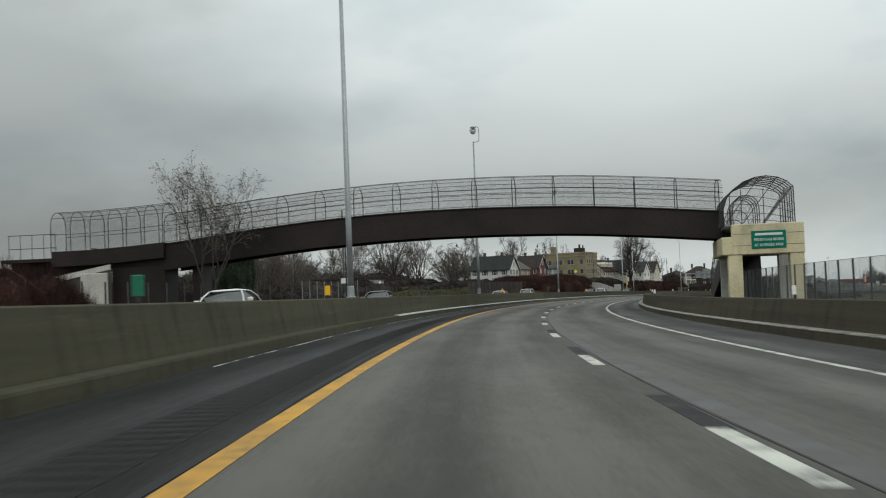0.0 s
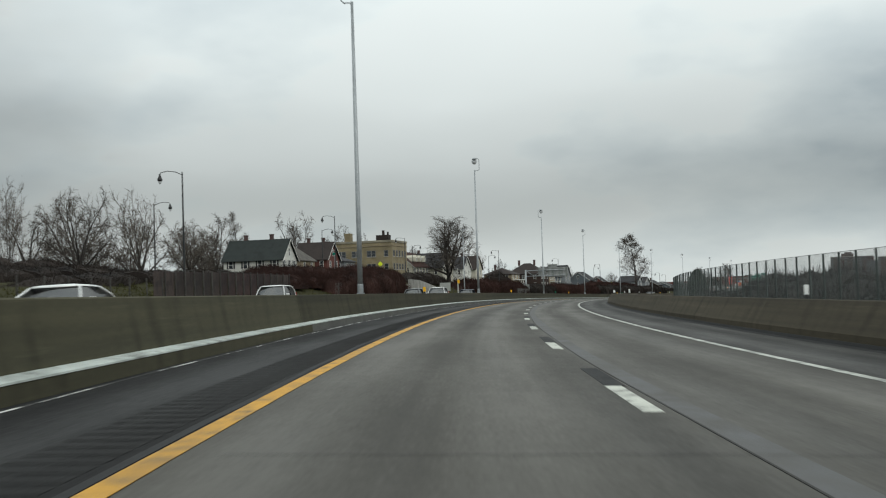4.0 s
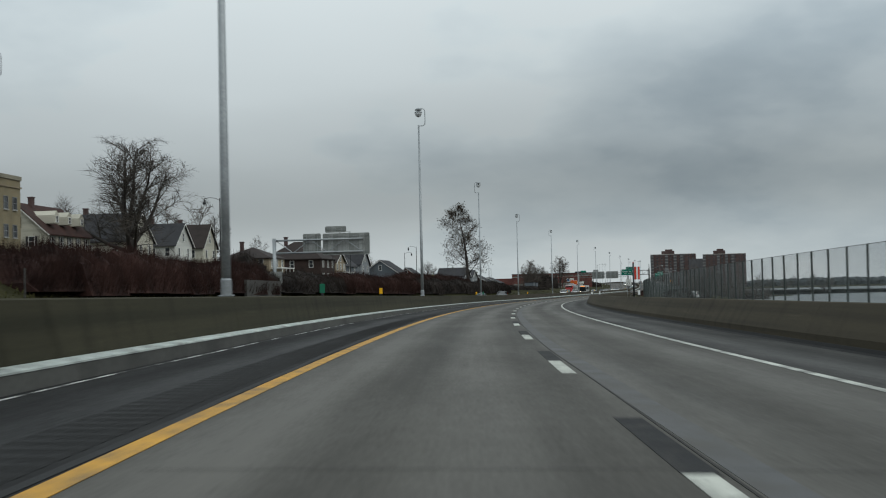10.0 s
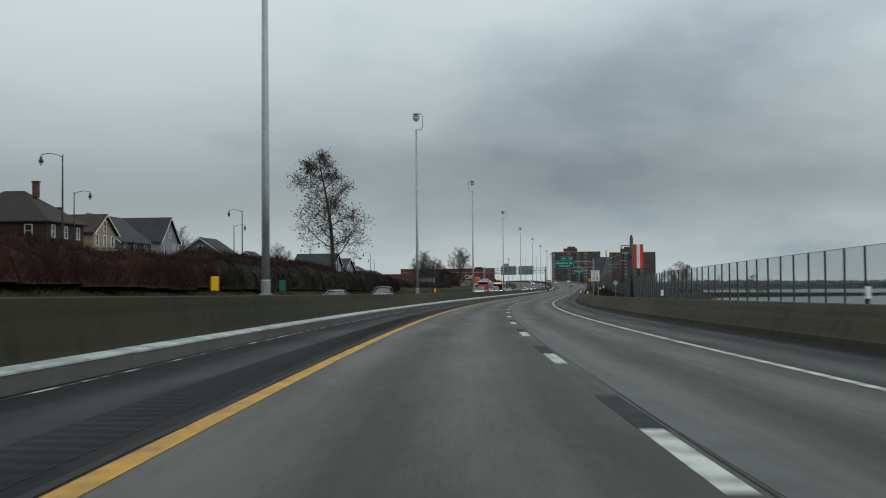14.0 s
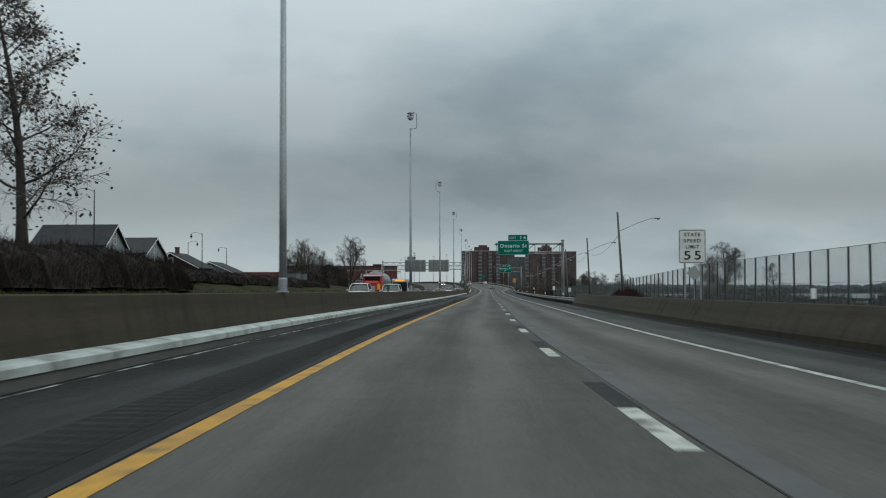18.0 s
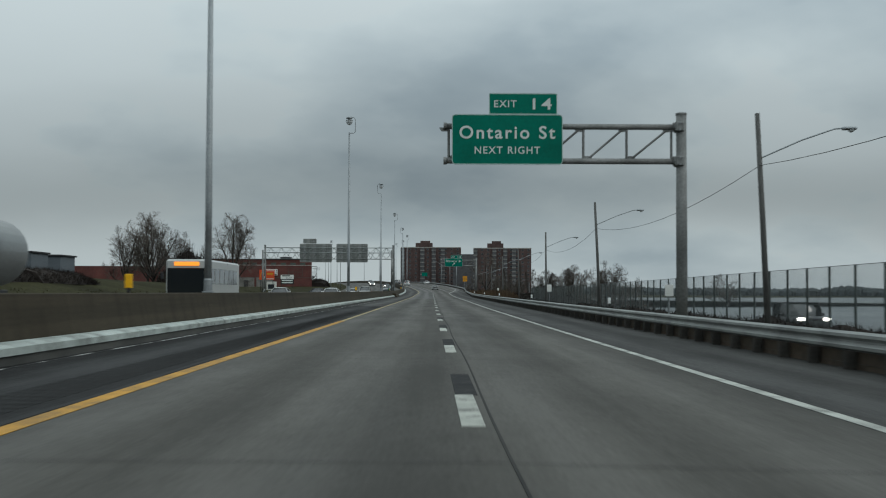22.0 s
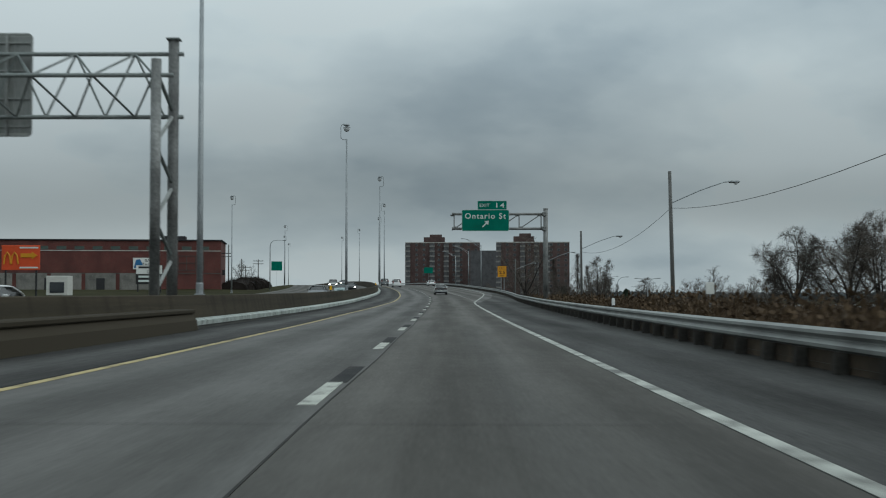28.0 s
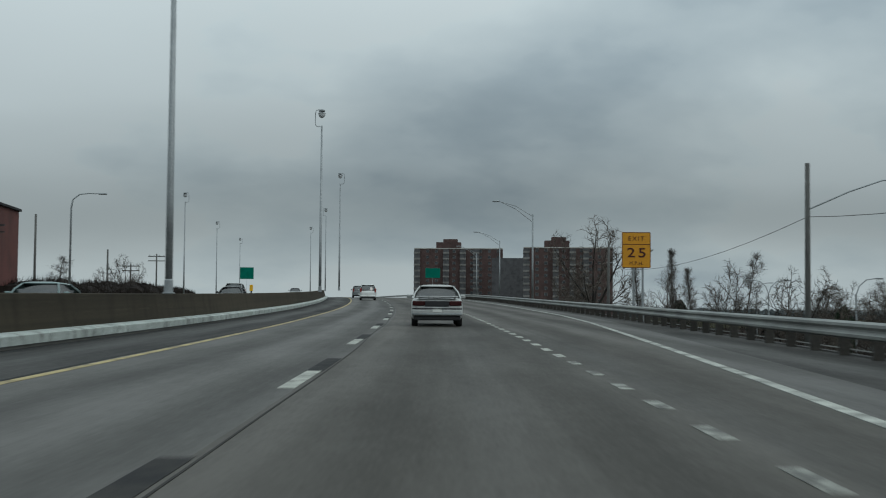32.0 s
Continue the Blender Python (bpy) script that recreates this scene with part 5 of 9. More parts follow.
# western approach: abutment, wing wall and banked path
appr = thing("bridge_approach", "dark abutment, pale ramp parapet and caged turn west of the bridge", "abutment", at(SB + 1.9, 0, 0.13))
part("abutment_wall", MB().box((-33.2, 0.2, 2.2), (4.4, 3.0, 4.4), ch=0.06), GIRDER, appr, "dark brown abutment wall")
part("girder_end", MB().prism([(-39.5, 4.3), (-30.9, 4.05), (-30.9, 6.12), (-35, 5.85), (-39.5, 5.75)], 0.06, pose(0, -1.15, 0)), GIRDER, appr, "dark brown steel side")
part("ramp_parapet", MB().prism([(-39.6, 3.3), (-35.0, 4.15), (-35.0, 4.55), (-39.6, 3.75)], 0.25, pose(0, -2.6, 0)), PALE_CONC, appr, "pale sloping ramp parapet")
part("ramp_fill", MB().prism([(-39.6, 0.2), (-35.0, 0.2), (-35.0, 4.13), (-39.6, 3.28)], 0.2, pose(0, -2.5, 0)), KERB, appr)
part("end_wall", MB().box((-36.3, -2.7, 2.6), (2.2, 0.3, 2.6), ch=0.04), PALE_CONC, appr, "low pale concrete wall")
cage_run(appr, [(-31, 0, 6.1), (-34, -0.1, 5.9), (-37, -0.3, 5.75), (-40.2, -0.6, 5.7)], 1.7, 2.9, 3)
for x in frange(-44.5, -40.5, 1.0):
    part("baluster", MB().tube([(x, -0.6, 5.2), (x, -0.6, 7.3)], 0.025, 5), BLACK_STEEL, appr)
for z in (6.2, 7.3):
    part("rail", MB().tube([(-44.6, -0.6, z), (-40.4, -0.6, z)], 0.03, 6), BLACK_STEEL, appr)
part("landing", MB().box((-41.5, 0, 5.15), (6.5, 3.2, 0.3), ch=0.03).box((-41.5, 0.6, 2.8), (6.3, 1.2, 4.6)), GIRDER, appr)
part("pier_column", MB().box((-28.6, 0.6, 2.2), (0.8, 2.4, 4.6), ch=0.05), GIRDER, appr)

# ---------------------------------------------------------------- lakeside fence
fence = thing("chain_link_fence", "tall dark chain-link fence on steel posts along the lakeside path", "fence", kind="structure")


def fence_d(s):
    return float(np.interp(s, (0, 60, 600, 700, 760, 900), (15.0, 14.6, 14.4, 15.4, 16.6, 17.2)))


def fence_top(s):
    return float(np.interp(s, (0, 150, 250, 620, 690, 760, 900), (2.35, 2.6, 2.85, 3.0, 2.2, 1.95, 1.5)))


s, k = 22.0, 0
fp_me = mesh_of("fence_post", MB().tube([(0, 0, -1.0), (0, 0, 3.62)], 0.052, 8), FENCE_POST)
while s < 868:
    lean = rng.uniform(-0.6, 0.6)
    part("fence_post", fp_me, None, fence, m=at(s, fence_d(s), fence_top(s) - 3.6) @ pose(0, 0, 0, 0, lean))
    s += 3.05
fb = MB()
fb.sweep(lambda u: [(fence_d(u), fence_top(u) - 3.0 - 0.4), (fence_d(u), fence_top(u))], frange(22, 868, 3.05), False)
fb.uv = [(u, h) for u in frange(22, 868, 3.05) for h in (-0.4, 3.0)]
part("chain_link", fb, CHAIN, fence, "dark chain-link mesh")
for hh in (0.02, -1.5):
    part("top_rail" if hh > 0 else "mid_wire", MB().tube([W(u, fence_d(u), fence_top(u) + hh) for u in frange(22, 868, 3.05)], 0.013 if hh > 0 else 0.008, 5, False), FENCE_POST, fence)

# low timber rail beside the path past the barrier's end
lrail = thing("path_rail", "low grey rail along the lakeside service road", "rail", kind="structure")
part("rail_beam", MB().sweep(lambda u: [(11.6, -0.30), (11.55, -0.2), (11.6, -0.10), (11.66, -0.10), (11.66, -0.30)], frange(640, 900, 8), False), POST_DK, lrail)

# ---------------------------------------------------------------- overhead signs
def sign_panel(parent, x, z, w, h, y, name="sign_panel", r=0.14):
    pn = part(name, MB().prism(rounded(x, z, w, h, r), 0.05, pose(0, y, 0)), GREEN_SIGN, parent, "green sign face with a thin pale edge")
    outline_band(pn, x, z, w, h, r, 0.03, y - 0.030, SIGN_EDGE)
    return pn


def arrow(parent, x, z, size, y, material):
    """Arrow up to the right."""
    p = [(-0.42, -0.32), (-0.32, -0.42), (0.16, 0.04), (0.34, -0.14), (0.42, 0.42), (-0.14, 0.34), (0.04, 0.16)]
    mb = MB().prism([(a * size, b * size) for a, b in p], 0.008, pose(x, y, z))
    part("arrow", mb, material, parent)


def cantilever(label, s, post_d, x0, x1, stub, base, tab, lo, hi, top, legends, uprights):
    """Exit sign on two chords from one post; x0, x1: the panel's sides; base, tab: heights of its foot and head."""
    t = thing("exit_sign", label, "road sign", at(s, 0, 0))
    part("post", MB().tube([(post_d, 0, -0.8), (post_d, 0, 4), (post_d, 0, top)], [0.225, 0.215, 0.20], 16), SIGN_STEEL, t, smooth=True)
    part("post_cap", MB().lathe([(0.22, top - 0.02), (0.22, top + 0.05), (0.10, top + 0.08)], 16, pose(post_d, 0, 0)), SIGN_STEEL, t)
    part("base", MB().box((post_d, 0, -0.4), (0.9, 0.9, 0.5), ch=0.05), KERB, t)
    for z, nm in ((lo, "lower_chord"), (hi, "upper_chord")):
        part(nm, MB().tube([(stub, 0, z), (post_d, 0, z)], 0.115, 12), SIGN_STEEL, t, smooth=True)
        part("end_flange", MB().tube([(stub - 0.02, 0, z), (stub + 0.10, 0, z)], 0.15, 12), SIGN_STEEL, t)
        col = part("collar", MB().box((post_d - 0.10, 0, z), (0.34, 0.56, 0.40), ch=0.05).tube([(post_d - 0.32, 0, z), (post_d - 0.22, 0, z)], 0.18, 12), SIGN_STEEL, t)
        for q in (-0.13, 0.13):
            part("bolt", MB().box((post_d - 0.1, -0.30, z + q), (0.06, 0.06, 0.06)), GALV, col)
    for i, x in enumerate(uprights):
        part("upright", MB().tube([(x, 0, lo), (x, 0, hi)], 0.05, 8), SIGN_STEEL, t)
        part("gusset", MB().prism([(x - 0.28, hi - 0.2), (x + 0.05, hi - 0.2), (x + 0.05, hi - 0.05), (x - 0.38, hi - 0.05)], 0.03), SIGN_STEEL, t)
        part("gusset", MB().prism([(x - 0.05, lo + 0.2), (x + 0.28, lo + 0.2), (x + 0.38, lo + 0.05), (x - 0.05, lo + 0.05)], 0.03), SIGN_STEEL, t)
        if i:
            part("brace", MB().tube([(uprights[i - 1] + 0.24, 0, lo + 0.14), (x - 0.2, 0, hi - 0.14)], 0.045, 8), SIGN_STEEL, t)
    h, xc = tab[0] - base, (x0 + x1) / 2
    pn = sign_panel(t, xc, base + h / 2, x1 - x0, h, -0.20)
    tw, th, tx, tz = tab[2] - tab[1], tab[3] - tab[0], (tab[1] + tab[2]) / 2, (tab[0] + tab[3]) / 2
    tb_ = sign_panel(t, tx, tz, tw, th, -0.20, "exit_tab", 0.03)
    for q in (-0.3, 0.3):
        part("hanger", MB().box((xc + q * (x1 - x0), -0.10, base + h / 2), (0.10, 0.14, h * 0.98)), GALV, pn)
    lettering("EXIT", 0.27, tw * 0.33, SIGN_WHITE, tb_, pose(tx - tw * 0.26, -0.236, tz), 1.15)
    lettering("14", 0.44, tw * 0.28, SIGN_WHITE, tb_, pose(tx + tw * 0.28, -0.236, tz), 1.2)
    lettering("Ontario St", 0.50, (x1 - x0) * 0.865, SIGN_WHITE, pn, pose(xc, -0.236, base + h * (0.64 if legends == "NEXT" else 0.71)), 1.22, 0.016)
    if legends == "NEXT":
        lettering("NEXT RIGHT", 0.285, (x1 - x0) * 0.59, SIGN_WHITE, pn, pose(xc, -0.236, base + h * 0.285), 1.2)
    else:
        arrow(pn, xc, base + h * 0.33, 0.72, -0.236, SIGN_WHITE)
    return t


SIGN_STEEL = mat("weathered_sign_steel", (0.20, 0.205, 0.20), 0.6, 0.16, 0.9, 12, 0.15, metal=0.3, stain=0.3)
cantilever("green exit advance sign on a weathered steel cantilever arm", 701, 9.33, 0.42, 4.70, 0.12, 6.03, (7.97, 1.85, 4.49, 8.79), 6.19, 7.53, 8.02, "NEXT", (0.30, 2.2, 3.85, 5.52, 7.20, 8.94))
cantilever("green exit direction sign with an arrow on a steel cantilever arm", 942.3, 10.38, 2.94, 7.13, 2.08, 6.27, (8.16, 4.33, 6.93, 8.97), 6.49, 7.79, 8.25, "ARROW", (2.26, 4.1, 6.1, 8.03, 9.98))

# sign bridge seen from behind: a three-chord truss on twin posts
def sign_back(parent, x0, x1, z0, z1, y):
    """Back of a sign: rounded sheet in planks, edge frame, wind beams and uprights."""
    w, h, xc, zc = x1 - x0, z1 - z0, (x0 + x1) / 2, (z0 + z1) / 2
    pn = part("sign_back", MB().prism(rounded(xc, zc, w, h, 0.16), 0.05, pose(0, y, 0)), SIGN_BACK, parent, "bare weathered metal sign back")
    n = max(2, int(w / 0.55))
    for i in range(n):
        x = x0 + w * (i + 0.5) / n
        part("plank", PLANK_ME[i % 3], None, pn, m=pose(x, y - 0.031, zc) @ Matrix.Diagonal((w / n - 0.02, 1, h - 0.24, 1)))
    outline_band(pn, xc, zc, w, h, 0.16, 0.05, y - 0.06, SIGN_EDGE_GREY)
    for z in frange(z0 + 0.32, z1 - 0.32, 0.8):
        part("wind_beam", MB().box((xc, y - 0.075, z), (w - 0.14, 0.05, 0.05)), SIGN_EDGE_GREY, pn)
    for q in (0.14, 0.5, 0.86) if w > 4 else (0.2, 0.8):
        part("stiffener", MB().box((x0 + w * q, y - 0.12, zc), (0.07, 0.10, h - 0.12)), SIGN_EDGE_GREY, pn)


PLANK_ME = [mesh_of("plank", MB().box((0, 0, 0), (1, 0.012, 1)), mat("weathered_aluminium_%s" % nm, c, 0.55, 0.16, 0.5, 8, 0.05, metal=0.35, rnd=0.1)) for nm, c in (("grey", (0.25, 0.26, 0.25)), ("pale", (0.31, 0.32, 0.31)), ("dull", (0.21, 0.22, 0.21)))]
GREEN_STEEL = mat("grey_green_truss_steel", (0.17, 0.19, 0.185), 0.55, 0.15, 0.8, 12, 0.12, metal=0.35)
RUST_STEEL = mat("stained_grey_post_steel", (0.20, 0.205, 0.20), 0.6, 0.24, 0.9, 12, 0.2, metal=0.25, stain=0.6)
sb = thing("sign_bridge", "weathered steel sign bridge with bare sign backs over the opposite road", "road sign", at(872.5, 0, 0))
for x, z0 in ((-7.42, 0.6), (-30.5, -0.2)):
    part("near_post", MB().tube([(x - 0.1, -0.75, z0), (x - 0.1, -0.75, 8.3)], 0.16, 14), RUST_STEEL, sb, smooth=True)
    part("far_post", MB().tube([(x + 0.1, 0.75, z0), (x + 0.1, 0.75, 9.2)], 0.17, 14), RUST_STEEL, sb, smooth=True)
    part("post_cap", MB().box((x + 0.1, 0.75, 9.22), (0.42, 0.42, 0.05)), GREEN_STEEL, sb)
    for i in range(6):
        za = z0 + 0.5 + i * 1.15
        a, b = ((x - 0.1, -0.75, za), (x + 0.1, 0.75, za + 1.1))
        if i % 2:
            a, b = (x - 0.1, -0.75, za + 1.1), (x + 0.1, 0.75, za)
        part("post_brace", MB().tube([a, b], 0.065, 6), GREEN_STEEL if i % 2 else SIGN_EDGE_GREY, sb)
    part("base_plate", MB().box((x, 0, z0 + 0.04), (0.7, 2.2, 0.08), ch=0.01), RUST_STEEL, sb)
CHORDS = ((0.75, 8.75), (-0.75, 7.8), (0.75, 6.73))
for y, z in CHORDS:
    part("chord", MB().tube([(-30.6, y, z), (-7.0, y, z)], 0.07, 8), GREEN_STEEL, sb, smooth=True)
n = 12
for i in range(n):
    xa, xb = -30.3 + 22.7 * i / n, -30.3 + 22.7 * (i + 1) / n
    xm = (xa + xb) / 2
    for (ya, za), (yb, zb) in ((CHORDS[1], CHORDS[0]), (CHORDS[1], CHORDS[2]), (CHORDS[2], CHORDS[0])):
        part("truss_brace", MB().tube([(xa, ya, za), (xm, yb, zb)], 0.036, 6), GREEN_STEEL, sb)
        part("truss_brace", MB().tube([(xm, yb, zb), (xb, ya, za)], 0.036, 6), GREEN_STEEL, sb)
sign_back(sb, -17.6, -11.95, 6.15, 9.5, 1.1)
sign_back(sb, -24.2, -18.4, 6.15, 9.5, 1.1)
sign_back(sb, -23.6, -21.2, 9.54, 10.4, 1.1)

# cantilever sign over the opposite road, seen from behind
cb = thing("sign_gantry", "galvanised cantilever gantry with bare sign backs", "road sign", at(431, 0, 0))
part("post", MB().tube([(-29.4, 0, 0.2), (-29.4, 0, 8.15)], 0.22, 12), GALV, cb, smooth=True)
part("control_box", MB().box((-29.4, -0.35, 3.4), (1.2, 0.12, 1.75), ch=0.03), SIGN_BACK, cb, "small sign back on the post")
for z in (6.45, 7.9):
    part("chord", MB().tube([(-29.4, 0, z), (-19.1, 0, z)], 0.11, 10), GALV, cb, smooth=True)
for i in range(5):
    xa, xb = -29.2 + 10.0 * i / 5, -29.2 + 10.0 * (i + 1) / 5
    part("brace", MB().tube([(xa, 0, 6.45 if i % 2 else 7.9), (xb, 0, 7.9 if i % 2 else 6.45)], 0.05, 6), GALV, cb)
sign_back(cb, -26.1, -24.0, 6.47, 8.62, 0.35)
sign_back(cb, -23.5, -21.05, 8.67, 9.4, 0.35)
sign_back(cb, -23.8, -18.35, 6.1, 8.58, 0.35)
sign_back(cb, -29.65, -28.45, 2.75, 4.35, -0.35)

# ---------------------------------------------------------------- roadside signs
sp = thing("speed_limit_sign", "white state speed limit sign on two steel posts", "road sign", at(592.3, 8.8, 0))
for x in (-0.36, 0.40):
    part("post", MB().box((x, 0.05, 1.45), (0.075, 0.06, 3.5), ch=0.01), GALV, sp)
pn = part("sign_face", MB().prism(rounded(0, 3.26, 1.30, 1.63, 0.09), 0.03), SIGN_PANEL, sp)
for txt, z, hh, w in (("STATE", 3.83, 0.165, 0.76), ("SPEED", 3.53, 0.165, 0.80), ("LIMIT", 3.24, 0.165, 0.62), ("55", 2.83, 0.42, 0.80)):
    lettering(txt, hh, w, SIGN_BLACK, pn, pose(0, -0.022, z), 1.35 if txt == "55" else 1.2)
outline_band(pn, 0, 3.26, 1.24, 1.57, 0.08, 0.028, -0.018, SIGN_BLACK)

ex = thing("exit_speed_sign", "amber exit advisory speed sign on two steel posts", "road sign", at(1010, 11.25, -0.45))
for x in (-0.12, 0.30):
    part("post", MB().box((x, 0.06, 1.4), (0.09, 0.07, 3.4)), GALV, ex)
pn = part("sign_face", MB().prism(rounded(0, 3.60, 1.32, 1.64, 0.05), 0.03), SIGN_YELLOW, ex)
lettering("EXIT", 0.19, 0.72, SIGN_MAROON, pn, pose(0, -0.022, 4.13), 1.3, 0.0)
lettering("25", 0.44, 0.84, SIGN_MAROON, pn, pose(0, -0.022, 3.48), 1.3)
lettering("M.P.H.", 0.15, 0.62, SIGN_MAROON, pn, pose(0, -0.022, 3.00), 1.1, 0.0)
part("bar", MB().box((0, -0.018, 3.86), (1.26, 0.004, 0.03)), SIGN_MAROON, pn)
outline_band(pn, 0, 3.60, 1.30, 1.62, 0.05, 0.025, -0.019, SIGN_MAROON)


def small_sign(name, label, s, d, h, w, hh, material, top, diamond=False, turn=0):
    t = thing(name, label, "road sign", at(s, d, h, turn))
    part("post", MB().tube([(0, 0.04, -0.5), (0, 0.04, top + 0.05)], 0.035, 6), GALV, t)
    m = pose(0, 0, top - hh / 2, 0, 45 if diamond else 0, 0)
    part("sign_face", MB().box((0, 0, 0), (w, 0.025, hh), m, ch=0.008), material, t)
    return t


small_sign("warning_sign", "fluorescent yellow diamond warning sign on a post", 358, -45.5, 5.2, 0.78, 0.78, FLUO, 3.6, True)
small_sign("warning_sign", "fluorescent yellow diamond warning sign on a post", 608, -43, 3.6, 0.78, 0.78, FLUO, 2.8, True)
small_sign("street_sign", "small green street sign on a lamp post", 301.7, -37.6, 5.0, 0.6, 0.35, GREEN_SIGN, 3.4)
small_sign("guide_sign", "green guide sign on posts beside the ramp", 1398, -17, 0, 4.9, 4.2, GREEN_SIGN, 13.2)
small_sign("park_sign", "white rectangular sign on a post by the path", 712, 11.0, -0.8, 0.4, 0.55, SIGN_PANEL, 2.3)
small_sign("park_sign", "white rectangular sign on a post by the path", 792, 13.0, -0.9, 0.5, 0.8, SIGN_PANEL, 2.8)
small_sign("park_sign", "small white sign on a post among the reeds", 885, 12.3, -0.9, 0.34, 0.5, SIGN_PANEL, 2.45)
small_sign("guide_sign", "green exit gore sign ahead at the ramp", 1141, 9.8, 0, 2.3, 1.5, GREEN_SIGN, 4.6)
small_sign("path_sign", "grey diamond sign back by the path", 612, 12.2, -0.3, 0.7, 0.7, SIGN_BACK, 2.9, True)

# striped daymark with a platform beside the lake
dm = thing("daymark_tower", "steel daymark post with red and white boards and a small platform", "daymark", at(547, 12.0, 0))
DM_STEEL = mat("dark_grey_steel", (0.05, 0.054, 0.058), 0.5, 0.2, 0.8, 12, 0.1, metal=0.3)
part("post", MB().tube([(0, 0, -0.6), (0, 0, 6.9)], 0.19, 12), DM_STEEL, dm, smooth=True)
for i in range(3):
    part("board", MB().box((0.20 + i * 0.36 + 0.18, 0.1, 4.9), (0.36, 0.05, 2.6)), (mat("red_daymark", (0.62, 0.045, 0.02), 0.5, 0.06) if i == 0 else MATS["red_daymark"]) if i != 1 else MARK_W, dm, "red daymark board" if i != 1 else "white daymark board")
plat = part("platform", MB().box((-0.55, 0, 5.0), (1.15, 1.3, 0.06)), DM_STEEL, dm)
for x, y in ((-1.1, -0.62), (-1.1, 0.62), (-0.1, -0.62), (-0.1, 0.62)):
    part("stanchion", MB().tube([(x, y, 5.0), (x, y, 6.1)], 0.03, 6), DM_STEEL, plat)
for z in (5.55, 6.1):
    part("platform_rail", MB().tube([(-0.1, -0.62, z), (-1.1, -0.62, z), (-1.1, 0.62, z), (-0.1, 0.62, z)], 0.025, 6), DM_STEEL, plat)
part("strut", MB().tube([(-0.95, 0, 5.0), (0, 0, 4.2)], 0.035, 6), DM_STEEL, dm)
part("lantern", MB().lathe([(0.10, 6.9), (0.14, 6.97), (0.14, 7.1), (0.10, 7.2), (0.03, 7.24)], 14), TAIL, dm, "red lantern", smooth=True)

# ---------------------------------------------------------------- utility poles with street lamps and cables
def utility_pole(s, d, h0, top, lean, arm):
    t = thing("utility_pole", "grey weathered timber pole with a street lamp on a long arm", "utility pole", at(s, d, h0), "lakeside poles")
    off = Vector((math.tan(radians(lean)) * (top - h0), 0, top - h0))
    part("shaft", MB().tube([(0, 0, -0.5), off * 0.5, off], [0.13, 0.115, 0.095], 10), POLEWOOD, t, smooth=True)
    a = off * 0.80
    part("arm", MB().tube([a, a + Vector((arm * 0.5, 0, 0.75)), a + Vector((arm * 0.9, 0, 1.22)), a + Vector((arm, 0, 1.25))], 0.035, 6), GALV, t)
    part("lamp_head", MB().box((0, 0, 0), (0.62, 0.26, 0.13), pose(*(a + Vector((arm + 0.25, 0, 1.24)))), ch=0.05), GALV, t)
    part("lens", MB().lathe([(0.04, -0.10), (0.12, -0.05), (0.13, 0.0)], 12, pose(*(a + Vector((arm + 0.34, 0, 1.18))))), LENS, t)
    return at(s, d, h0) @ (off * 0.77)


UP = ((650, 11.95, -0.6, 8.6, -3.5), (703, 13.25, -0.8, 8.4, -2.6), (753.7, 13.5, -0.9, 8.5, -2.6), (801, 13.5, -1.0, 8.3, -0.4), (853, 14.0, -1.0, 7.95, -1.5), (904, 14.4, -1.2, 8.0, -1.2), (950, 14.5, -2, 6.6, -0.4), (1003.6, 17.0, -3, 6.5, 0.3), (1060, 19, -4, 5.6, 0.5))
tops = [utility_pole(*u, 3.4) for u in UP]
for a, b in zip(tops, tops[1:]):
    pts = [a.lerp(b, k / 12) - Vector((0, 0, 0.95 * 4 * (k / 12) * (1 - k / 12))) for k in range(13)]
    tagged(part("overhead_cable", MB().tube(pts, 0.013, 5, False), CABLE), "black overhead cable sagging between the timber poles", "cable", "overhead cables")

# black ornamental street lamps along the upper street
def street_lamp():
    t = thing("street_lamp", "black ornamental street lamp with a bell-shaped lantern", "street lamp", group="black street lamps")
    part("shaft", MB().lathe([(0.13, -2.6), (0.13, 0.5), (0.10, 0.7), (0.085, 4.5), (0.06, 8.95), (0.0, 9.05)], 10), BLACK_STEEL, t, smooth=True)
    part("arm", MB().tube([(0, 0, 8.75), (-0.6, 0, 9.02), (-1.3, 0, 9.12), (-1.9, 0, 9.02), (-2.0, 0, 8.85)], 0.035, 6), BLACK_STEEL, t)
    la = part("lantern", MB().lathe([(0.10, 8.25), (0.20, 8.30), (0.23, 8.42), (0.14, 8.62), (0.08, 8.85), (0.03, 8.92)], 12, pose(-2.0, 0, 0)), BLACK_STEEL, t, smooth=True)
    part("lens", MB().lathe([(0.03, 8.02), (0.10, 8.08), (0.15, 8.26)], 12, pose(-2.0, 0, 0)), GLOBE, la)
    return t


sl = street_lamp()
LAMPS = ((147, -31, 1.9, 0), (189.5, -45.5, 3.2, 180), (218.4, -30.2, 3.3, 0), (253.5, -46.4, 3.9, 180), (301.7, -37.4, 5.2, 0), (335, -50, 5.4, 180), (372.1, -44.1, 5.4, 0), (405, -52, 5.4, 180), (443, -39.5, 5.1, 0), (478, -52, 5.2, 180), (520, -40.5, 4.9, 0), (555, -54, 4.6, 180), (587.2, -42.5, 4.3, 0), (622, -54, 4.0, 180), (668, -45, 3.6, 0), (700, -58, 3.4, 180), (752.8, -52.9, 2.7, 0), (795, -66, 2.8, 180), (832.8, -65.8, 2.8, 0))
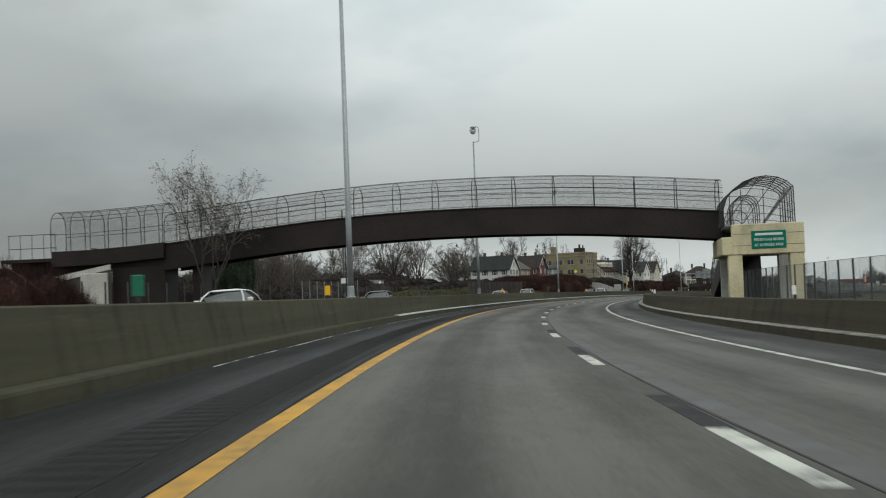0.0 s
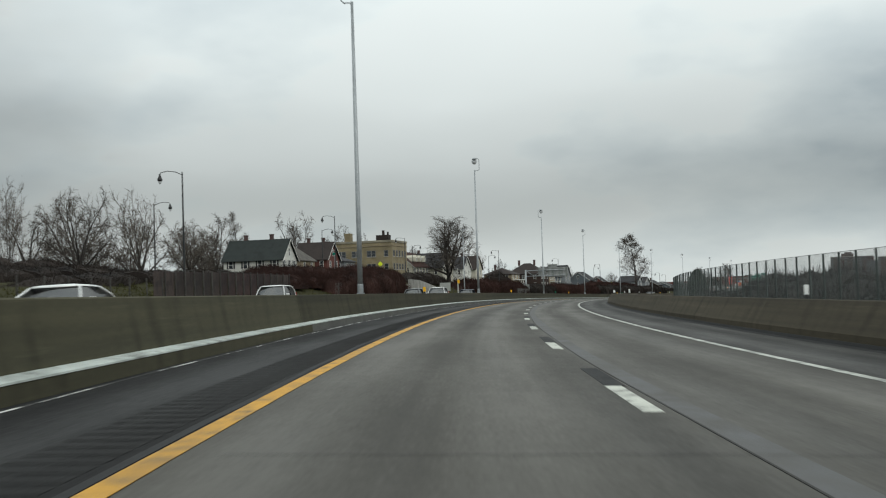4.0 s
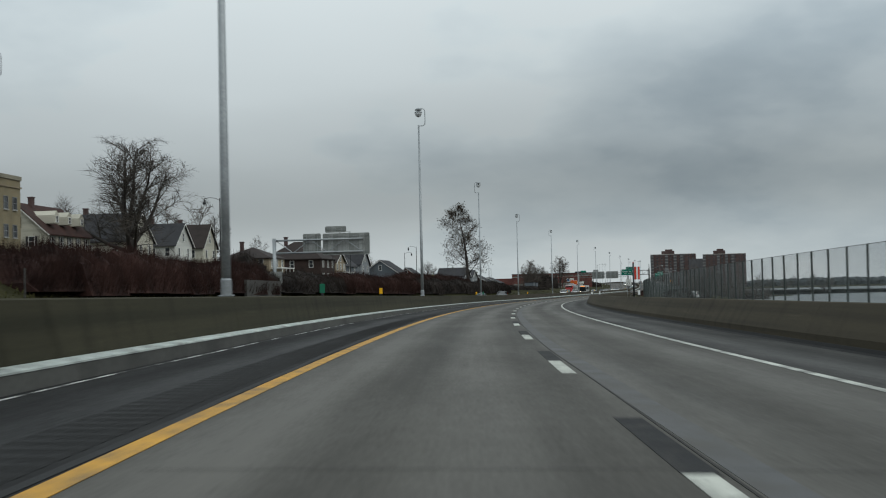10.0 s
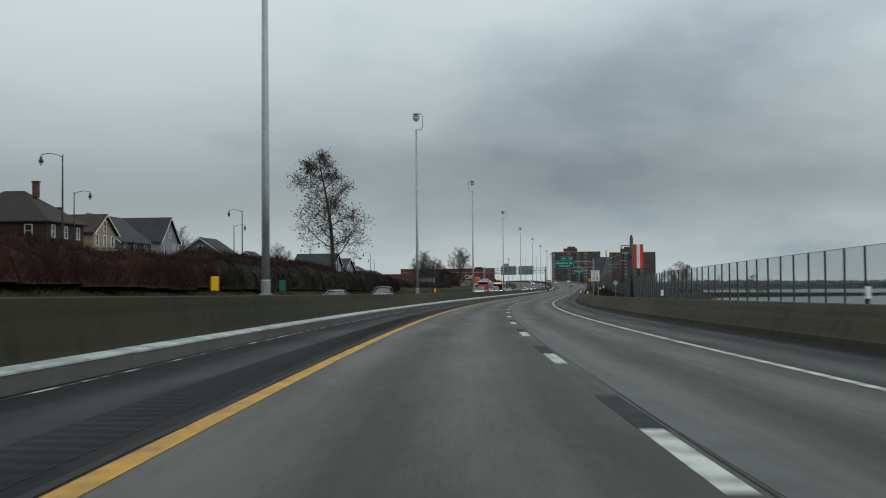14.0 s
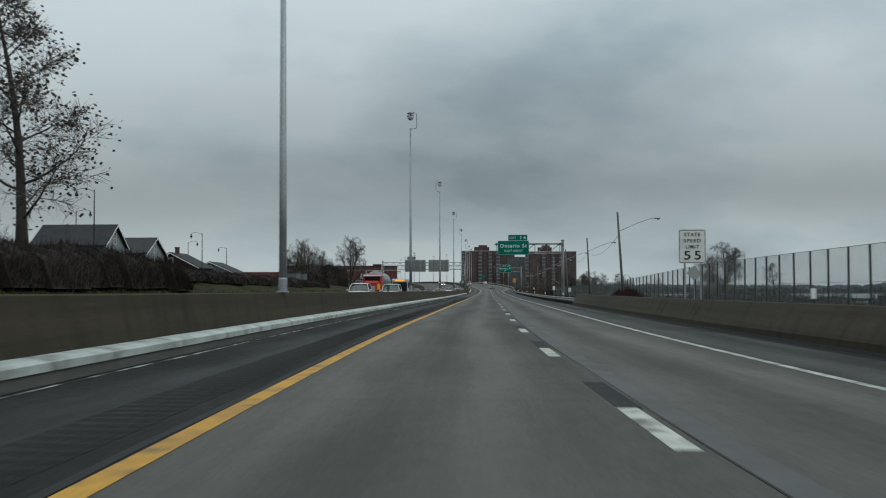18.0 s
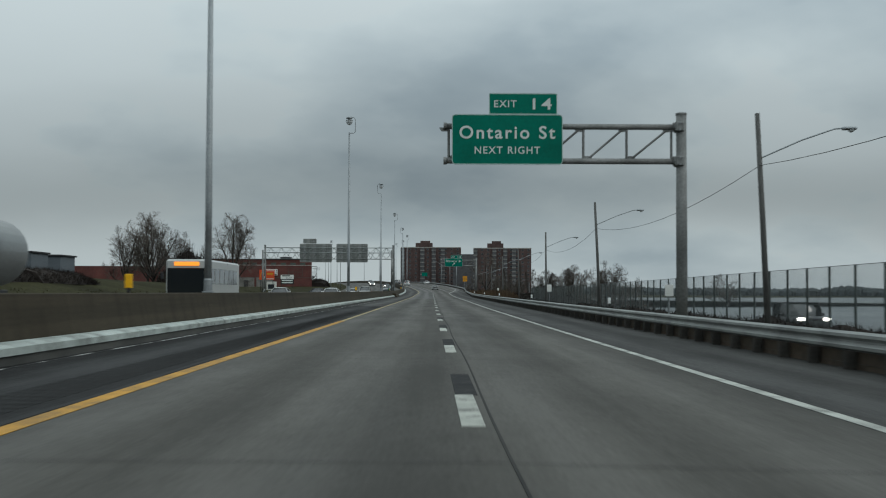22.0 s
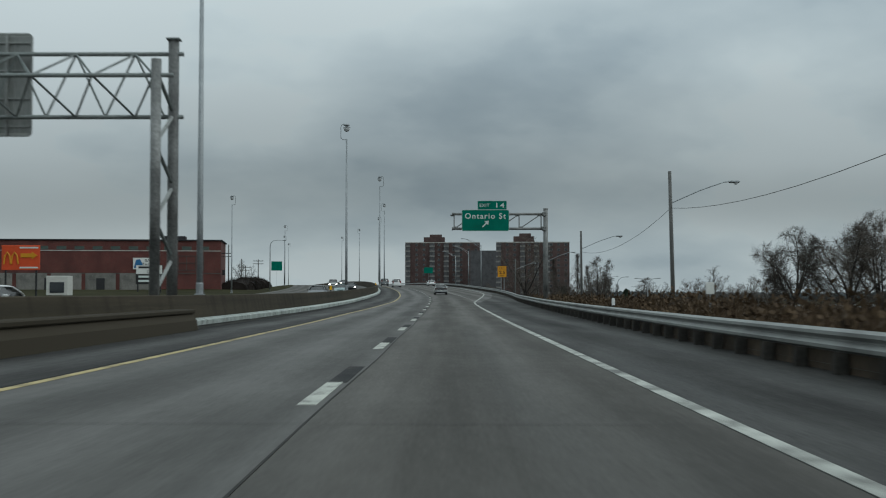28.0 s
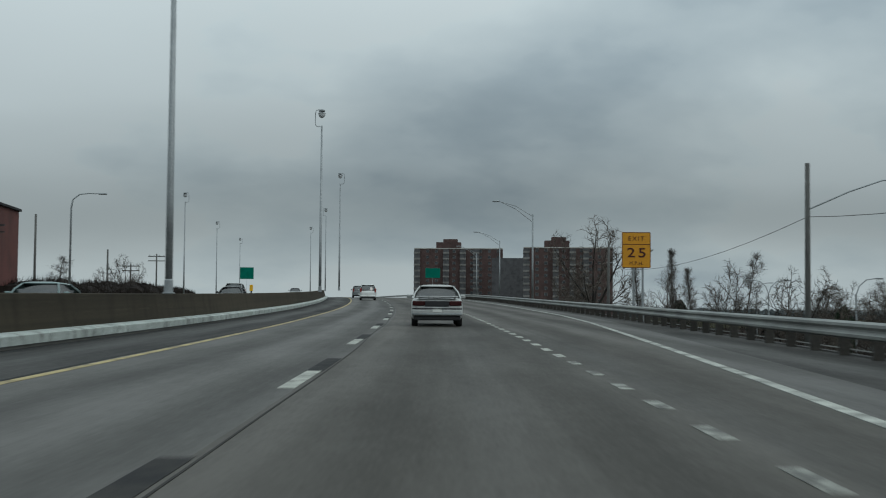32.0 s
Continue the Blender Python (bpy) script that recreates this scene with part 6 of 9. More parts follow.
for k, (s, d, h, turn) in enumerate(LAMPS):
    m = at(s, d, h - 0.05, turn)
    if k == 0:
        sl.matrix_basis = m
    else:
        copy_thing(sl, m)

# plain cobra-head lamps near the ramp, and further tall poles on the other side
def cobra(s, d, h0, top, arm, label="grey steel street lamp with a curved arm"):
    t = thing("ramp_lamp", label, "street lamp", at(s, d, h0), "ramp lamps")
    part("shaft", MB().tube([(0, 0, -0.5), (0, 0, top - 1.2), (arm * 0.06, 0, top - 0.5), (arm * 0.3, 0, top - 0.08), (arm * 0.6, 0, top), (arm, 0, top)], [0.10, 0.075, 0.06, 0.05, 0.045, 0.04], 8), GALV, t, smooth=True)
    part("lamp_head", MB().box((arm + math.copysign(0.3, arm), 0, top - 0.02), (0.7, 0.28, 0.14), ch=0.05), GALV, t)


cobra(1054.5, -26, -1.5, 10.4, 2.2)
cobra(158, -42, 2.9, 7.4, 1.3, "slim pale steel lamp post beside the bare trees")
cobra(148, -42, 2.9, 8.8, 1.3, "slim pale steel lamp post beside the bare trees")
# tall timber pole with a panel and a tall mesh enclosure behind the verge
vp = thing("timber_pole", "tall weathered timber pole with a small white panel", "pole", at(166.5, -37.5, 2.6), "")
part("shaft", MB().tube([(0, 0, -0.4), (0, 0, 5), (0, 0, 11.4)], [0.17, 0.15, 0.12], 10), POLEWOOD, vp, smooth=True)
part("panel", MB().box((0.1, -0.2, 1.25), (1.0, 0.04, 0.75), ch=0.01), SIGN_PANEL, vp)
me_ = thing("mesh_enclosure", "tall grey wire mesh enclosure behind the verge", "fence", kind="structure")
epm = mesh_of("fence_post", MB().tube([(0, 0, -0.3), (0, 0, 2.5)], 0.04, 6), GALV)
es = MB()
es.uv = []
for k in range(9):
    u = 152 + 3.0 * k
    part("fence_post", epm, None, me_, m=at(u, -38.6, level(u, -38.6)))
    for hh in (0.0, 2.4):
        es.v.append(tuple(W(u, -38.6, level(u, -38.6) + hh)))
        es.uv.append((u, hh))
    if k:
        es.f.append((2 * k - 2, 2 * k - 1, 2 * k + 1, 2 * k))
part("wire_mesh", es, CAGE, me_, "grey wire mesh")
for s, d, h0, top in ((359, -28.2, 0.6, 16.5), (1013.5, -28.1, -1, 15.4), (1123.4, -26, -1.5, 15), (1190, -26, -2, 15), (1250, -22, -2, 15)):
    m = at(s, d, 0.6 if s < 400 else 0.0, 0)
    copy_thing(lp, m)
for s, d, h0, tp, arm in ((1069, 13.6, -0.5, 10.2, -3.2), (1130, 18.5, -0.5, 10.2, -3.2), (1180, 22.5, -0.5, 10.2, -3.2)):
    t = thing("ramp_lamp", "tall steel lamp pole with a trussed arm over the exit ramp", "street lamp", at(s, d, h0), "ramp lamps")
    part("shaft", MB().tube([(0, 0, -0.5), (0, 0, tp - 1.2)], [0.11, 0.07], 8), GALV, t, smooth=True)
    for o in (0, 0.55):
        part("arm", MB().tube([(0, 0, tp - 1.4 - o), (arm * 0.5, 0, tp - 0.45 - o * 0.5), (arm, 0, tp)], 0.035, 6), GALV, t)
    part("lamp_head", MB().box((arm - 0.3, 0, tp), (0.7, 0.28, 0.14), ch=0.05), GALV, t)
for s, d, top, sides in ((1065, 35, 2.4, (-1, 1)), (1080.6, 35, 1.9, (1,)), (1045, 35, 2.4, (1,)), (1026, 36, 2.2, (-1, 1)), (1100, 46, 2.4, (1,))):
    z0 = -5.6
    t = thing("park_lamp", "double curved park lamp on a grey pole" if len(sides) > 1 else "curved park lamp on a grey pole", "street lamp", at(s, d, z0), "park lamps")
    tp = top - z0
    part("shaft", MB().tube([(0, 0, -1.5), (0, 0, tp - 1.2)], [0.10, 0.07], 8), GALV, t)
    for q in sides:
        part("arm", MB().tube([(0, 0, tp - 1.3), (q * 0.25, 0, tp - 0.6), (q * 0.8, 0, tp - 0.12), (q * 1.6, 0, tp)], 0.045, 6), GALV, t)
        part("lamp_head", MB().box((q * 1.8, 0, tp - 0.02), (0.55, 0.25, 0.12), ch=0.04), GALV, t)
# timber poles with cross-arms beyond the warehouse
for s, d, tp, arm in ((1082, -36, 8.7, 0), (1122, -36, 6.3, 0), (1143, -36, 4.9, 1), (1150, -33, 6.6, 1)):
    t = thing("timber_pole", "weathered timber utility pole beside the far ramp", "utility pole", at(s, d, -2), "far timber poles")
    part("shaft", MB().tube([(0, 0, -1), (0, 0, tp + 2)], [0.15, 0.11], 8), POLEWOOD, t, smooth=True)
    if arm:
        for z in (tp + 1.6, tp + 0.9):
            part("cross_arm", MB().box((0, 0, z), (2.6, 0.12, 0.14), ch=0.01), POLEWOOD, t)
        for x in (-1.1, -0.4, 0.4, 1.1):
            part("insulator", MB().lathe([(0.05, tp + 1.67), (0.07, tp + 1.75), (0.03, tp + 1.88)], 8, pose(x, 0, 0)), GALV, t)

# ---------------------------------------------------------------- houses
def win_meshes(w, h, frame_mat, bars=True):
    f = MB()
    t = 0.08
    for cx, cz, sx, sz in ((0, h / 2, w + t, t), (0, -h / 2, w + t, t), (-w / 2, 0, t, h), (w / 2, 0, t, h)):
        f.box((cx, -0.03, cz), (sx, 0.10, sz))
    if bars:
        f.box((0, -0.01, 0.0), (w, 0.06, 0.05))
    p = MB().box((0, 0.012, 0), (w - 0.02, 0.02, h - 0.02))
    return mesh_of("window", f, frame_mat), mesh_of("pane", p, PANE)


TOWER_TRIM = mat("dull_grey_window_frame", (0.20, 0.20, 0.20), 0.6, 0.1, 1, 10, 0.05)
TOWER_WIN = win_meshes(1.45, 1.35, TOWER_TRIM)
WIN = {(w, h): win_meshes(w, h, TOWER_TRIM if h == 1.6 else TRIM_W) for w, h in ((0.9, 1.5), (1.1, 1.6), (1.6, 1.5), (0.7, 0.9), (1.2, 1.2), (0.9, 1.8))}
SHUT_ME = mesh_of("shutter", MB().box((0, -0.02, 0), (0.36, 0.05, 1.5), ch=0.01), SHUTTER)


def window(parent, m, size=(0.9, 1.5), shutters=False):
    f, p = WIN[size]
    w = part("window", f, None, parent, m=m)
    part("pane", p, None, w)
    if shutters:
        for q in (-1, 1):
            part("shutter", SHUT_ME, None, w, m=pose(q * (size[0] / 2 + 0.24), 0, 0))
    return w


def house(label, s, d, h0, wx, wy, eave, ridge, axis, wall, roof, shutters=False, chimneys=1, rows=2, nx=3, ny=3, porch=False, turn=0, dormers=0, hip=False, trim=True, gable_pair=False):
    """A house: wx across (towards the road), wy along it; ridge along axis x or y; heights over its own base."""
    t = thing("house", label, "house", at(s, d, h0 - 0.3, turn))
    X, Y = wx / 2, wy / 2
    b = MB()
    b.box((0, 0, eave / 2), (wx, wy, eave))
    part("wall", b, wall, t, planar_uv=True)
    o = 0.45
    r = MB()
    th = 0.16
    if hip:
        k = min(X, Y) * 0.95
        e = [(-X - o, -Y - o, eave), (X + o, -Y - o, eave), (X + o, Y + o, eave), (-X - o, Y + o, eave)]
        tp = [(0, -(Y - k) if Y > X else 0, ridge), (0, (Y - k) if Y > X else 0, ridge)] if Y >= X else [(-(X - k), 0, ridge), (X - k, 0, ridge)]
        vs = e + [(x, y, z - th) for x, y, z in e] + tp
        if Y >= X:
            fs = [(0, 1, 8), (1, 2, 9, 8), (2, 3, 9), (3, 0, 8, 9)]
        else:
            fs = [(0, 1, 9, 8), (1, 2, 9), (2, 3, 8, 9), (3, 0, 8)]
        fs += [(i, (i + 1) % 4, (i + 1) % 4 + 4, i + 4)[::-1] for i in range(4)] + [(4, 5, 6, 7)[::-1]]
        r.add(vs, fs)
    else:
        g = MB()
        if axis == "x":
            g.prism([(-Y, eave - 0.02), (Y, eave - 0.02), (0, ridge - 0.1)], wx - 0.02, pose(0, 0, 0, 0, 0, 90))
        else:
            g.prism([(-X, eave - 0.02), (X, eave - 0.02), (0, ridge - 0.1)], wy - 0.02)
        part("gable", g, wall, t, planar_uv=True)
        hw = (Y if axis == "x" else X)
        ln = (wx if axis == "x" else wy) + 2 * o
        sl = (ridge - eave) / hw
        ze = eave - o * sl
        for q in (-1, 1):
            poly = [(q * (hw + o), ze), (0, ridge), (0, ridge + th), (q * (hw + o), ze + th)]
            rr = MB().prism(poly, ln, pose(0, 0, 0, 0, 0, 90) if axis == "x" else None)
            part("roof_slope", rr, roof, t)
        if trim:
            for e in (-1, 1):
                for q in (-1, 1):
                    poly = [(q * (hw + o), ze - 0.14), (0, ridge - 0.14), (0, ridge + 0.03), (q * (hw + o), ze + 0.03)]
                    m = pose(e * (ln / 2 + 0.025), 0, 0, 0, 0, 90) if axis == "x" else pose(0, e * (ln / 2 + 0.025), 0)
                    part("barge_board", MB().prism(poly, 0.05, m), TRIM_W, t)
    if hip:
        part("roof", r, roof, t)
    fl = eave / rows
    for i in range(rows):
        z = fl * (i + 0.58)
        for j in range(nx):
            x = -X + wx * (j + 0.5) / nx
            window(t, pose(x, -Y - 0.02, z), (0.9, 1.5), shutters)
        for j in range(ny):
            y = -Y + wy * (j + 0.5) / ny
            window(t, pose(X + 0.02, y, z, 0, 0, 90), (0.9, 1.5), shutters)
    if not hip:
        m = pose(X + 0.02, 0, eave + (ridge - eave) * 0.35, 0, 0, 90) if axis == "x" else pose(0, -Y - 0.02, eave + (ridge - eave) * 0.35)
        window(t, m, (0.9, 1.5), gable_pair)
    for i in range(chimneys):
        cx, cy = ((-X * 0.5 + i * X * 0.9, 0.3) if axis == "x" else (0.3, -Y * 0.4 + i * Y * 0.9))
        part("chimney", MB().box((cx, cy, ridge + 0.1), (0.7, 0.7, 1.9), ch=0.03).box((cx, cy, ridge + 1.1), (0.85, 0.85, 0.18), ch=0.02), DARK_BRICK, t, planar_uv=True)
    for i in range(dormers):
        y = -Y + wy * (i + 0.7) / (dormers + 0.4)
        zx, zz = X * 0.55, eave + (ridge - eave) * 0.32
        dm_ = part("dormer", MB().prism([(-0.75, 0), (0.75, 0), (0.75, 1.2), (0, 1.85), (-0.75, 1.2)], X * 0.9, pose(zx, y, zz, 0, 0, 90)), wall, t)
        f, p = WIN[0.7, 0.9]
        window(dm_, pose(zx + X * 0.45 + 0.02, y, zz + 0.65, 0, 0, 90), (0.7, 0.9))
    if porch:
        pr = part("porch", MB().box((X + 1.2, 0, 2.9), (2.6, wy * 0.8, 0.2), ch=0.02).box((X + 1.2, 0, 0.5), (2.6, wy * 0.8, 0.3)), TRIM_W, t)
        for j in range(4):
            part("porch_post", MB().box((X + 2.35, -wy * 0.38 + wy * 0.76 * j / 3, 1.7), (0.16, 0.16, 2.4), ch=0.02), TRIM_W, pr)
        part("porch_rail", MB().box((X + 2.4, 0, 1.25), (0.06, wy * 0.76, 0.10)).box((X + 2.4, 0, 0.85), (0.05, wy * 0.76, 0.08)), TRIM_W, pr)
    return t


SIDING_DK = mat("dark_brown_shingle_wall", (0.035, 0.022, 0.018), 0.9, 0.2, 0.8, 10, 0.2)
house("white clapboard house with a charcoal gable roof and black shutters", 348, -67.5, 5.3, 12.2, 8.5, 4.8, 8.7, "x", SIDING_W, ROOF_SLATE, True, 2, 2, 4, 3)
house("red-brown gabled house with a dark shingle roof", 391, -71.5, 5.4, 8.2, 8.5, 6.3, 10.2, "x", SIDING_RED, ROOF_BR, False, 2, 2, 3, 2)
house("low brown house with a brown hipped roof", 371, -70, 5.4, 8, 9, 5.2, 9.0, "x", SIDING_TAN, ROOF_TAUPE, False, 1, 2, 3, 2, hip=True)
house("blue-grey two-storey house with a shallow roof", 408, -74, 5.4, 9, 8, 6.2, 8.0, "x", SIDING_GREY, ROOF_DK, False, 0, 2, 3, 2, hip=True)
house("cream clapboard house with black shutters and a brown dormered roof", 462, -73, 5.6, 9.5, 14, 6.0, 10.2, "y", SIDING_CREAM, ROOF_RUST, True, 1, 2, 2, 5, dormers=3, gable_pair=True)
house("large cream house with a charcoal gable roof", 488, -75, 5.2, 13, 11, 6.6, 11.2, "x", SIDING_CREAM, ROOF_DK, False, 1, 2, 3, 3)
house("white gabled house with a charcoal roof and a porch", 505, -71.8, 5.2, 8, 8.5, 6.6, 10.4, "x", SIDING_W, ROOF_DK, False, 1, 2, 3, 2, porch=True)
house("white house with a brown gabled roof and white trim", 519, -72.2, 5.0, 8, 7.5, 7.0, 11.2, "x", SIDING_CREAM, ROOF_BR, False, 1, 2, 2, 2, dormers=1, porch=True)
house("tan stucco house with a low brown hipped roof and porch", 533, -64.4, 4.9, 10, 10, 5.0, 7.4, "x", SIDING_TAN, ROOF_BR, False, 1, 2, 3, 3, hip=True, porch=True)
house("large dark brown hipped house with two chimneys", 556, -62, 4.6, 13, 11, 5.6, 9.6, "x", SIDING_DK, ROOF_BR, False, 2, 2, 3, 3, hip=True)
house("brown gabled house with a white balcony porch", 574, -62.5, 4.5, 9, 8, 5.4, 7.8, "x", SIDING_TAN, ROOF_BR, False, 1, 2, 2, 3, porch=True)
house("slate blue gabled house with a charcoal roof", 597, -67.5, 4.2, 10, 13, 5.4, 9.4, "y", SIDING_BLUE, ROOF_DK, False, 0, 2, 3, 3)
house("grey house with a pale shingle roof", 617, -68, 4.0, 8, 9, 6.4, 10.4, "x", SIDING_GREY, ROOF_DK, False, 0, 2, 2, 2)
house("low dark house with a charcoal gable roof", 642, -65, 3.8, 10, 10, 4.6, 8.0, "y", SIDING_BLUE, ROOF_DK, False, 0, 1, 3, 3)
house("small dark garage with a flat gable roof", 668, -64, 3.6, 7, 7, 4.0, 6.4, "y", SIDING_RED, ROOF_DK, False, 0, 1, 2, 2)
house("grey green gabled house beside the street", 690, -54, 3.4, 9, 9, 4.0, 6.6, "x", SIDING_GREY, ROOF_DK, False, 0, 1, 2, 2)
house("dark low house with a charcoal roof", 720, -57, 3.2, 9, 11, 4.0, 6.4, "x", SIDING_GREY, ROOF_DK, False, 0, 1, 2, 2)
house("low brown house with a charcoal roof", 760, -59, 2.8, 10, 12, 3.0, 5.6, "y", SIDING_DK, ROOF_DK, False, 1, 1, 2, 3)
house("low slate-blue house with a dark roof", 800, -61, 2.6, 10, 12, 2.8, 5.0, "y", SIDING_BLUE, ROOF_DK, False, 0, 1, 2, 3)
house("grey house far back with a dark gabled roof", 236, -124, 4.0, 9, 9, 5.2, 8.0, "x", SIDING_GREY, ROOF_DK, False, 1, 2, 3, 3)
house("grey house far back among bare trees", 205, -100, 3.5, 9, 9, 5.2, 8.4, "y", SIDING_GREY, ROOF_BR, False, 1, 2, 3, 3)

# yellow brick apartment block
apt = thing("apartment_building", "three-storey yellow brick apartment building with a flat roof", "building", at(437, -75.5, 5.0))
AX, AY, AH = 9.5, 6.5, 12.2
part("wall", MB().box((0, 0, AH / 2 - 0.3), (2 * AX, 2 * AY, AH + 0.6)), YELLOW_BRICK, apt, planar_uv=True)
part("parapet", MB().box((0, -AY, AH + 0.2), (2 * AX + 0.2, 0.35, 0.55), ch=0.03).box((AX, 0, AH + 0.2), (0.35, 2 * AY + 0.2, 0.55), ch=0.03), YELLOW_BRICK, apt)
part("cornice", MB().box((0, -AY - 0.06, AH - 1.0), (2 * AX + 0.2, 0.2, 0.2)).box((AX + 0.06, 0, AH - 1.0), (0.2, 2 * AY + 0.2, 0.2)), SIDING_TAN, apt)
part("chimney", MB().box((-6, 2, AH + 1.5), (1.8, 1.8, 3.4), ch=0.04), YELLOW_BRICK, apt, planar_uv=True)
part("roof_vent", MB().box((5, 0, AH + 1.1), (3.5, 2.5, 2.2), ch=0.05).lathe([(0.4, AH + 2.2), (0.35, AH + 3.4), (0.5, AH + 3.5)], 10, pose(5, 0, 0)).lathe([(0.3, AH + 2.2), (0.25, AH + 3.0), (0.4, AH + 3.1)], 10, pose(6.2, 0.4, 0)), ROOF_BR, apt)
sill_me = mesh_of("sill", MB().box((0, -0.06, 0), (1.25, 0.18, 0.10)), PALE_CONC)
for fl in range(3):
    z = 2.0 + fl * 3.55
    for x in (-8.2, -5.6, -4.3, -1.4, -0.1, 3.0, 4.3, 7.9):
        w = window(apt, pose(x, -AY - 0.03, z), (1.1, 1.6))
        part("sill", sill_me, None, w, m=pose(0, 0, -0.88))
    for y in (-4.8, -2.4, 0.0, 2.4, 4.8):
        w = window(apt, pose(AX + 0.03, y, z, 0, 0, 90), (1.1, 1.6))
        part("sill", sill_me, None, w, m=pose(0, 0, -0.88))
    if fl:
        bl = part("balcony", MB().box((-4.0, -AY - 0.7, z - 1.3), (2.8, 1.4, 0.15)), BLACK_STEEL, apt)
        part("balcony_rail", MB().box((-4.0, -AY - 1.38, z - 0.75), (2.8, 0.04, 0.06)).box((-4.0, -AY - 1.38, z - 0.3), (2.8, 0.04, 0.06)), BLACK_STEEL, bl)

# long red brick works with hoardings
bw = thing("brick_warehouse", "long low red brick warehouse with high windows and boarded bays", "building", at(1061.5, -35.5, -1.5, 2.5))
part("wall", MB().box((-25, 7, 5.2), (50, 14, 10.4)), RED_BRICK, bw, planar_uv=True)
part("coping", MB().box((-25, 0.0, 10.5), (50.4, 0.5, 0.25), ch=0.03), ROOF_DK, bw)
part("coping", MB().box((0, 7.2, 10.5), (0.5, 13.9, 0.25), ch=0.03), ROOF_DK, bw)
part("string_course", MB().box((-25, -0.03, 8.55), (50, 0.10, 0.16)), PALE_CONC, bw)
part("string_course", MB().box((-25, -0.03, 4.4), (50, 0.10, 0.14)), KERB, bw)
part("roof_unit", MB().box((-8.5, 3, 10.9), (3.8, 3, 0.9), ch=0.05), ROOF_DK, bw)
part("low_wing", MB().box((-68, 8, 4.0), (36, 14, 8.0)), RED_BRICK, bw, "lower red brick wing", planar_uv=True)
bay_me = mesh_of("clerestory", MB().box((0, 0, 0), (1.7, 0.10, 0.62)), mat("dusty_green_glass", (0.06, 0.085, 0.075), 0.4, 0.2, 1.5, 14, 0.1))
shop_me = mesh_of("boarded_bay", MB().box((0, 0, 0), (5.4, 0.12, 3.6), ch=0.02), mat("grey_boarding", (0.17, 0.165, 0.15), 0.8, 0.2, 0.6, 8, 0.2, rnd=0.2))
for k in range(15):
    part("clerestory", bay_me, None, bw, m=pose(-3.0 - 3.2 * k, -0.03, 9.05))
for k in range(6):
    part("boarded_bay", shop_me, None, bw, m=pose(-15.5 - 6.1 * k, -0.05, 2.6))
for k in range(4):
    part("doorway", MB().box((-21.6 - 9.2 * k, -0.12, 2.2), (1.5, 0.1, 2.6), ch=0.02), BLACK_PL, bw)
for z in (5.0, 6.3, 7.6):
    part("wall_trace", MB().box((-5.4, -0.03, z), (4.6, 0.06, 0.10)), KERB, bw)
for x in (-3.1, -4.6, -6.2, -7.7):
    part("wall_trace", MB().box((x, -0.035, 6.3), (0.10, 0.06, 2.7)), KERB, bw)
part("fuse_box", MB().box((0.45, 1.2, 4.6), (0.5, 0.5, 1.0), ch=0.05), BLACK_STEEL, bw)
part("insulator_arm", MB().box((0.9, 1.5, 8.2), (1.8, 0.14, 0.14)).box((0.9, 1.5, 7.6), (1.8, 0.1, 0.1)), BLACK_STEEL, bw)
hb = thing("orange_hoarding", "orange advertising hoarding with a yellow emblem and arrow", "hoarding", at(957, -41.0, 0, 4))
part("panel", MB().box((0, 0, 4.2), (3.75, 0.12, 2.5), ch=0.03), mat("orange_red_board", (0.60, 0.075, 0.02), 0.6, 0.08), hb)
em = MB()
for q in (-1, 1):
    em.tube([(-0.95 + q * 0.36 - 0.34, -0.1, 3.55), (-0.95 + q * 0.36 - 0.24, -0.1, 4.35), (-0.95 + q * 0.36, -0.1, 4.75), (-0.95 + q * 0.36 + 0.24, -0.1, 4.35), (-0.95 + q * 0.36 + 0.34, -0.1, 3.55)], 0.085, 6)
part("emblem", em, SIGN_YELLOW, hb)
part("arrow", MB().prism([(0, 4.22), (1.1, 4.22), (1.1, 4.05), (1.65, 4.42), (1.1, 4.8), (1.1, 4.62), (0, 4.62)], 0.05, pose(0, -0.1, 0)), SIGN_YELLOW, hb)
for z in (5.2, 3.2):
    part("bar", MB().box((0.8, -0.075, z), (1.8, 0.02, 0.16)), SIGN_PANEL, hb)
for x in (-1.5, 1.5):
    part("leg", MB().box((x, 0.1, 1.3), (0.16, 0.16, 4.4)), BLACK_STEEL, hb)
bt = thing("shop_sign", "white bait and tackle shop sign with a blue emblem", "sign", at(1060.4, -49.0, -0.6, 2.5))
pn = part("panel", MB().box((0, 0, 5.3), (4.5, 0.12, 2.1), ch=0.03), SIGN_PANEL, bt)
legend("BAIT &", 0.72, SIGN_BLACK, pn, pose(1.0, -0.075, 5.85))
legend("TACKLE", 0.72, SIGN_BLACK, pn, pose(0.75, -0.075, 5.15))
part("bar", MB().box((0.6, -0.07, 4.55), (2.8, 0.02, 0.22)), SIGN_BLACK, pn)
part("emblem", MB().prism([(-2.1, 4.5), (-0.7, 4.5), (-0.5, 5.2), (-1.0, 6.1), (-1.7, 6.0)], 0.03, pose(0, -0.07, 0)), mat("blue_emblem", (0.02, 0.13, 0.30), 0.5, 0.05), pn)
gs2 = thing("shop_sign", "black and white glass repair sign board on posts", "sign", at(1020.6, -41.4, -0.7, 0))
pn = part("panel", MB().box((0, 0, 3.4), (4.0, 0.12, 2.9), ch=0.03), SIGN_BLACK, gs2)
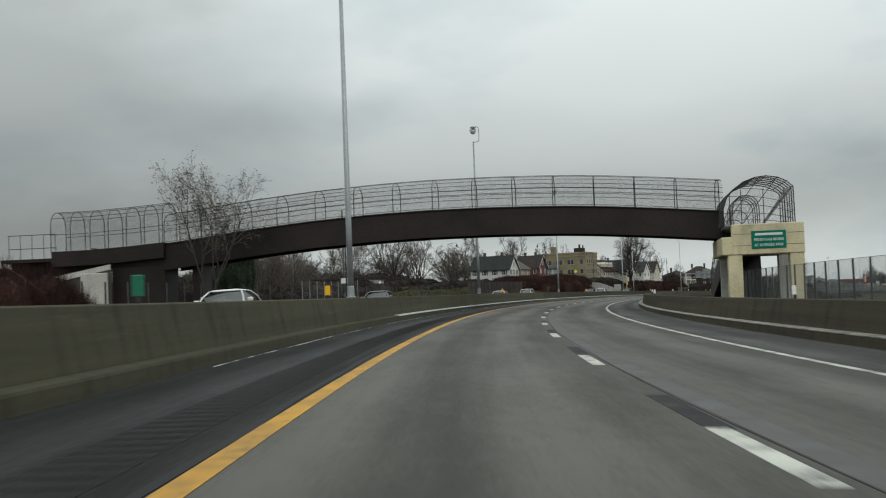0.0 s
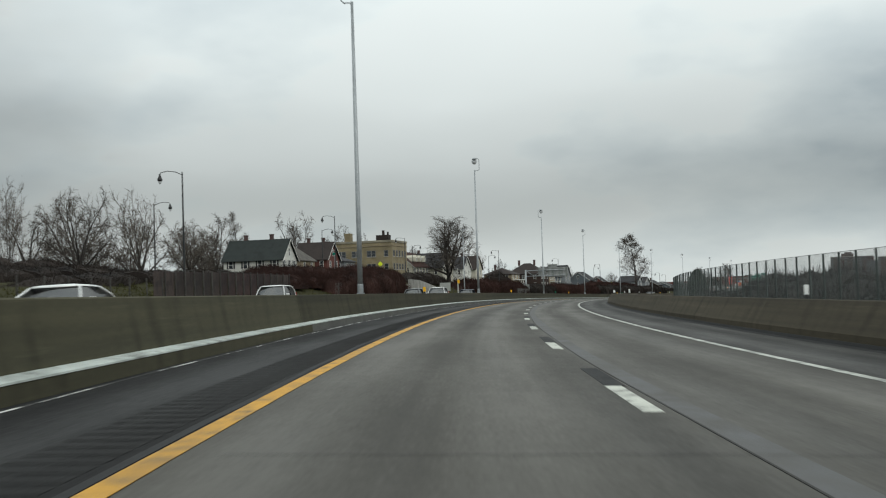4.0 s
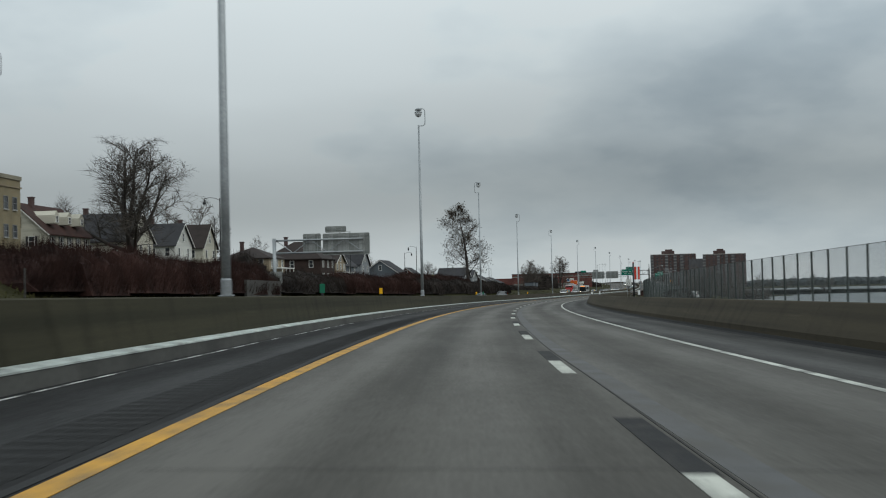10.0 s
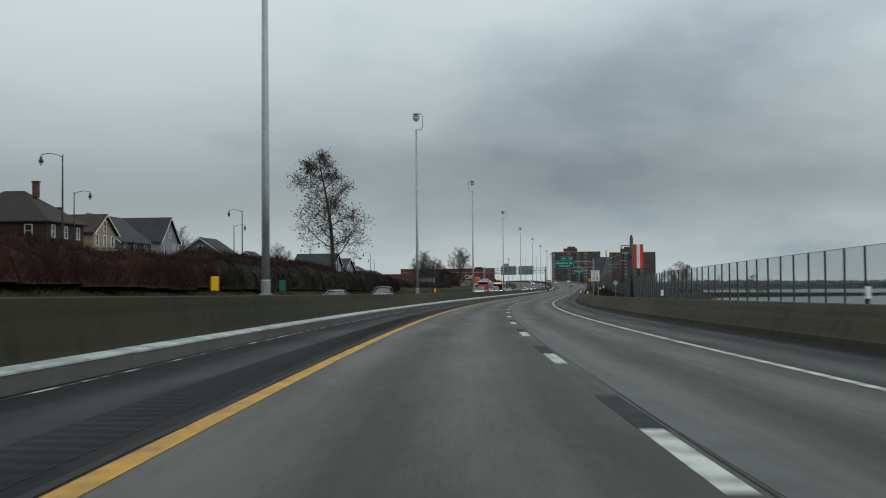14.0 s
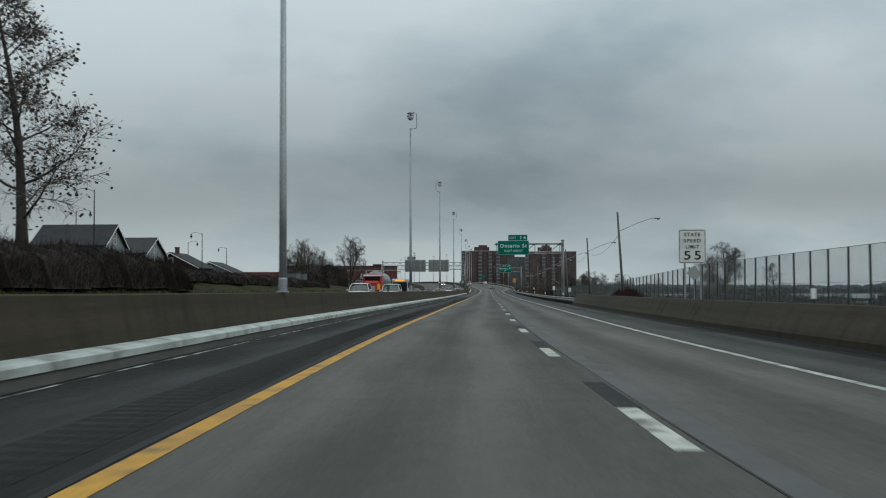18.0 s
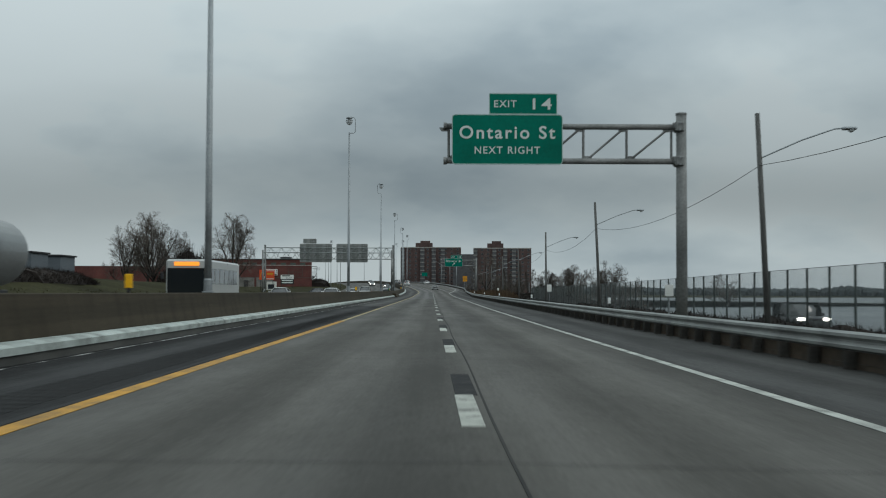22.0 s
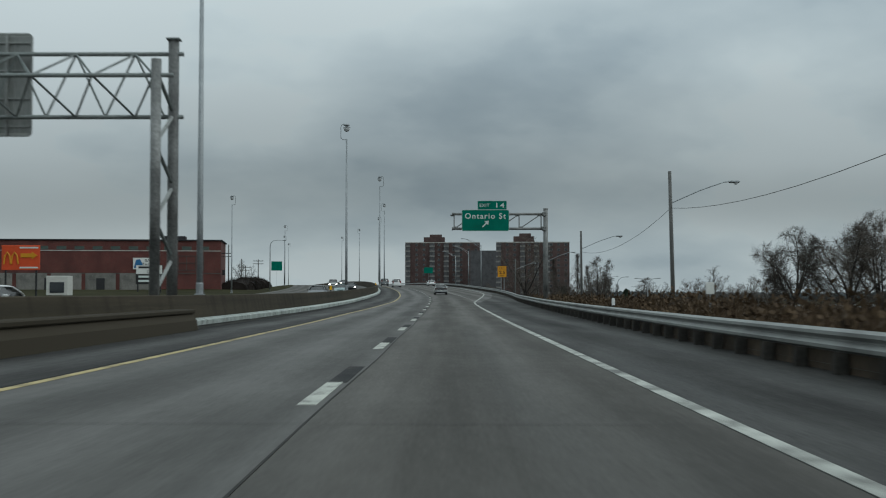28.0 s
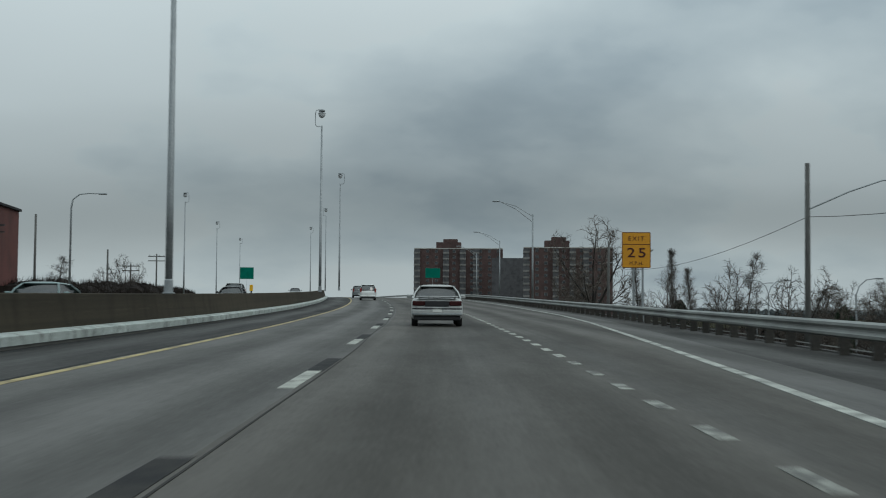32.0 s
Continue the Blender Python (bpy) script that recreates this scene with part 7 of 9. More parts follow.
part("upper_field", MB().box((0, -0.065, 4.15), (3.9, 0.02, 1.3)), SIGN_PANEL, pn)
legend("GLASS", 0.62, SIGN_BLACK, pn, pose(0.55, -0.085, 3.78))
part("bar", MB().box((-0.4, -0.078, 4.5), (2.4, 0.02, 0.3)), SIGN_BLACK, pn)
for z in (3.1, 2.45):
    part("bar", MB().box((0, -0.068, z), (3.2, 0.02, 0.3)), SIGN_WHITE, pn)
for x in (-1.7, 1.7):
    part("leg", MB().box((x, 0.1, 0.6), (0.18, 0.18, 3.4)), BLACK_STEEL, gs2)
kb = thing("kiosk", "white boxy kiosk beside the warehouse", "kiosk", at(972, -41.5, -0.8))
part("body", MB().box((0, 0, 1.6), (2.4, 2.0, 3.2), ch=0.05), SIDING_W, kb)
part("pane", MB().box((0, -1.02, 1.9), (1.6, 0.05, 1.2)), PANE, kb)

# brick apartment towers ahead
SLAB = mat("dull_balcony_concrete", (0.20, 0.195, 0.185), 0.85, 0.15, 0.6, 8, 0.2)
# darker grey that carries the shade of the balcony recesses in its colour
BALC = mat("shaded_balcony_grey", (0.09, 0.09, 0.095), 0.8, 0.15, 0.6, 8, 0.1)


def tower(label, c, turn, w, dep, top, floors, nb):
    t = thing("apartment_tower", label, "building", pose(c[0], c[1], c[2], 0, 0, turn))
    H = top - c[2]
    part("wall", MB().box((0, 0, H / 2), (w, dep, H)), DARK_BRICK, t, planar_uv=True)
    part("penthouse", MB().box((-w * 0.12, 0, H + 1.8), (w * 0.28, dep * 0.5, 3.6)).box((-w * 0.10, 0, H + 4.4), (w * 0.16, dep * 0.4, 1.8)), DARK_BRICK, t, planar_uv=True)
    part("coping", MB().box((0, -dep / 2, H), (w + 0.3, 0.4, 0.5)), PALE_CONC, t)
    fh = H / floors
    wm_, pm_ = TOWER_WIN
    for f in range(floors):
        for k in range(nb):
            x = -w / 2 + w * (k + 0.5) / nb
            wdw = part("window", wm_, None, t, m=pose(x, -dep / 2 - 0.03, fh * (f + 0.55)))
            part("pane", pm_, None, wdw)
        for k in range(4):
            wdw = part("window", wm_, None, t, m=pose(-w / 2 - 0.03, -dep / 2 + dep * (k + 0.5) / 4, fh * (f + 0.55), 0, 0, -90))
            part("pane", pm_, None, wdw)
    for q in (-0.47, -0.14, 0.05, 0.20):
        bay = part("balcony_bay", MB().box((w * q, -dep / 2 - 0.6, H / 2), (w * 0.065, 1.0, H - 1)), BALC, t, "grey balcony bay with its shade put into the colour")
        for f in range(floors):
            part("balcony_slab", MB().box((w * q, -dep / 2 - 1.15, fh * (f + 0.25)), (w * 0.07, 0.3, 0.9)), SLAB, bay)
    return t


tower("ten-storey brown brick apartment tower with grey balcony bays", (700, 1418, 2.0), -33, 46, 20, 36.0, 11, 10)
tower("ten-storey brown brick apartment tower beside its twin", (708, 1332, 1.0), -33, 41, 20, 33.0, 11, 10)
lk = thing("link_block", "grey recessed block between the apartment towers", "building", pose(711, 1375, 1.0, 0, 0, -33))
# the recess between the towers gets the same shaded grey
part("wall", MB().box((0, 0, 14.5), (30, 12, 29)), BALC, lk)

# pale concrete wing wall of the underpass and its signal boxes
WING_CONC = mat("stained_wing_wall_concrete", (0.27, 0.265, 0.245), 0.88, 0.2, 0.25, 7, 0.3, stain=0.6)
ww = thing("underpass_wall", "pale concrete wing wall sloping down beside the opposite road", "retaining wall", kind="structure")
g = MB()
prof = ((315.2, 4.1), (322, 4.02), (326, 3.75), (335.7, 2.95), (350.4, 1.5), (362, 0.4))
for s, b in prof:
    d = -28.5
    for dd, z in ((d, -0.4), (d, b), (d - 0.45, b), (d - 0.45, -0.4)):
        g.v.append(tuple(W(s, dd, z)))
n = len(prof)
for i in range(n - 1):
    for k in range(4):
        g.f.append((i * 4 + k, i * 4 + (k + 1) % 4, (i + 1) * 4 + (k + 1) % 4, (i + 1) * 4 + k))
g.f += [(0, 1, 2, 3), tuple((n - 1) * 4 + k for k in (3, 2, 1, 0))]
part("wall", g, WING_CONC, ww)
part("return_wall", MB().box((-0.9, 0, 0.2), (1.8, 0.45, 5.0)), WING_CONC, ww, m=at(prof[0][0] - 0.3, -28.6, 0.6))
# no recess is cut: a dark slab on the face paints the niche's shade
part("niche", MB().box((0, 0, 0.9), (0.12, 1.3, 1.6)), KERB, ww, m=at(323.8, -28.47, 0.2, 0))
sbx = thing("sign_board", "grey sign back on a short post beside the road", "road sign", at(329, -25.5, 0.9))
part("board", MB().box((0, 0, 1.9), (1.9, 0.06, 1.5), ch=0.02), SIGN_BACK, sbx)
part("leg", MB().box((0, 0.06, 0.6), (0.1, 0.08, 1.4)), GALV, sbx)
wp = thing("signal_post", "white post with a small amber beacon beside the road", "post", at(336, -24.6, 0.4))
part("post", MB().tube([(0, 0, -0.3), (0, 0, 5.8)], 0.11, 8), PALE_CONC, wp)
part("beacon", MB().box((0.15, -0.12, 3.4), (0.4, 0.25, 0.7), ch=0.05), MARK_Y, wp)

# pale posts of the wire fence at the foot of the bank
bf = thing("bank_fence", "old wire fence on pale posts along the foot of the bank", "fence", kind="structure")
GREYPOST = mat("grey_post", (0.048, 0.046, 0.042), 0.8, 0.2, 1.5, 12, 0.2, rnd=0.25)
bpm = mesh_of("fence_post", MB().box((0, 0, 0.95), (0.09, 0.09, 2.2), ch=0.01), GREYPOST)
s = 60.0
while s < 366:
    if not (208 < s < 267 or 286 < s < 345):
        part("fence_post", bpm, None, bf, m=at(s, -28.2, level(s, -28.2) - 0.15) @ pose(0, 0, 0, rng.uniform(-2, 2), rng.uniform(-2, 2)))
    s += 3.6 + rng.uniform(-0.2, 0.2)
sec = MB()
sec.uv = []
for a, b in ((267, 284),):
    st = frange(a, b, 4)
    base = len(sec.v)
    for u in st:
        for hh in (0.0, 1.9):
            sec.v.append(tuple(W(u, -28.25, level(u, -28.2) + hh)))
            sec.uv.append((u, hh))
    for i in range(len(st) - 1):
        sec.f.append((base + 2 * i, base + 2 * i + 1, base + 2 * i + 3, base + 2 * i + 2))
part("wire_mesh", sec, CAGE, bf, "thin rusty wire mesh")

# board fence standing at the foot of the bank, one stretch of it stained dark red
BOARD = mat("weathered_brown_boards", (0.034, 0.024, 0.021), 0.85, 0.3, 1.0, 14, 0.3, rnd=0.35)
BOARD_RED = mat("dark_red_boards", (0.028, 0.015, 0.014), 0.85, 0.3, 1.0, 14, 0.3, rnd=0.3)
wf = thing("board_fence", "weathered dark brown board fence with a reddish stretch", "fence", kind="structure")
pm = MB()
for k in range(12):
    pm.box((0, -1.1 + 0.2 * k, 1.15 + 0.02 * ((k * 5) % 3)), (0.022, 0.188, 2.35), ch=0.004)
for z in (0.5, 1.9):
    pm.box((-0.04, 0, z), (0.05, 2.4, 0.09))
pan = [mesh_of("fence_panel", pm, BOARD), mesh_of("fence_panel", pm, BOARD_RED)]
fpm = mesh_of("fence_post", MB().box((0.05, 0, 1.2), (0.10, 0.10, 2.6), ch=0.012), GREYPOST)
for k in range(17):
    u = 210 + 2.45 * k
    part("fence_panel", pan[1 if 225 < u < 243 else 0], None, wf, m=at(u, -29.5, level(u, -29.5) - 0.12))
    part("fence_post", fpm, None, wf, m=at(u + 1.225, -29.44, level(u + 1.2, -29.4) - 0.12))
rw = thing("retaining_wall", "low dull grey concrete wall on the grassy bank", "wall", kind="structure")
for a, b, d, h in ((413, 427, -27.7, 2.5),):
    part("wall", MB().sweep([(d, level(a, d) - 0.5), (d, level(a, d) + h - 0.4), (d - 0.3, level(a, d) + h - 0.4), (d - 0.3, level(a, d) - 0.5)], frange(a, b, 4)), GREYPOST, rw)
for s, d, w, h in ((772, -40, 3.4, 2.2), (781, -40, 3.4, 2.2)):
    hut = thing("roadside_shed", "low dark slate shed on the bank", "shed", at(s, d, level(s, d) - 0.1))
    part("wall", MB().box((0, 0, h / 2), (w, 5, h)), SIDING_BLUE, hut)
    part("roof", MB().box((0, 0, h + 0.08), (w + 0.4, 5.4, 0.16), ch=0.02), ROOF_DK, hut)

# ---------------------------------------------------------------- trees and shrubs
def grow(seed, fork=0.2, spread=(18, 52), counts=(6, 9, 8, 8), lift=0.10, droop=0.0, leader=None, leaf=0.0, stems=1, thick=0.02, twig=0.0011, lean=0.03, twig_len=0.060, low=0.28, domed=False):
    """Trunk, limbs and branches that fork and sweep, ending in fine twigs; one unit high and one wide.
    leader: for a tree with one stem, the reach of its side limbs at (height, reach) steps."""
    rg = random.Random(seed)
    tb, cb, lb_ = MB(), MB(), MB()
    ends = []

    def ribbon(pts, w):
        o = (pts[-1] - pts[0]).orthogonal().normalized()
        o = Matrix.Rotation(rg.uniform(0, 3.14), 3, (pts[-1] - pts[0]).normalized()) @ o
        n = len(pts) - 1
        for i in range(n):
            a, b = w * (1 - 0.75 * i / n), w * (1 - 0.75 * (i + 1) / n)
            if i == n - 1:
                cb.add([pts[i] - o * a, pts[i] + o * a, pts[i + 1]], [(0, 1, 2)])
            else:
                cb.add([pts[i] - o * a, pts[i] + o * a, pts[i + 1] + o * b, pts[i + 1] - o * b], [(0, 1, 2, 3)])

    def run(p, v, ln, n, bend, up):
        pts, dirs = [p.copy()], [v.copy()]
        turn = Vector((rg.uniform(-1, 1), rg.uniform(-1, 1), rg.uniform(-1, 1))) * bend
        for i in range(n):
            v = (v + turn * 0.5 + Vector((rg.uniform(-1, 1), rg.uniform(-1, 1), rg.uniform(-1, 1))) * bend * 0.8 + Vector((0, 0, up))).normalized()
            p = p + v * ln / n
            pts.append(p.copy())
            dirs.append(v.copy())
        return pts, dirs

    def fork_off(v, th, az):
        o1 = v.orthogonal().normalized()
        o2 = v.cross(o1)
        return (v * math.cos(th) + (o1 * math.cos(az) + o2 * math.sin(az)) * math.sin(th)).normalized()

    def limb(p, v, ln, r, lev):
        far = twig > 0.0025
        n = (0, 4, 3, 2, 1)[lev] if far else (0, 7, 5, 3, 2 if twig < 0.0013 else 1)[lev]
        pts, dirs = run(p, v, ln, n, (0, 0.16, 0.22, 0.26, 0.30)[lev], (0, lift, lift * 0.8, lift * 0.4 - droop, lift * 0.3 - droop)[lev])
        ends.extend(pts)
        if lev == 1:
            tb.tube(pts, [r * (1 - 0.82 * i / n) for i in range(n + 1)], 4 if far else 6, False)
        elif lev == 2:
            cb.tube(pts, [max(twig, r * (1 - 0.8 * i / n)) for i in range(n + 1)], 3, False)
        else:
            ribbon(pts, max(twig, r))
        if lev == 4:
            for _ in range(2):
                if rg.random() < leaf:
                    c = pts[-1] + Vector((rg.uniform(-1, 1), rg.uniform(-1, 1), rg.uniform(-1.4, 0.4))) * 0.012
                    a = Vector((rg.uniform(-1, 1), rg.uniform(-1, 1), rg.uniform(-1, 1))).normalized() * rg.uniform(0.005, 0.009)
                    b = a.orthogonal().normalized() * 0.006
                    lb_.add([c - a, c + b, c + a, c - b], [(0, 1, 2, 3)])
            return
        k, az = counts[lev], rg.uniform(0, 6.28)
        for j in range(k):
            f = (0.22 if lev == 1 else 0.12) + (0.78 if lev == 1 else 0.88) * (j + rg.uniform(0.2, 0.8)) / k
            i = min(n - 1, int(f * n))
            base, v1 = pts[i].lerp(pts[i + 1], f * n - i), dirs[i + 1]
            az += 2.4 + rg.uniform(-0.5, 0.5)
            th = radians(rg.uniform(26, 58))
            l2 = (ln * rg.uniform(0.42, 0.62) * (1 - 0.55 * f), ln * rg.uniform(0.42, 0.62) * (1 - 0.35 * f), twig_len * rg.uniform(0.7, 1.3))[lev - 1]
            limb(base, fork_off(v1, th, az), l2, r * (0.42 if lev == 1 else 0.45) * (1 - 0.4 * f), lev + 1)

    for _ in range(stems):
        tilt = Vector((rg.uniform(-1, 1), rg.uniform(-1, 1), 0)) * (0.30 if stems > 1 else lean)
        top = 1.0 if leader else fork
        pts, dirs = run(tilt * 0.06, (Vector((0, 0, 1)) + tilt).normalized(), top, 7, 0.05 if leader else 0.07, 0.04)
        ends.extend(pts)
        tb.tube(pts, [thick * (1.25 if i == 0 else 1 - (0.86 if leader else 0.25) * i / 7) for i in range(8)], 9, True)
        az = rg.uniform(0, 6.28)
        k = counts[0]
        for j in range(k):
            az += 2.4 + rg.uniform(-0.4, 0.4)
            if leader:
                f = fork + (0.98 - fork) * (j + rg.uniform(0.1, 0.9)) / k
                ln = float(np.interp(f, [q[0] for q in leader], [q[1] for q in leader])) * rg.uniform(0.7, 1.15)
                th = radians(rg.uniform(*spread)) * (1 - 0.35 * f)
            else:
                f = 1.0 - low * (j / k) * rg.uniform(0.7, 1.25) if j > 2 else 1.0
                th = radians(spread[0] + (spread[1] - spread[0]) * ((j + 0.5) / k if k > 1 else 0.5) * rg.uniform(0.8, 1.15))
                ln = (1 - fork) * rg.uniform(0.85, 1.08) * (1 - 0.22 * th)
            i = min(6, int(f * 7))
            base = pts[i].lerp(pts[i + 1], min(1.0, f * 7 - i))
            limb(base, fork_off(dirs[i + 1], th, az), ln, thick * ((0.34 - 0.2 * f) if leader else 0.62 * rg.uniform(0.8, 1.05)), 1)
    zs = sorted(e.z for e in ends)
    rd = sorted(math.hypot(e.x, e.y) for e in ends)
    kz, kr = 1 / zs[int(len(zs) * 0.998)], 0.5 / rd[int(len(rd) * 0.985)]
    for mb in (tb, cb, lb_):
        mb.v = [(v[0] * kr, v[1] * kr, v[2] * kz) for v in mb.v]
        if domed:
            zc, zr = (0.70, 0.29) if fork > 0.4 else (0.55, 0.43)
            # tips that stray past the crown's rounded outline bend back to it
            mb.v = [q if (r := math.sqrt((q[0] / 0.47) ** 2 + (q[1] / 0.47) ** 2 + (max(0.0, q[2] - zc) / zr) ** 2)) < 0.8 else
                    tuple(c * (0.8 + 0.24 * math.tanh((r - 0.8) / 0.36)) / r + (zc * (1 - (0.8 + 0.24 * math.tanh((r - 0.8) / 0.36)) / r) if a == 2 and q[2] > zc else 0.0) if a < 2 or q[2] > zc else c for a, c in enumerate(q)) for q in mb.v]
    return tb, cb, lb_


SKIRT = ((0.1, 0.27), (0.22, 0.33), (0.32, 0.29), (0.40, 0.20), (0.56, 0.20), (0.68, 0.23), (0.80, 0.19), (0.9, 0.12), (1.0, 0.05))
SPIRE = ((0.05, 0.26), (0.3, 0.28), (0.7, 0.20), (1.0, 0.06))
SLIM = ((0.1, 0.20), (0.4, 0.30), (0.7, 0.22), (1.0, 0.06))
TREES = dict(
    big=dict(seed=3, fork=0.22, spread=(10, 60), lift=0.08, counts=(7, 9, 9, 9), thick=0.026, twig=0.0015),
    slender=dict(seed=8, fork=0.12, spread=(62, 92), lift=0.06, leader=SKIRT, counts=(19, 7, 6, 6), leaf=0.20, thick=0.019, lean=0.02),
    dome=dict(seed=19, fork=0.27, spread=(6, 80), low=0.55, lift=0.09, droop=0.02, counts=(9, 9, 9, 11), thick=0.026, twig=0.0013, domed=True),
    lofty=dict(seed=23, fork=0.43, spread=(6, 88), low=0.30, lift=0.03, droop=0.01, counts=(10, 9, 9, 11), thick=0.020, twig=0.0013, domed=True),
    round=dict(seed=12, fork=0.26, spread=(8, 80), low=0.55, lift=0.07, counts=(10, 9, 9, 8), thick=0.024, twig=0.0016, domed=True),
    wide=dict(seed=45, fork=0.22, spread=(10, 78), low=0.5, lift=0.07, droop=0.02, counts=(10, 9, 8, 8), thick=0.022, twig=0.0017, domed=True),
    scruffy=dict(seed=21, fork=0.22, spread=(10, 40), lift=0.12, counts=(4, 7, 7, 7), leaf=0.30, stems=2, thick=0.012),
    thin=dict(seed=33, fork=0.12, spread=(36, 60), lift=0.12, leader=SLIM, counts=(13, 6, 5, 5), thick=0.013),
    poplar=dict(seed=51, fork=0.14, spread=(12, 24), lift=0.16, leader=SPIRE, counts=(24, 6, 5, 3), thick=0.012, twig=0.0012, twig_len=0.06),
    far_wide=dict(seed=46, fork=0.20, spread=(10, 78), low=0.5, lift=0.06, counts=(8, 7, 6, 6), thick=0.024, twig=0.0028, twig_len=0.07, domed=True),
    far_round=dict(seed=57, fork=0.24, spread=(8, 80), low=0.55, lift=0.06, counts=(8, 7, 6, 6), thick=0.024, twig=0.0028, twig_len=0.07, domed=True),
    far_scruffy=dict(seed=68, fork=0.20, spread=(12, 44), lift=0.10, counts=(5, 6, 5, 6), leaf=0.25, thick=0.020, twig=0.0030, twig_len=0.075),
)
TREE_ME = {}


def tree(kind, label, s, d, h0, height, width, turn=0.0, group=""):
    if (abs(d) > 58 or s > 1000) and kind in ("wide", "round", "scruffy", "big"):
        kind = "far_" + ("wide" if kind == "big" else kind)
    if kind not in TREE_ME:
        tb, cb, lb_ = grow(**TREES[kind])
        TREE_ME[kind] = (mesh_of("trunk", tb, BARK, True), mesh_of("crown", cb, TWIG), mesh_of("leaves", lb_, DRYLEAF) if lb_.v else None)
    a, b, c = TREE_ME[kind]
    t = thing("tree", label, "tree", at(s, d, h0 - 0.2, turn) @ Matrix.Diagonal((width * (1.3 if kind[:3] == "far" else 1.16),) * 2 + (height * (1.2 if kind[:3] == "far" else 1.12), 1)), group)
    part("trunk", a, None, t)
    part("crown", b, None, t)
    if c:
        part("leaves", c, None, t, "few dry brown leaves")
    return t


tree("scruffy", "leaning bare tree with a few dry leaves beside the footbridge", 88, -26.0, 0.9, 10.4, 7.6, 40)
tree("dome", "large spreading bare tree in front of the houses", 471, -62.8, 5.0, 20.5, 26.0, 10)
tree("slender", "tall slender tree holding some brown leaves on the bank", 627, -37.2, 4.0, 20.2, 12.2, 0)
tree("lofty", "round dark bare tree behind the lakeside fence", 686, 27.7, -2.6, 9.2, 8.2, 0)
tree("dome", "broad bare tree on the grass beside the opposite road", 939.5, -46.8, 0.2, 17.6, 15.0, 30)
tree("wide", "bare tree in a cluster beside the warehouse", 882, -52.5, 1.0, 12.5, 13.0, 80, "trees by the warehouse")
tree("dome", "bare tree in a cluster beside the warehouse", 893, -56, 1.2, 14.5, 12.0, 150, "trees by the warehouse")
tree("round", "bare tree in a cluster beside the warehouse", 880, -57.5, 1.0, 11.5, 10.0, 40, "trees by the warehouse")
tree("round", "bare tree in a cluster beside the warehouse", 907, -52.5, 1.0, 11.5, 10.0, 200, "trees by the warehouse")
tree("round", "round bare tree beside the lakeside path", 834, 25.4, -2.2, 7.6, 7.6, 120)
tree("lofty", "pale slender bare tree above the lakeside reeds", 915, 24.1, -2.4, 7.4, 6.0, 0)
tree("lofty", "dark dense bare tree above the lakeside reeds", 915, 27.6, -3.2, 8.4, 8.0, 60)
tree("lofty", "tall bare tree above the lakeside reeds", 916, 31.2, -4.0, 10.0, 7.6, 200)
tree("wide", "bare tree above the lakeside reeds", 996, 40.3, -3.8, 5.0, 6.0, 10)
tree("thin", "thin bare tree above the lakeside reeds", 1012, 52, -4.5, 9.5, 6.5, 70)
tree("wide", "bare tree behind the exit speed sign", 1136, 34, -5, 16.0, 13.0, 90)
tree("poplar", "narrow poplar beyond the exit ramp", 1151, 51, -6, 13.4, 3.4, 0, "poplars")
tree("poplar", "narrow poplar beyond the exit ramp", 1150, 54, -6, 10.5, 3.4, 40, "poplars")
tree("poplar", "narrow poplar beyond the exit ramp", 1150, 45, -6, 12.1, 3.2, 80, "poplars")
for kind, s, d, top, w in (("thin", 1000, 23.6, 4.6, 4.6), ("lofty", 1020, 27.4, 2.7, 5.6), ("round", 1012, 21.4, 1.4, 4.0), ("round", 1050, 26.4, 3.0, 6.5), ("wide", 1046, 31.0, 2.6, 7.0), ("thin", 1100, 44.0, 5.0, 5.0), ("round", 1080, 30.0, 2.6, 6.5)):
    tree(kind, "bare grey tree below the exit ramp", s, d, level(s, d) - 0.1, top - level(s, d), w, s * 17 % 360, "trees below the exit ramp")
tree("thin", "thin bare sapling behind the fence", 665, 22, -1.6, 5.5, 3.5, 0)
tree("thin", "thin bare sapling behind the fence", 640, 24, -1.8, 5.0, 3.0, 90)
tree("round", "bare tree behind the houses", 668, -84, 3.6, 10.5, 12.0, 0)
tree("wide", "bare tree between the houses", 645, -92, 3.6, 10.5, 13.0, 60)
tree("wide", "bare tree behind the apartment building", 460, -110, 5, 15.0, 16.0, 0)
tree("wide", "broad bare tree behind the corner house", 372, -92, 5, 13.0, 13.0, 50)
for s, d, h, w in ((286, -72, 13, 11), (302, -82, 14, 12), (338, -88, 14, 12), (352, -98, 13, 12), (318, -100, 14, 13), (396, -104, 13, 12), (424, -108, 13, 12), (448, -104, 12, 10), (500, -100, 12, 11), (522, -96, 12, 11), (548, -98, 11, 11), (580, -96, 10, 11), (622, -90, 9, 10)):
    tree("wide" if int(s) % 4 else "round", "broad bare tree behind the houses", s, d, 4.8, h, w, s * 7 % 360, "trees behind the houses")
rt = random.Random(77)
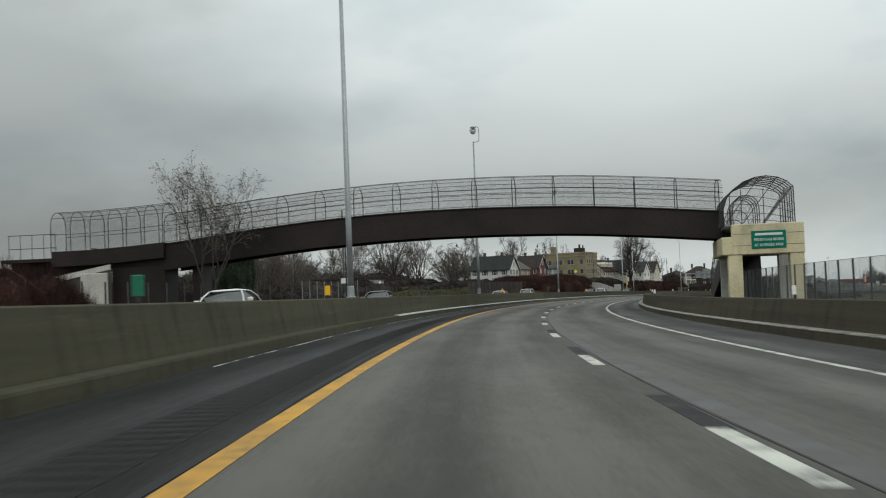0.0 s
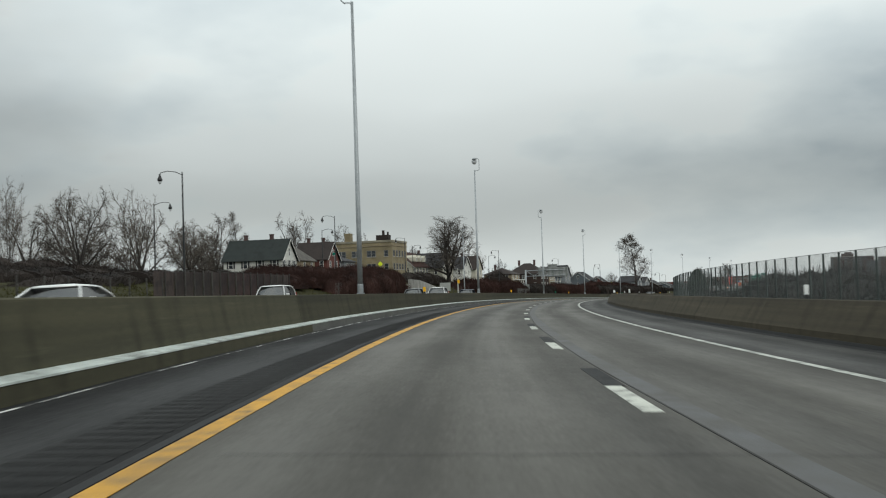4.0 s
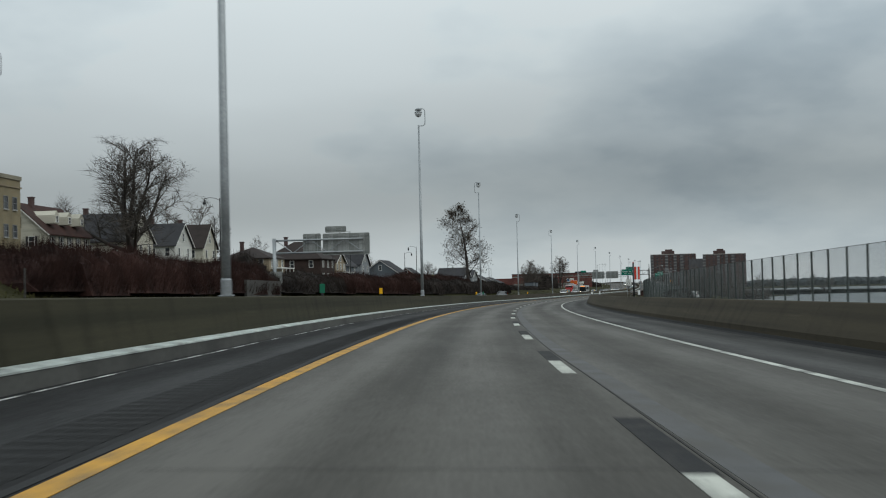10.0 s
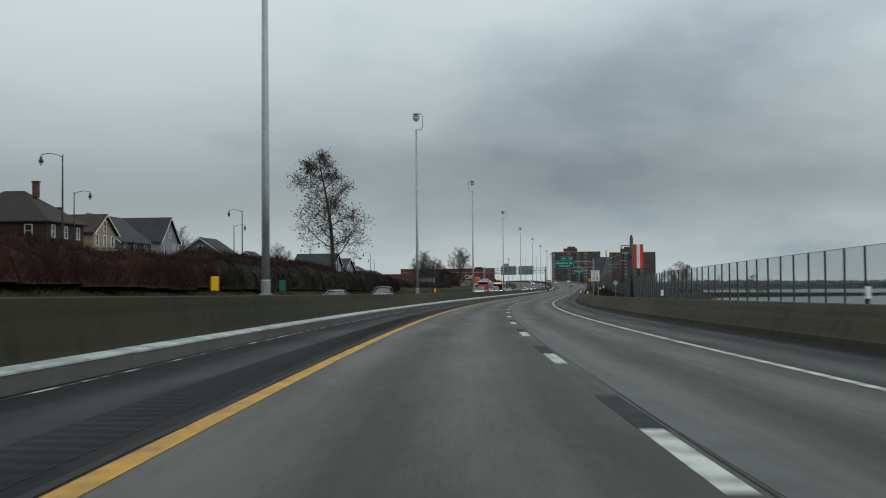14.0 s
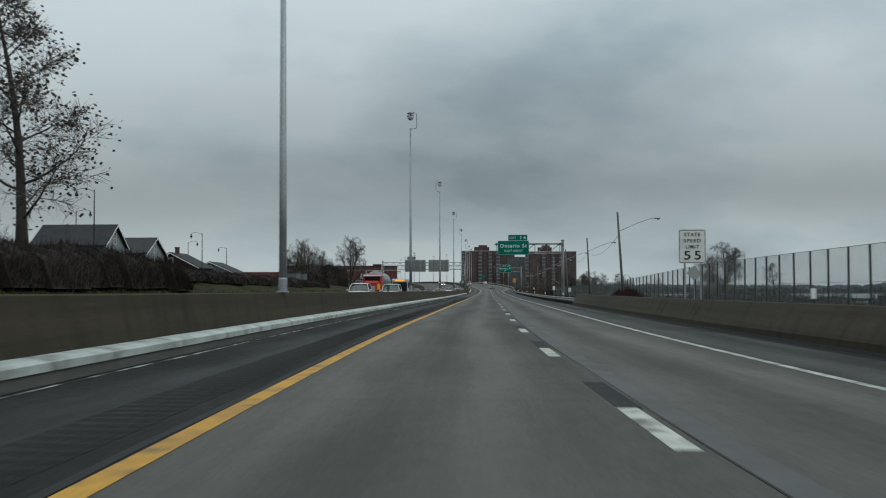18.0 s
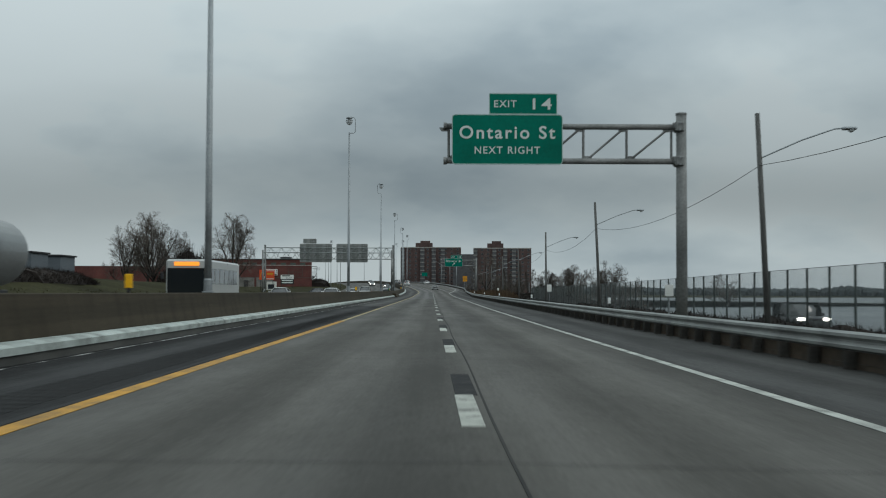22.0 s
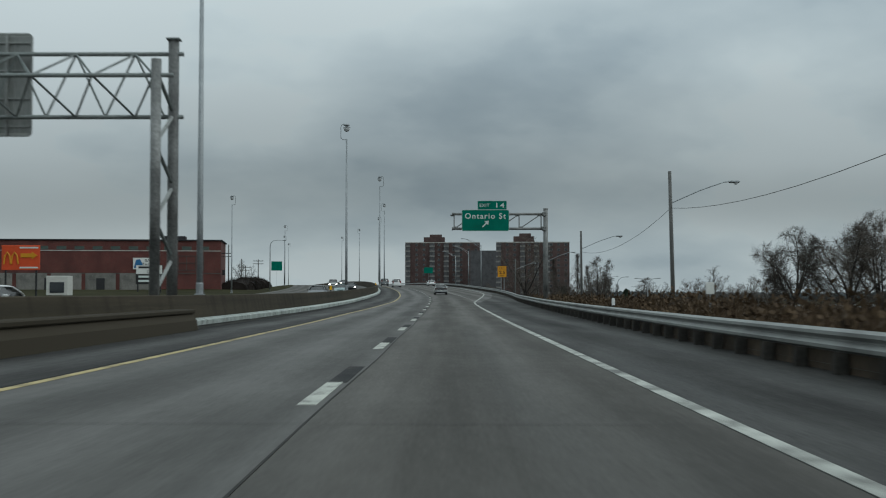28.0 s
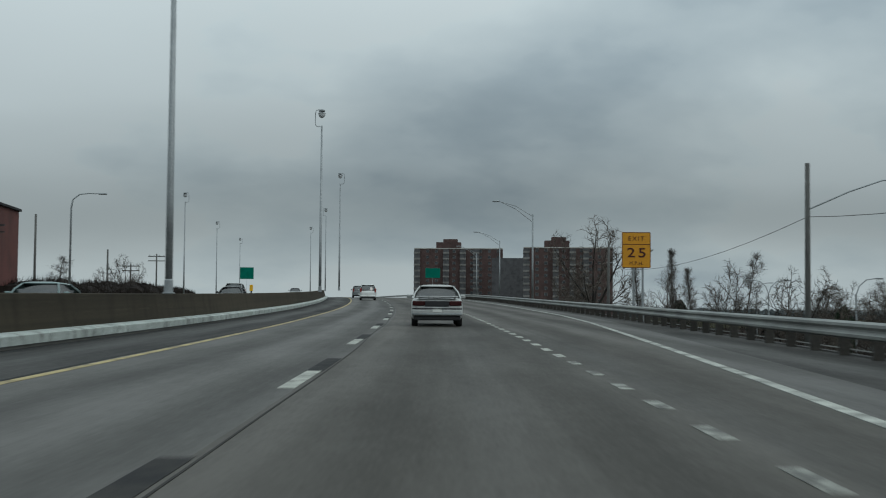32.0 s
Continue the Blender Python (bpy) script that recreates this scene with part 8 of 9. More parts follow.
for kind, s, d, h, w, txt in (
        ("scruffy", 318, -78, 14.6, 7.5, "tall upright tree with dry leaves behind the verge"), ("scruffy", 273, -76, 12.4, 4.6, "tall leaning tree with dry leaves"),
        ("scruffy", 269, -80, 11.6, 6.5, "tall leaning tree with dry leaves"), ("round", 318, -118, 16.0, 11.0, "broad bare tree behind the wire fence"),
        ("wide", 292, -58, 8.6, 9.0, "low spreading bare tree beside the white house"), ("scruffy", 212, -75, 12.6, 9.0, "tall leafy-topped tree on the verge"),
        ("round", 220, -76, 10.4, 8.0, "dark bare tree on the verge"), ("round", 350, -78, 13.0, 11.0, "spreading bare tree behind the white house"),
        ("wide", 332, -75, 11.0, 10.0, "bare tree behind the white house"), ("thin", 372, -82, 15.5, 7.0, "thin leaning bare tree behind the houses"),
        ("wide", 446, -101, 21.0, 14.0, "high bare tree behind the red-brown house"), ("round", 458, -108, 18.0, 13.0, "high bare tree behind the red-brown house"),
        ("wide", 545, -84, 18.0, 15.0, "high bare tree behind the white houses"), ("round", 552, -80.5, 14.6, 9.0, "bare tree behind the white houses"),
        ("round", 640, -69.0, 9.2, 8.0, "bare tree beside the slate houses"), ("wide", 662, -56.0, 7.6, 7.5, "low bare tree at the end of the street"), ("round", 575, -80.0, 11.0, 9.0, "bare tree behind the hipped house"),
        ("wide", 522, -119, 22.5, 15.0, "high bare tree behind the apartment building")):
    tree(kind, txt, s, d, level(s, d), h, w, s * 13 % 360)
for k in range(34):
    s, d = 185 + 4.6 * k + rt.uniform(-4, 4), -rt.uniform(84, 135)
    tree(rt.choice(("scruffy", "wide", "round", "wide")), "bare winter tree in the wooded belt", s, d, level(s, d) - 0.2, rt.uniform(3.4, 6.0) * (1 + (s - 185) / 280), rt.uniform(6, 10), rt.uniform(0, 360), "woodland belt trees")
for k in range(9):
    s, d = 118 + 8 * k + rt.uniform(-3, 3), -rt.uniform(70, 110)
    tree(rt.choice(("scruffy", "wide", "round")), "bare winter tree in the wooded belt", s, d, level(s, d) - 0.2, rt.uniform(4.0, 6.0), rt.uniform(6, 9), rt.uniform(0, 360), "woodland belt trees")
for k in range(16):
    s, d = rt.uniform(330, 640), -rt.uniform(95, 160)
    tree(rt.choice(("wide", "round", "big")), "bare tree behind the row of houses", s, d, level(s, d), rt.uniform(9, 13), rt.uniform(9, 13), rt.uniform(0, 360), "trees behind the houses")
for k in range(18):
    s, d = rt.uniform(1085, 1400), -rt.uniform(36, 90)
    tree(rt.choice(("thin", "scruffy", "round", "wide")), "bare tree along the far ramp", s, d, -2.5, rt.uniform(5, 8.5), rt.uniform(5, 8), rt.uniform(0, 360), "far ramp trees")
for k in range(24):
    s, d = rt.uniform(1010, 1420), rt.uniform(48, 120)
    tree(rt.choice(("thin", "wide", "round")), "bare tree in the lakeside park", s, d, -6, rt.uniform(6, 10), rt.uniform(6, 9), rt.uniform(0, 360), "park trees")
for kind, s, d, h, w in (("wide", 128, -39.5, 7.4, 6.5), ("round", 134, -43, 8.0, 7.0), ("scruffy", 138, -40, 8.6, 6.0), ("wide", 142, -44, 8.2, 7.5), ("round", 147, -41, 7.6, 6.5), ("scruffy", 130, -36, 6.6, 5.0),
                         ("wide", 156, -48, 7.0, 8.0), ("round", 166, -52, 7.2, 8.0), ("wide", 172, -47, 6.4, 7.5), ("scruffy", 181, -52, 8.4, 6.0), ("round", 190, -55, 7.0, 8.0), ("wide", 200, -58, 6.6, 8.5), ("wide", 214, -62, 6.4, 8.5), ("round", 226, -62, 6.2, 8.0)):
    tree(kind, "fine-twigged bare tree on the verge before the houses", s, d, level(s, d) - 0.1, h, w, s * 11 % 360, "verge trees")
rp = random.Random(31)
for k in range(30):
    s, d = 1000 + 4.2 * k + rp.uniform(-2, 2), rp.uniform(40, 74)
    tree(rp.choice(("far_wide", "far_round", "far_scruffy", "thin")), "bare tree in the lakeside park", s, d, level(s, d), rp.uniform(5.0, 7.2) + 0.03 * (d - 40), rp.uniform(5.5, 8), rp.uniform(0, 360), "park trees")
for k in range(9):
    s, d = rt.uniform(20, 100), -rt.uniform(48, 100)
    tree(rt.choice(("scruffy", "round")), "bare tree beyond the footbridge", s, d, level(s, d), rt.uniform(5, 7), rt.uniform(5, 7), rt.uniform(0, 360), "woodland belt trees")


def shrub_mesh(seed, n, lx, ly, h, wid=0.024, fuzz=0.42, leafy=0.0, core=0.86, taper=False):
    """A stand of dense leafless stems, lx by ly on the ground: a solid tangle inside, fine stems all over it."""
    rg = random.Random(seed)
    mb = MB()
    off = rg.uniform(0, 90)

    def top(x, y):
        k = 0.86 + 0.30 * noise.noise(Vector((x * 0.42 + off, y * 0.42, 0))) + 0.12 * noise.noise(Vector((x * 1.3, y * 1.3 + off, 2)))
        if taper:
            k *= max(0.0, 1 - max(0.0, x / lx + 0.5) ** 2.2) ** 0.7
        return max(0.2, h * k * (1 - 0.10 * abs(2 * x / lx) ** 3) * (1 - 0.62 * abs(2 * y / ly) ** 2.6))

    nx, ny = 12, 9
    if core:
        cols = [0] + list(range(nx + 1)) + [nx]
        for c, i in enumerate(cols):
            for j in range(ny + 1):
                x, y = lx * (i / nx - 0.5) * 1.02, ly * (j / ny - 0.5)
                mb.v.append((x, y, top(x, y) * core if 0 < j < ny and 0 < c < nx + 2 else -0.3))
        for i in range(nx + 2):
            for j in range(ny):
                mb.f.append((i * (ny + 1) + j, (i + 1) * (ny + 1) + j, (i + 1) * (ny + 1) + j + 1, i * (ny + 1) + j + 1))
    for i in range(n):
        x, y = rg.uniform(-lx / 2, lx / 2), rg.uniform(-ly / 2, ly / 2) * (1 - 2 / ny)
        z0 = top(x, y) * core * rg.uniform(0.86, 1.0)
        out = 0.0
        if rg.random() < 0.5:
            f, out = rg.random(), rg.choice((-1, 1))
            yi = ly / 2 * (1 - 2 / ny)
            y, z0 = out * (ly / 2 + (yi - ly / 2) * f), -0.3 + (top(x, out * yi) * core + 0.3) * f * 0.98
        p = Vector((x, y, z0))
        v = Vector((rg.uniform(-0.4, 0.4), rg.uniform(-0.4, 0.4) + 0.35 * out, 1.0)).normalized()
        q = p + v * (fuzz * rg.uniform(0.45, 1.25) + 0.12 * h * rg.random() ** 3)
        o = Vector((rg.uniform(-1, 1), rg.uniform(-1, 1), rg.uniform(-0.3, 0.3))).normalized() * wid * rg.uniform(0.6, 1.3)
        mb.add([p - o, p + o, q], [(0, 1, 2)])
        if leafy and rg.random() < leafy:
            a2 = Vector((rg.uniform(-1, 1), rg.uniform(-1, 1), rg.uniform(-1, 1))).normalized() * 0.09
            b2 = a2.orthogonal().normalized() * 0.06
            mb.add([q - a2, q + b2, q + a2, q - b2], [(0, 1, 2, 3)])
    return mb


RED_END = mesh_of("shrub", shrub_mesh(64, 4200, 6.6, 6.0, 3.3, 0.019, 0.75, core=0.78, taper=True), REDTWIG)
DARK_END = mesh_of("shrub", shrub_mesh(74, 2600, 6.6, 6.0, 2.9, 0.030, 0.55, taper=True), DARKTWIG)
RED_ME = [mesh_of("shrub", shrub_mesh(60 + k, 3000, 6.6, 6.0, 3.3, 0.019, 0.75, core=0.78), REDTWIG) for k in range(3)]
DARK_ME = [mesh_of("shrub", shrub_mesh(70 + k, 1500, 6.6, 6.0, 2.9, 0.030, 0.55), DARKTWIG) for k in range(3)]
REED_ME = [mesh_of("reeds", shrub_mesh(80 + k, 3800, 6.0, 6.0, 1.7, 0.016, 0.75, 0.15, 0.6), REED) for k in range(3)]


def evergreen_mesh(seed, n=4200):
    """A dense upright evergreen, 3.4 wide and 3.4 high: a dark heart under sprays of short leaves."""
    rg = random.Random(seed)
    mb = MB()

    def rad(z, az):
        return 1.55 * max(0.0, math.sin(math.pi * min(1.0, 0.16 + 0.84 * z))) ** 0.62 * (1 + 0.20 * noise.noise(Vector((math.cos(az) * 1.6 + seed, math.sin(az) * 1.6, z * 4))))

    rings = [[(rad(z, a) * 0.84 * math.cos(a), rad(z, a) * 0.84 * math.sin(a), 3.3 * z) for a in (2 * math.pi * k / 12 for k in range(12))] for z in (0.0, 0.15, 0.35, 0.55, 0.75, 0.9, 0.98)]
    for r in rings:
        mb.v += r
    for i in range(len(rings) - 1):
        for k in range(12):
            mb.f.append((i * 12 + k, i * 12 + (k + 1) % 12, (i + 1) * 12 + (k + 1) % 12, (i + 1) * 12 + k))
    mb.f.append(tuple(6 * 12 + k for k in range(12)))
    for i in range(n):
        z, a = rg.random() ** 0.9, rg.uniform(0, 2 * math.pi)
        r = rad(z, a) * rg.uniform(0.78, 1.02)
        p = Vector((r * math.cos(a), r * math.sin(a), 3.3 * z))
        v = Vector((math.cos(a) + rg.uniform(-0.5, 0.5), math.sin(a) + rg.uniform(-0.5, 0.5), rg.uniform(0.2, 1.4))).normalized()
        o = v.orthogonal().normalized() * 0.045
        o = Matrix.Rotation(rg.uniform(0, 6.28), 3, v) @ o
        mb.add([p - o, p + o, p + v * rg.uniform(0.12, 0.34)], [(0, 1, 2)])
    return mb


EVG_ME = [mesh_of("evergreen", evergreen_mesh(90 + k), EVERGREEN) for k in range(2)]


def shrub(meshes, name, label, s, d, h0, sx, sz, group, sub="twigs"):
    m = at(s, d, h0, rt.uniform(0, 360)) @ Matrix.Diagonal((sx, sx, sz, 1))
    ob = new(name, rt.choice(meshes))
    ob.matrix_basis = m
    tagged(ob, label, "shrub", group)
    return ob


def hedge(meshes, label, a, b, d, sx, sz, group, step=6.0, name="shrub", joined=False):
    """A run of stands along the road, d at its middle."""
    vs, fs = [], []
    s = a + step / 2
    while s < b:
        ss, dd = s + rt.uniform(-0.5, 0.5), d + rt.uniform(-0.4, 0.4)
        first, last = s < a + step, s + step >= b
        end = (first or last) and not joined and meshes is not REED_ME
        m = at(ss, dd, level(ss, dd) - 0.35, (270 if first else 90 if last else rt.choice((90, 270))) + rt.uniform(-6, 6)) @ Matrix.Diagonal((1.08 * step / 6.0, sx, sz * rt.uniform(0.9, 1.12), 1))
        me = rt.choice(meshes)
        if end:
            me = RED_END if meshes is RED_ME else DARK_END
        s += step
        if joined:
            co = np.empty(len(me.vertices) * 3)
            me.vertices.foreach_get("co", co)
            mm = np.array(m)
            n0 = len(vs)
            vs.extend(map(tuple, co.reshape(-1, 3) @ mm[:3, :3].T + mm[:3, 3]))
            fs.extend([tuple(v + n0 for v in f.vertices) for f in me.polygons])
            continue
        ob = new(name, me)
        ob.matrix_basis = m
        tagged(ob, label, name, group)
    if joined:
        kind = "thicket" if name == "shrub" else name
        me2 = bpy.data.meshes.new(kind)
        me2.from_pydata(vs, [], fs)
        me2.materials.append(meshes[0].materials[0])
        tagged(new(kind, me2), label, "shrubs" if name == "shrub" else name, kind="stuff")


RB = "red shrubs on the bank"
DB = "dark shrubs on the bank"
hedge(RED_ME, "dense red-brown leafless shrubs on the bank", 250, 274, -33.6, 0.9, 0.62, RB)
hedge(RED_ME, "dense red-brown leafless shrubs on the bank", 262, 300, -37.5, 0.9, 0.72, RB)
hedge(RED_ME, "dense red-brown leafless shrubs on the bank", 294, 332, -35.5, 1.0, 0.95, RB)
hedge(RED_ME, "dense red-brown leafless shrubs on the bank", 270, 312, -29.6, 0.75, 1.2, RB)
hedge(DARK_ME, "dark leafless shrubs behind the wing wall", 338, 368, -36, 0.9, 0.8, DB)
hedge(RED_ME, "dense red-brown leafless shrubs on the bank", 366, 426, -30.8, 1.0, 1.15, RB)
hedge(DARK_ME, "dark tangled leafless shrubs on the bank", 426, 466, -31.0, 1.0, 0.9, DB)
hedge(RED_ME, "dark red-brown leafless shrubs on the bank", 464, 530, -31.0, 1.0, 1.0, RB)
hedge(RED_ME, "dark red-brown leafless shrubs on the bank", 540, 610, -35.5, 0.8, 1.0, RB)
hedge(DARK_ME, "dark tangled leafless shrubs on the bank", 530, 642, -31.0, 1.0, 1.05, DB)
hedge(DARK_ME, "low dark shrubs on the bank", 642, 770, -34, 0.9, 0.5, DB)
hedge(DARK_ME, "dark scrub beneath the bare trees", 120, 296, -66, 1.0, 0.95, "dark scrub under the trees", 8.0)
hedge(DARK_ME, "dark scrub beneath the bare trees", 216, 250, -50, 0.8, 0.7, "dark scrub under the trees")
hedge(DARK_ME, "dark brushwood under the bare trees", 108, 300, -74, 1.5, 1.45, "dark scrub under the trees", 9.0, joined=True)
hedge(DARK_ME, "dark thicket behind the bare trees", 110, 330, -112, 2.0, 2.3, "dark scrub under the trees", 12.0, joined=True)
hedge(RED_ME, "red-brown leafless shrubs beside the footbridge", 46, 72, -30, 1.0, 1.15, "red shrubs by the footbridge")
hedge(DARK_ME, "dark scrub beyond the footbridge", 98, 122, -38, 1.0, 1.0, "dark scrub under the trees")
hedge(DARK_ME, "dark scrub behind the lakeside fence", 98, 218, 18.2, 0.9, 1.0, "dark scrub behind the fence")
hedge(DARK_ME, "low dark scrub behind the lakeside fence", 218, 340, 20, 0.9, 0.7, "dark scrub behind the fence")
hedge(DARK_ME, "low dark scrub behind the lakeside fence", 452, 572, 21.0, 0.6, 0.38, "dark scrub behind the fence")
hedge(DARK_ME, "brown brush on the verge below the trees", 118, 214, -50, 1.3, 0.95, "brown brush on the verge", 8.0)
hedge(DARK_ME, "brown brush on the verge below the trees", 206, 260, -38, 0.9, 0.5, "brown brush on the verge")
hedge(DARK_ME, "brown brush on the verge below the trees", 138, 206, -42, 1.0, 0.62, "brown brush on the verge")
hedge(DARK_ME, "dark scrub behind the lakeside fence", 604, 700, 19.5, 1.0, 0.8, "dark scrub behind the fence", 8.0)
hedge(DARK_ME, "dark scrub behind the lakeside fence", 572, 604, 20.5, 1.1, 0.95, "dark scrub behind the fence")
hedge(DARK_ME, "low dark scrub at the water's edge", 340, 452, 25, 0.7, 0.45, "dark scrub behind the fence", 9.0, joined=True)
hedge(DARK_ME, "low dark scrub at the water's edge", 590, 850, 27, 0.7, 0.5, "dark scrub behind the fence", 9.0, joined=True)
hedge(RED_ME, "reddish scrub beyond the barrier end", 630, 642, 10.6, 0.5, 0.72, "low red scrub")
hedge(DARK_ME, "dark scrub along the lakeside road", 846, 1010, 20.5, 1.0, 1.0, "dark scrub by the reeds")
hedge(DARK_ME, "dark scrub along the lakeside road", 880, 1010, 27.5, 1.2, 1.1, "dark scrub by the reeds", 8.0)
hedge(DARK_ME, "dark scrub below the exit ramp", 1010, 1200, 24, 1.3, 1.1, "dark scrub by the reeds", 8.0, joined=True)
hedge(DARK_ME, "low dark scrub behind the guard rail", 826, 874, 14.0, 0.8, 0.5, "dark scrub by the reeds")
hedge(DARK_ME, "low dark scrub below the fence", 656, 850, 14.6, 0.6, 0.5, "dark scrub behind the fence", 8.0)
hedge(REED_ME, "tawny dry reeds behind the guard rail", 852, 964, 11.4, 1.0, 1.2, "dry reeds", 5.5, "reeds", True)
for s, d, sx, sz in ((888, -46.5, 1.2, 2.5), (893, -48.5, 1.35, 3.0), (899, -49.5, 1.2, 2.6), (882, -48, 0.9, 1.7), (904, -48, 0.9, 1.5)):
    shrub(DARK_ME, "shrub", "tall dark rounded leafless shrub by the warehouse", s, d, level(s, d) - 0.3, sx, sz, "dark shrubs by the warehouse")
for s, d, sx, sz in ((521, -62.0, 1.2, 2.4), (524, -65.0, 1.0, 2.0)):
    shrub(DARK_ME, "shrub", "tall dark tangled shrub beside the street", s, d, level(s, d) - 0.3, sx, sz, "dark shrubs by the street")
hedge(DARK_ME, "dark scrub along the far ramp", 1066, 1200, -33, 1.0, 0.9, "far ramp scrub", 8.0, joined=True)
hedge(DARK_ME, "dark scrub in the lakeside park", 1020, 1300, 60, 2.0, 1.6, "park scrub", 14.0, joined=True)
for s, d, h, sx, sz, lab in ((316, 18.2, -0.6, 0.95, 1.45, "rounded dark evergreen bush by the lakeside fence"), (110, -30.8, 0.9, 0.8, 1.75, "dark evergreen shrub by the footbridge ramp"), (112, -33.0, 1.0, 0.85, 1.5, "dark evergreen shrub by the footbridge ramp"), (1092, 34, -4.5, 0.8, 1.4, "small dark conifer in the park"), (1060, 40, -5, 0.7, 1.5, "small dark conifer in the park")):
    shrub(EVG_ME, "evergreen_bush", lab, s, d, h, sx, sz, "")

# tufts along the verge
tuft = MB()
rg = random.Random(5)
for k in range(2600):
    s, d = rg.uniform(60, 860), -rg.uniform(24.3, 29)
    z = level(s, d)
    for j in range(3):
        p = W(s + rg.uniform(-0.2, 0.2), d + rg.uniform(-0.2, 0.2), z - 0.03)
        q = p + Vector((rg.uniform(-0.12, 0.12), rg.uniform(-0.12, 0.12), rg.uniform(0.12, 0.35)))
        o = Vector((rg.uniform(-1, 1), rg.uniform(-1, 1), 0)).normalized() * 0.03
        tuft.add([p - o, p + o, q], [(0, 1, 2)])
tagged(part("grass_tufts", tuft, GRASS), "uneven tufts of winter grass along the verge", "grass", kind="stuff")


# rough winter grass on the verge and the foot of the bank
gt = MB()
rgr = random.Random(404)
for k in range(17000):
    u, d = rgr.uniform(70, 640), -24.6 - 12.0 * rgr.random() ** 1.5
    p, hh, az = W(u, d, level(u, d) - 0.03), rgr.uniform(0.12, 0.42), rgr.uniform(0, 3.14)
    ox, oy = 0.16 * math.cos(az), 0.16 * math.sin(az)
    lx, ly = rgr.uniform(-0.15, 0.15), rgr.uniform(-0.15, 0.15)
    gt.add([(p[0] - ox, p[1] - oy, p[2]), (p[0] - ox * 0.2, p[1] - oy * 0.2, p[2]), (p[0] - ox * 1.3 + lx, p[1] - oy * 1.3 + ly, p[2] + hh)], [(0, 1, 2)])
    gt.add([(p[0] + ox * 0.1, p[1] + oy * 0.1, p[2]), (p[0] + ox, p[1] + oy, p[2]), (p[0] + ox * 1.2 - lx, p[1] + oy * 1.2 + ly, p[2] + hh * 0.8)], [(0, 1, 2)])
tagged(part("grass_tufts", gt, DRYGRASS), "rough tan and green winter grass tufts on the verge", "grass", kind="stuff")

# ---------------------------------------------------------------- vehicles
PAINTS = {k: car_paint(f"{k}_car_paint", c) for k, c in dict(silver=(0.42, 0.43, 0.42), white=(0.66, 0.67, 0.66), grey=(0.16, 0.17, 0.175), dark=(0.035, 0.037, 0.04), teal=(0.22, 0.30, 0.30), navy=(0.04, 0.055, 0.08), red=(0.35, 0.02, 0.02), tan=(0.30, 0.27, 0.20)).items()}
DARK_TAIL = mat("dark_red_lens", (0.035, 0.006, 0.006), 0.15, 0.1)
SHAPES = dict(
    sedan=dict(L=4.7, W=1.77, roof=1.40, belt=0.92, hood=0.80, deck=0.95, y=(-1.75, -0.95, 0.45, 1.15), tumble=0.30, nose=0.55),
    suv=dict(L=4.7, W=1.84, roof=1.75, belt=1.08, hood=1.0, deck=1.08, y=(-2.25, -2.05, 0.45, 1.10), tumble=0.22, nose=0.7),
    van=dict(L=5.0, W=1.95, roof=1.82, belt=1.08, hood=0.95, deck=1.08, y=(-2.42, -2.28, 0.85, 1.65), tumble=0.22, nose=0.65),
    jeep=dict(L=4.1, W=1.75, roof=1.80, belt=1.12, hood=1.10, deck=1.12, y=(-1.95, -1.92, 0.35, 0.55), tumble=0.12, nose=1.0),
)
TYRE_ME = mesh_of("tyre", MB().lathe([(0.20, -0.10), (0.30, -0.105), (0.325, -0.08), (0.33, 0.0), (0.325, 0.08), (0.30, 0.105), (0.20, 0.10)], 18), RUBBER, True)
RIM_ME = mesh_of("rim", MB().lathe([(0.05, -0.085), (0.19, -0.09), (0.205, -0.06), (0.205, 0.06), (0.19, 0.09), (0.05, 0.085)], 14), ALLOY)


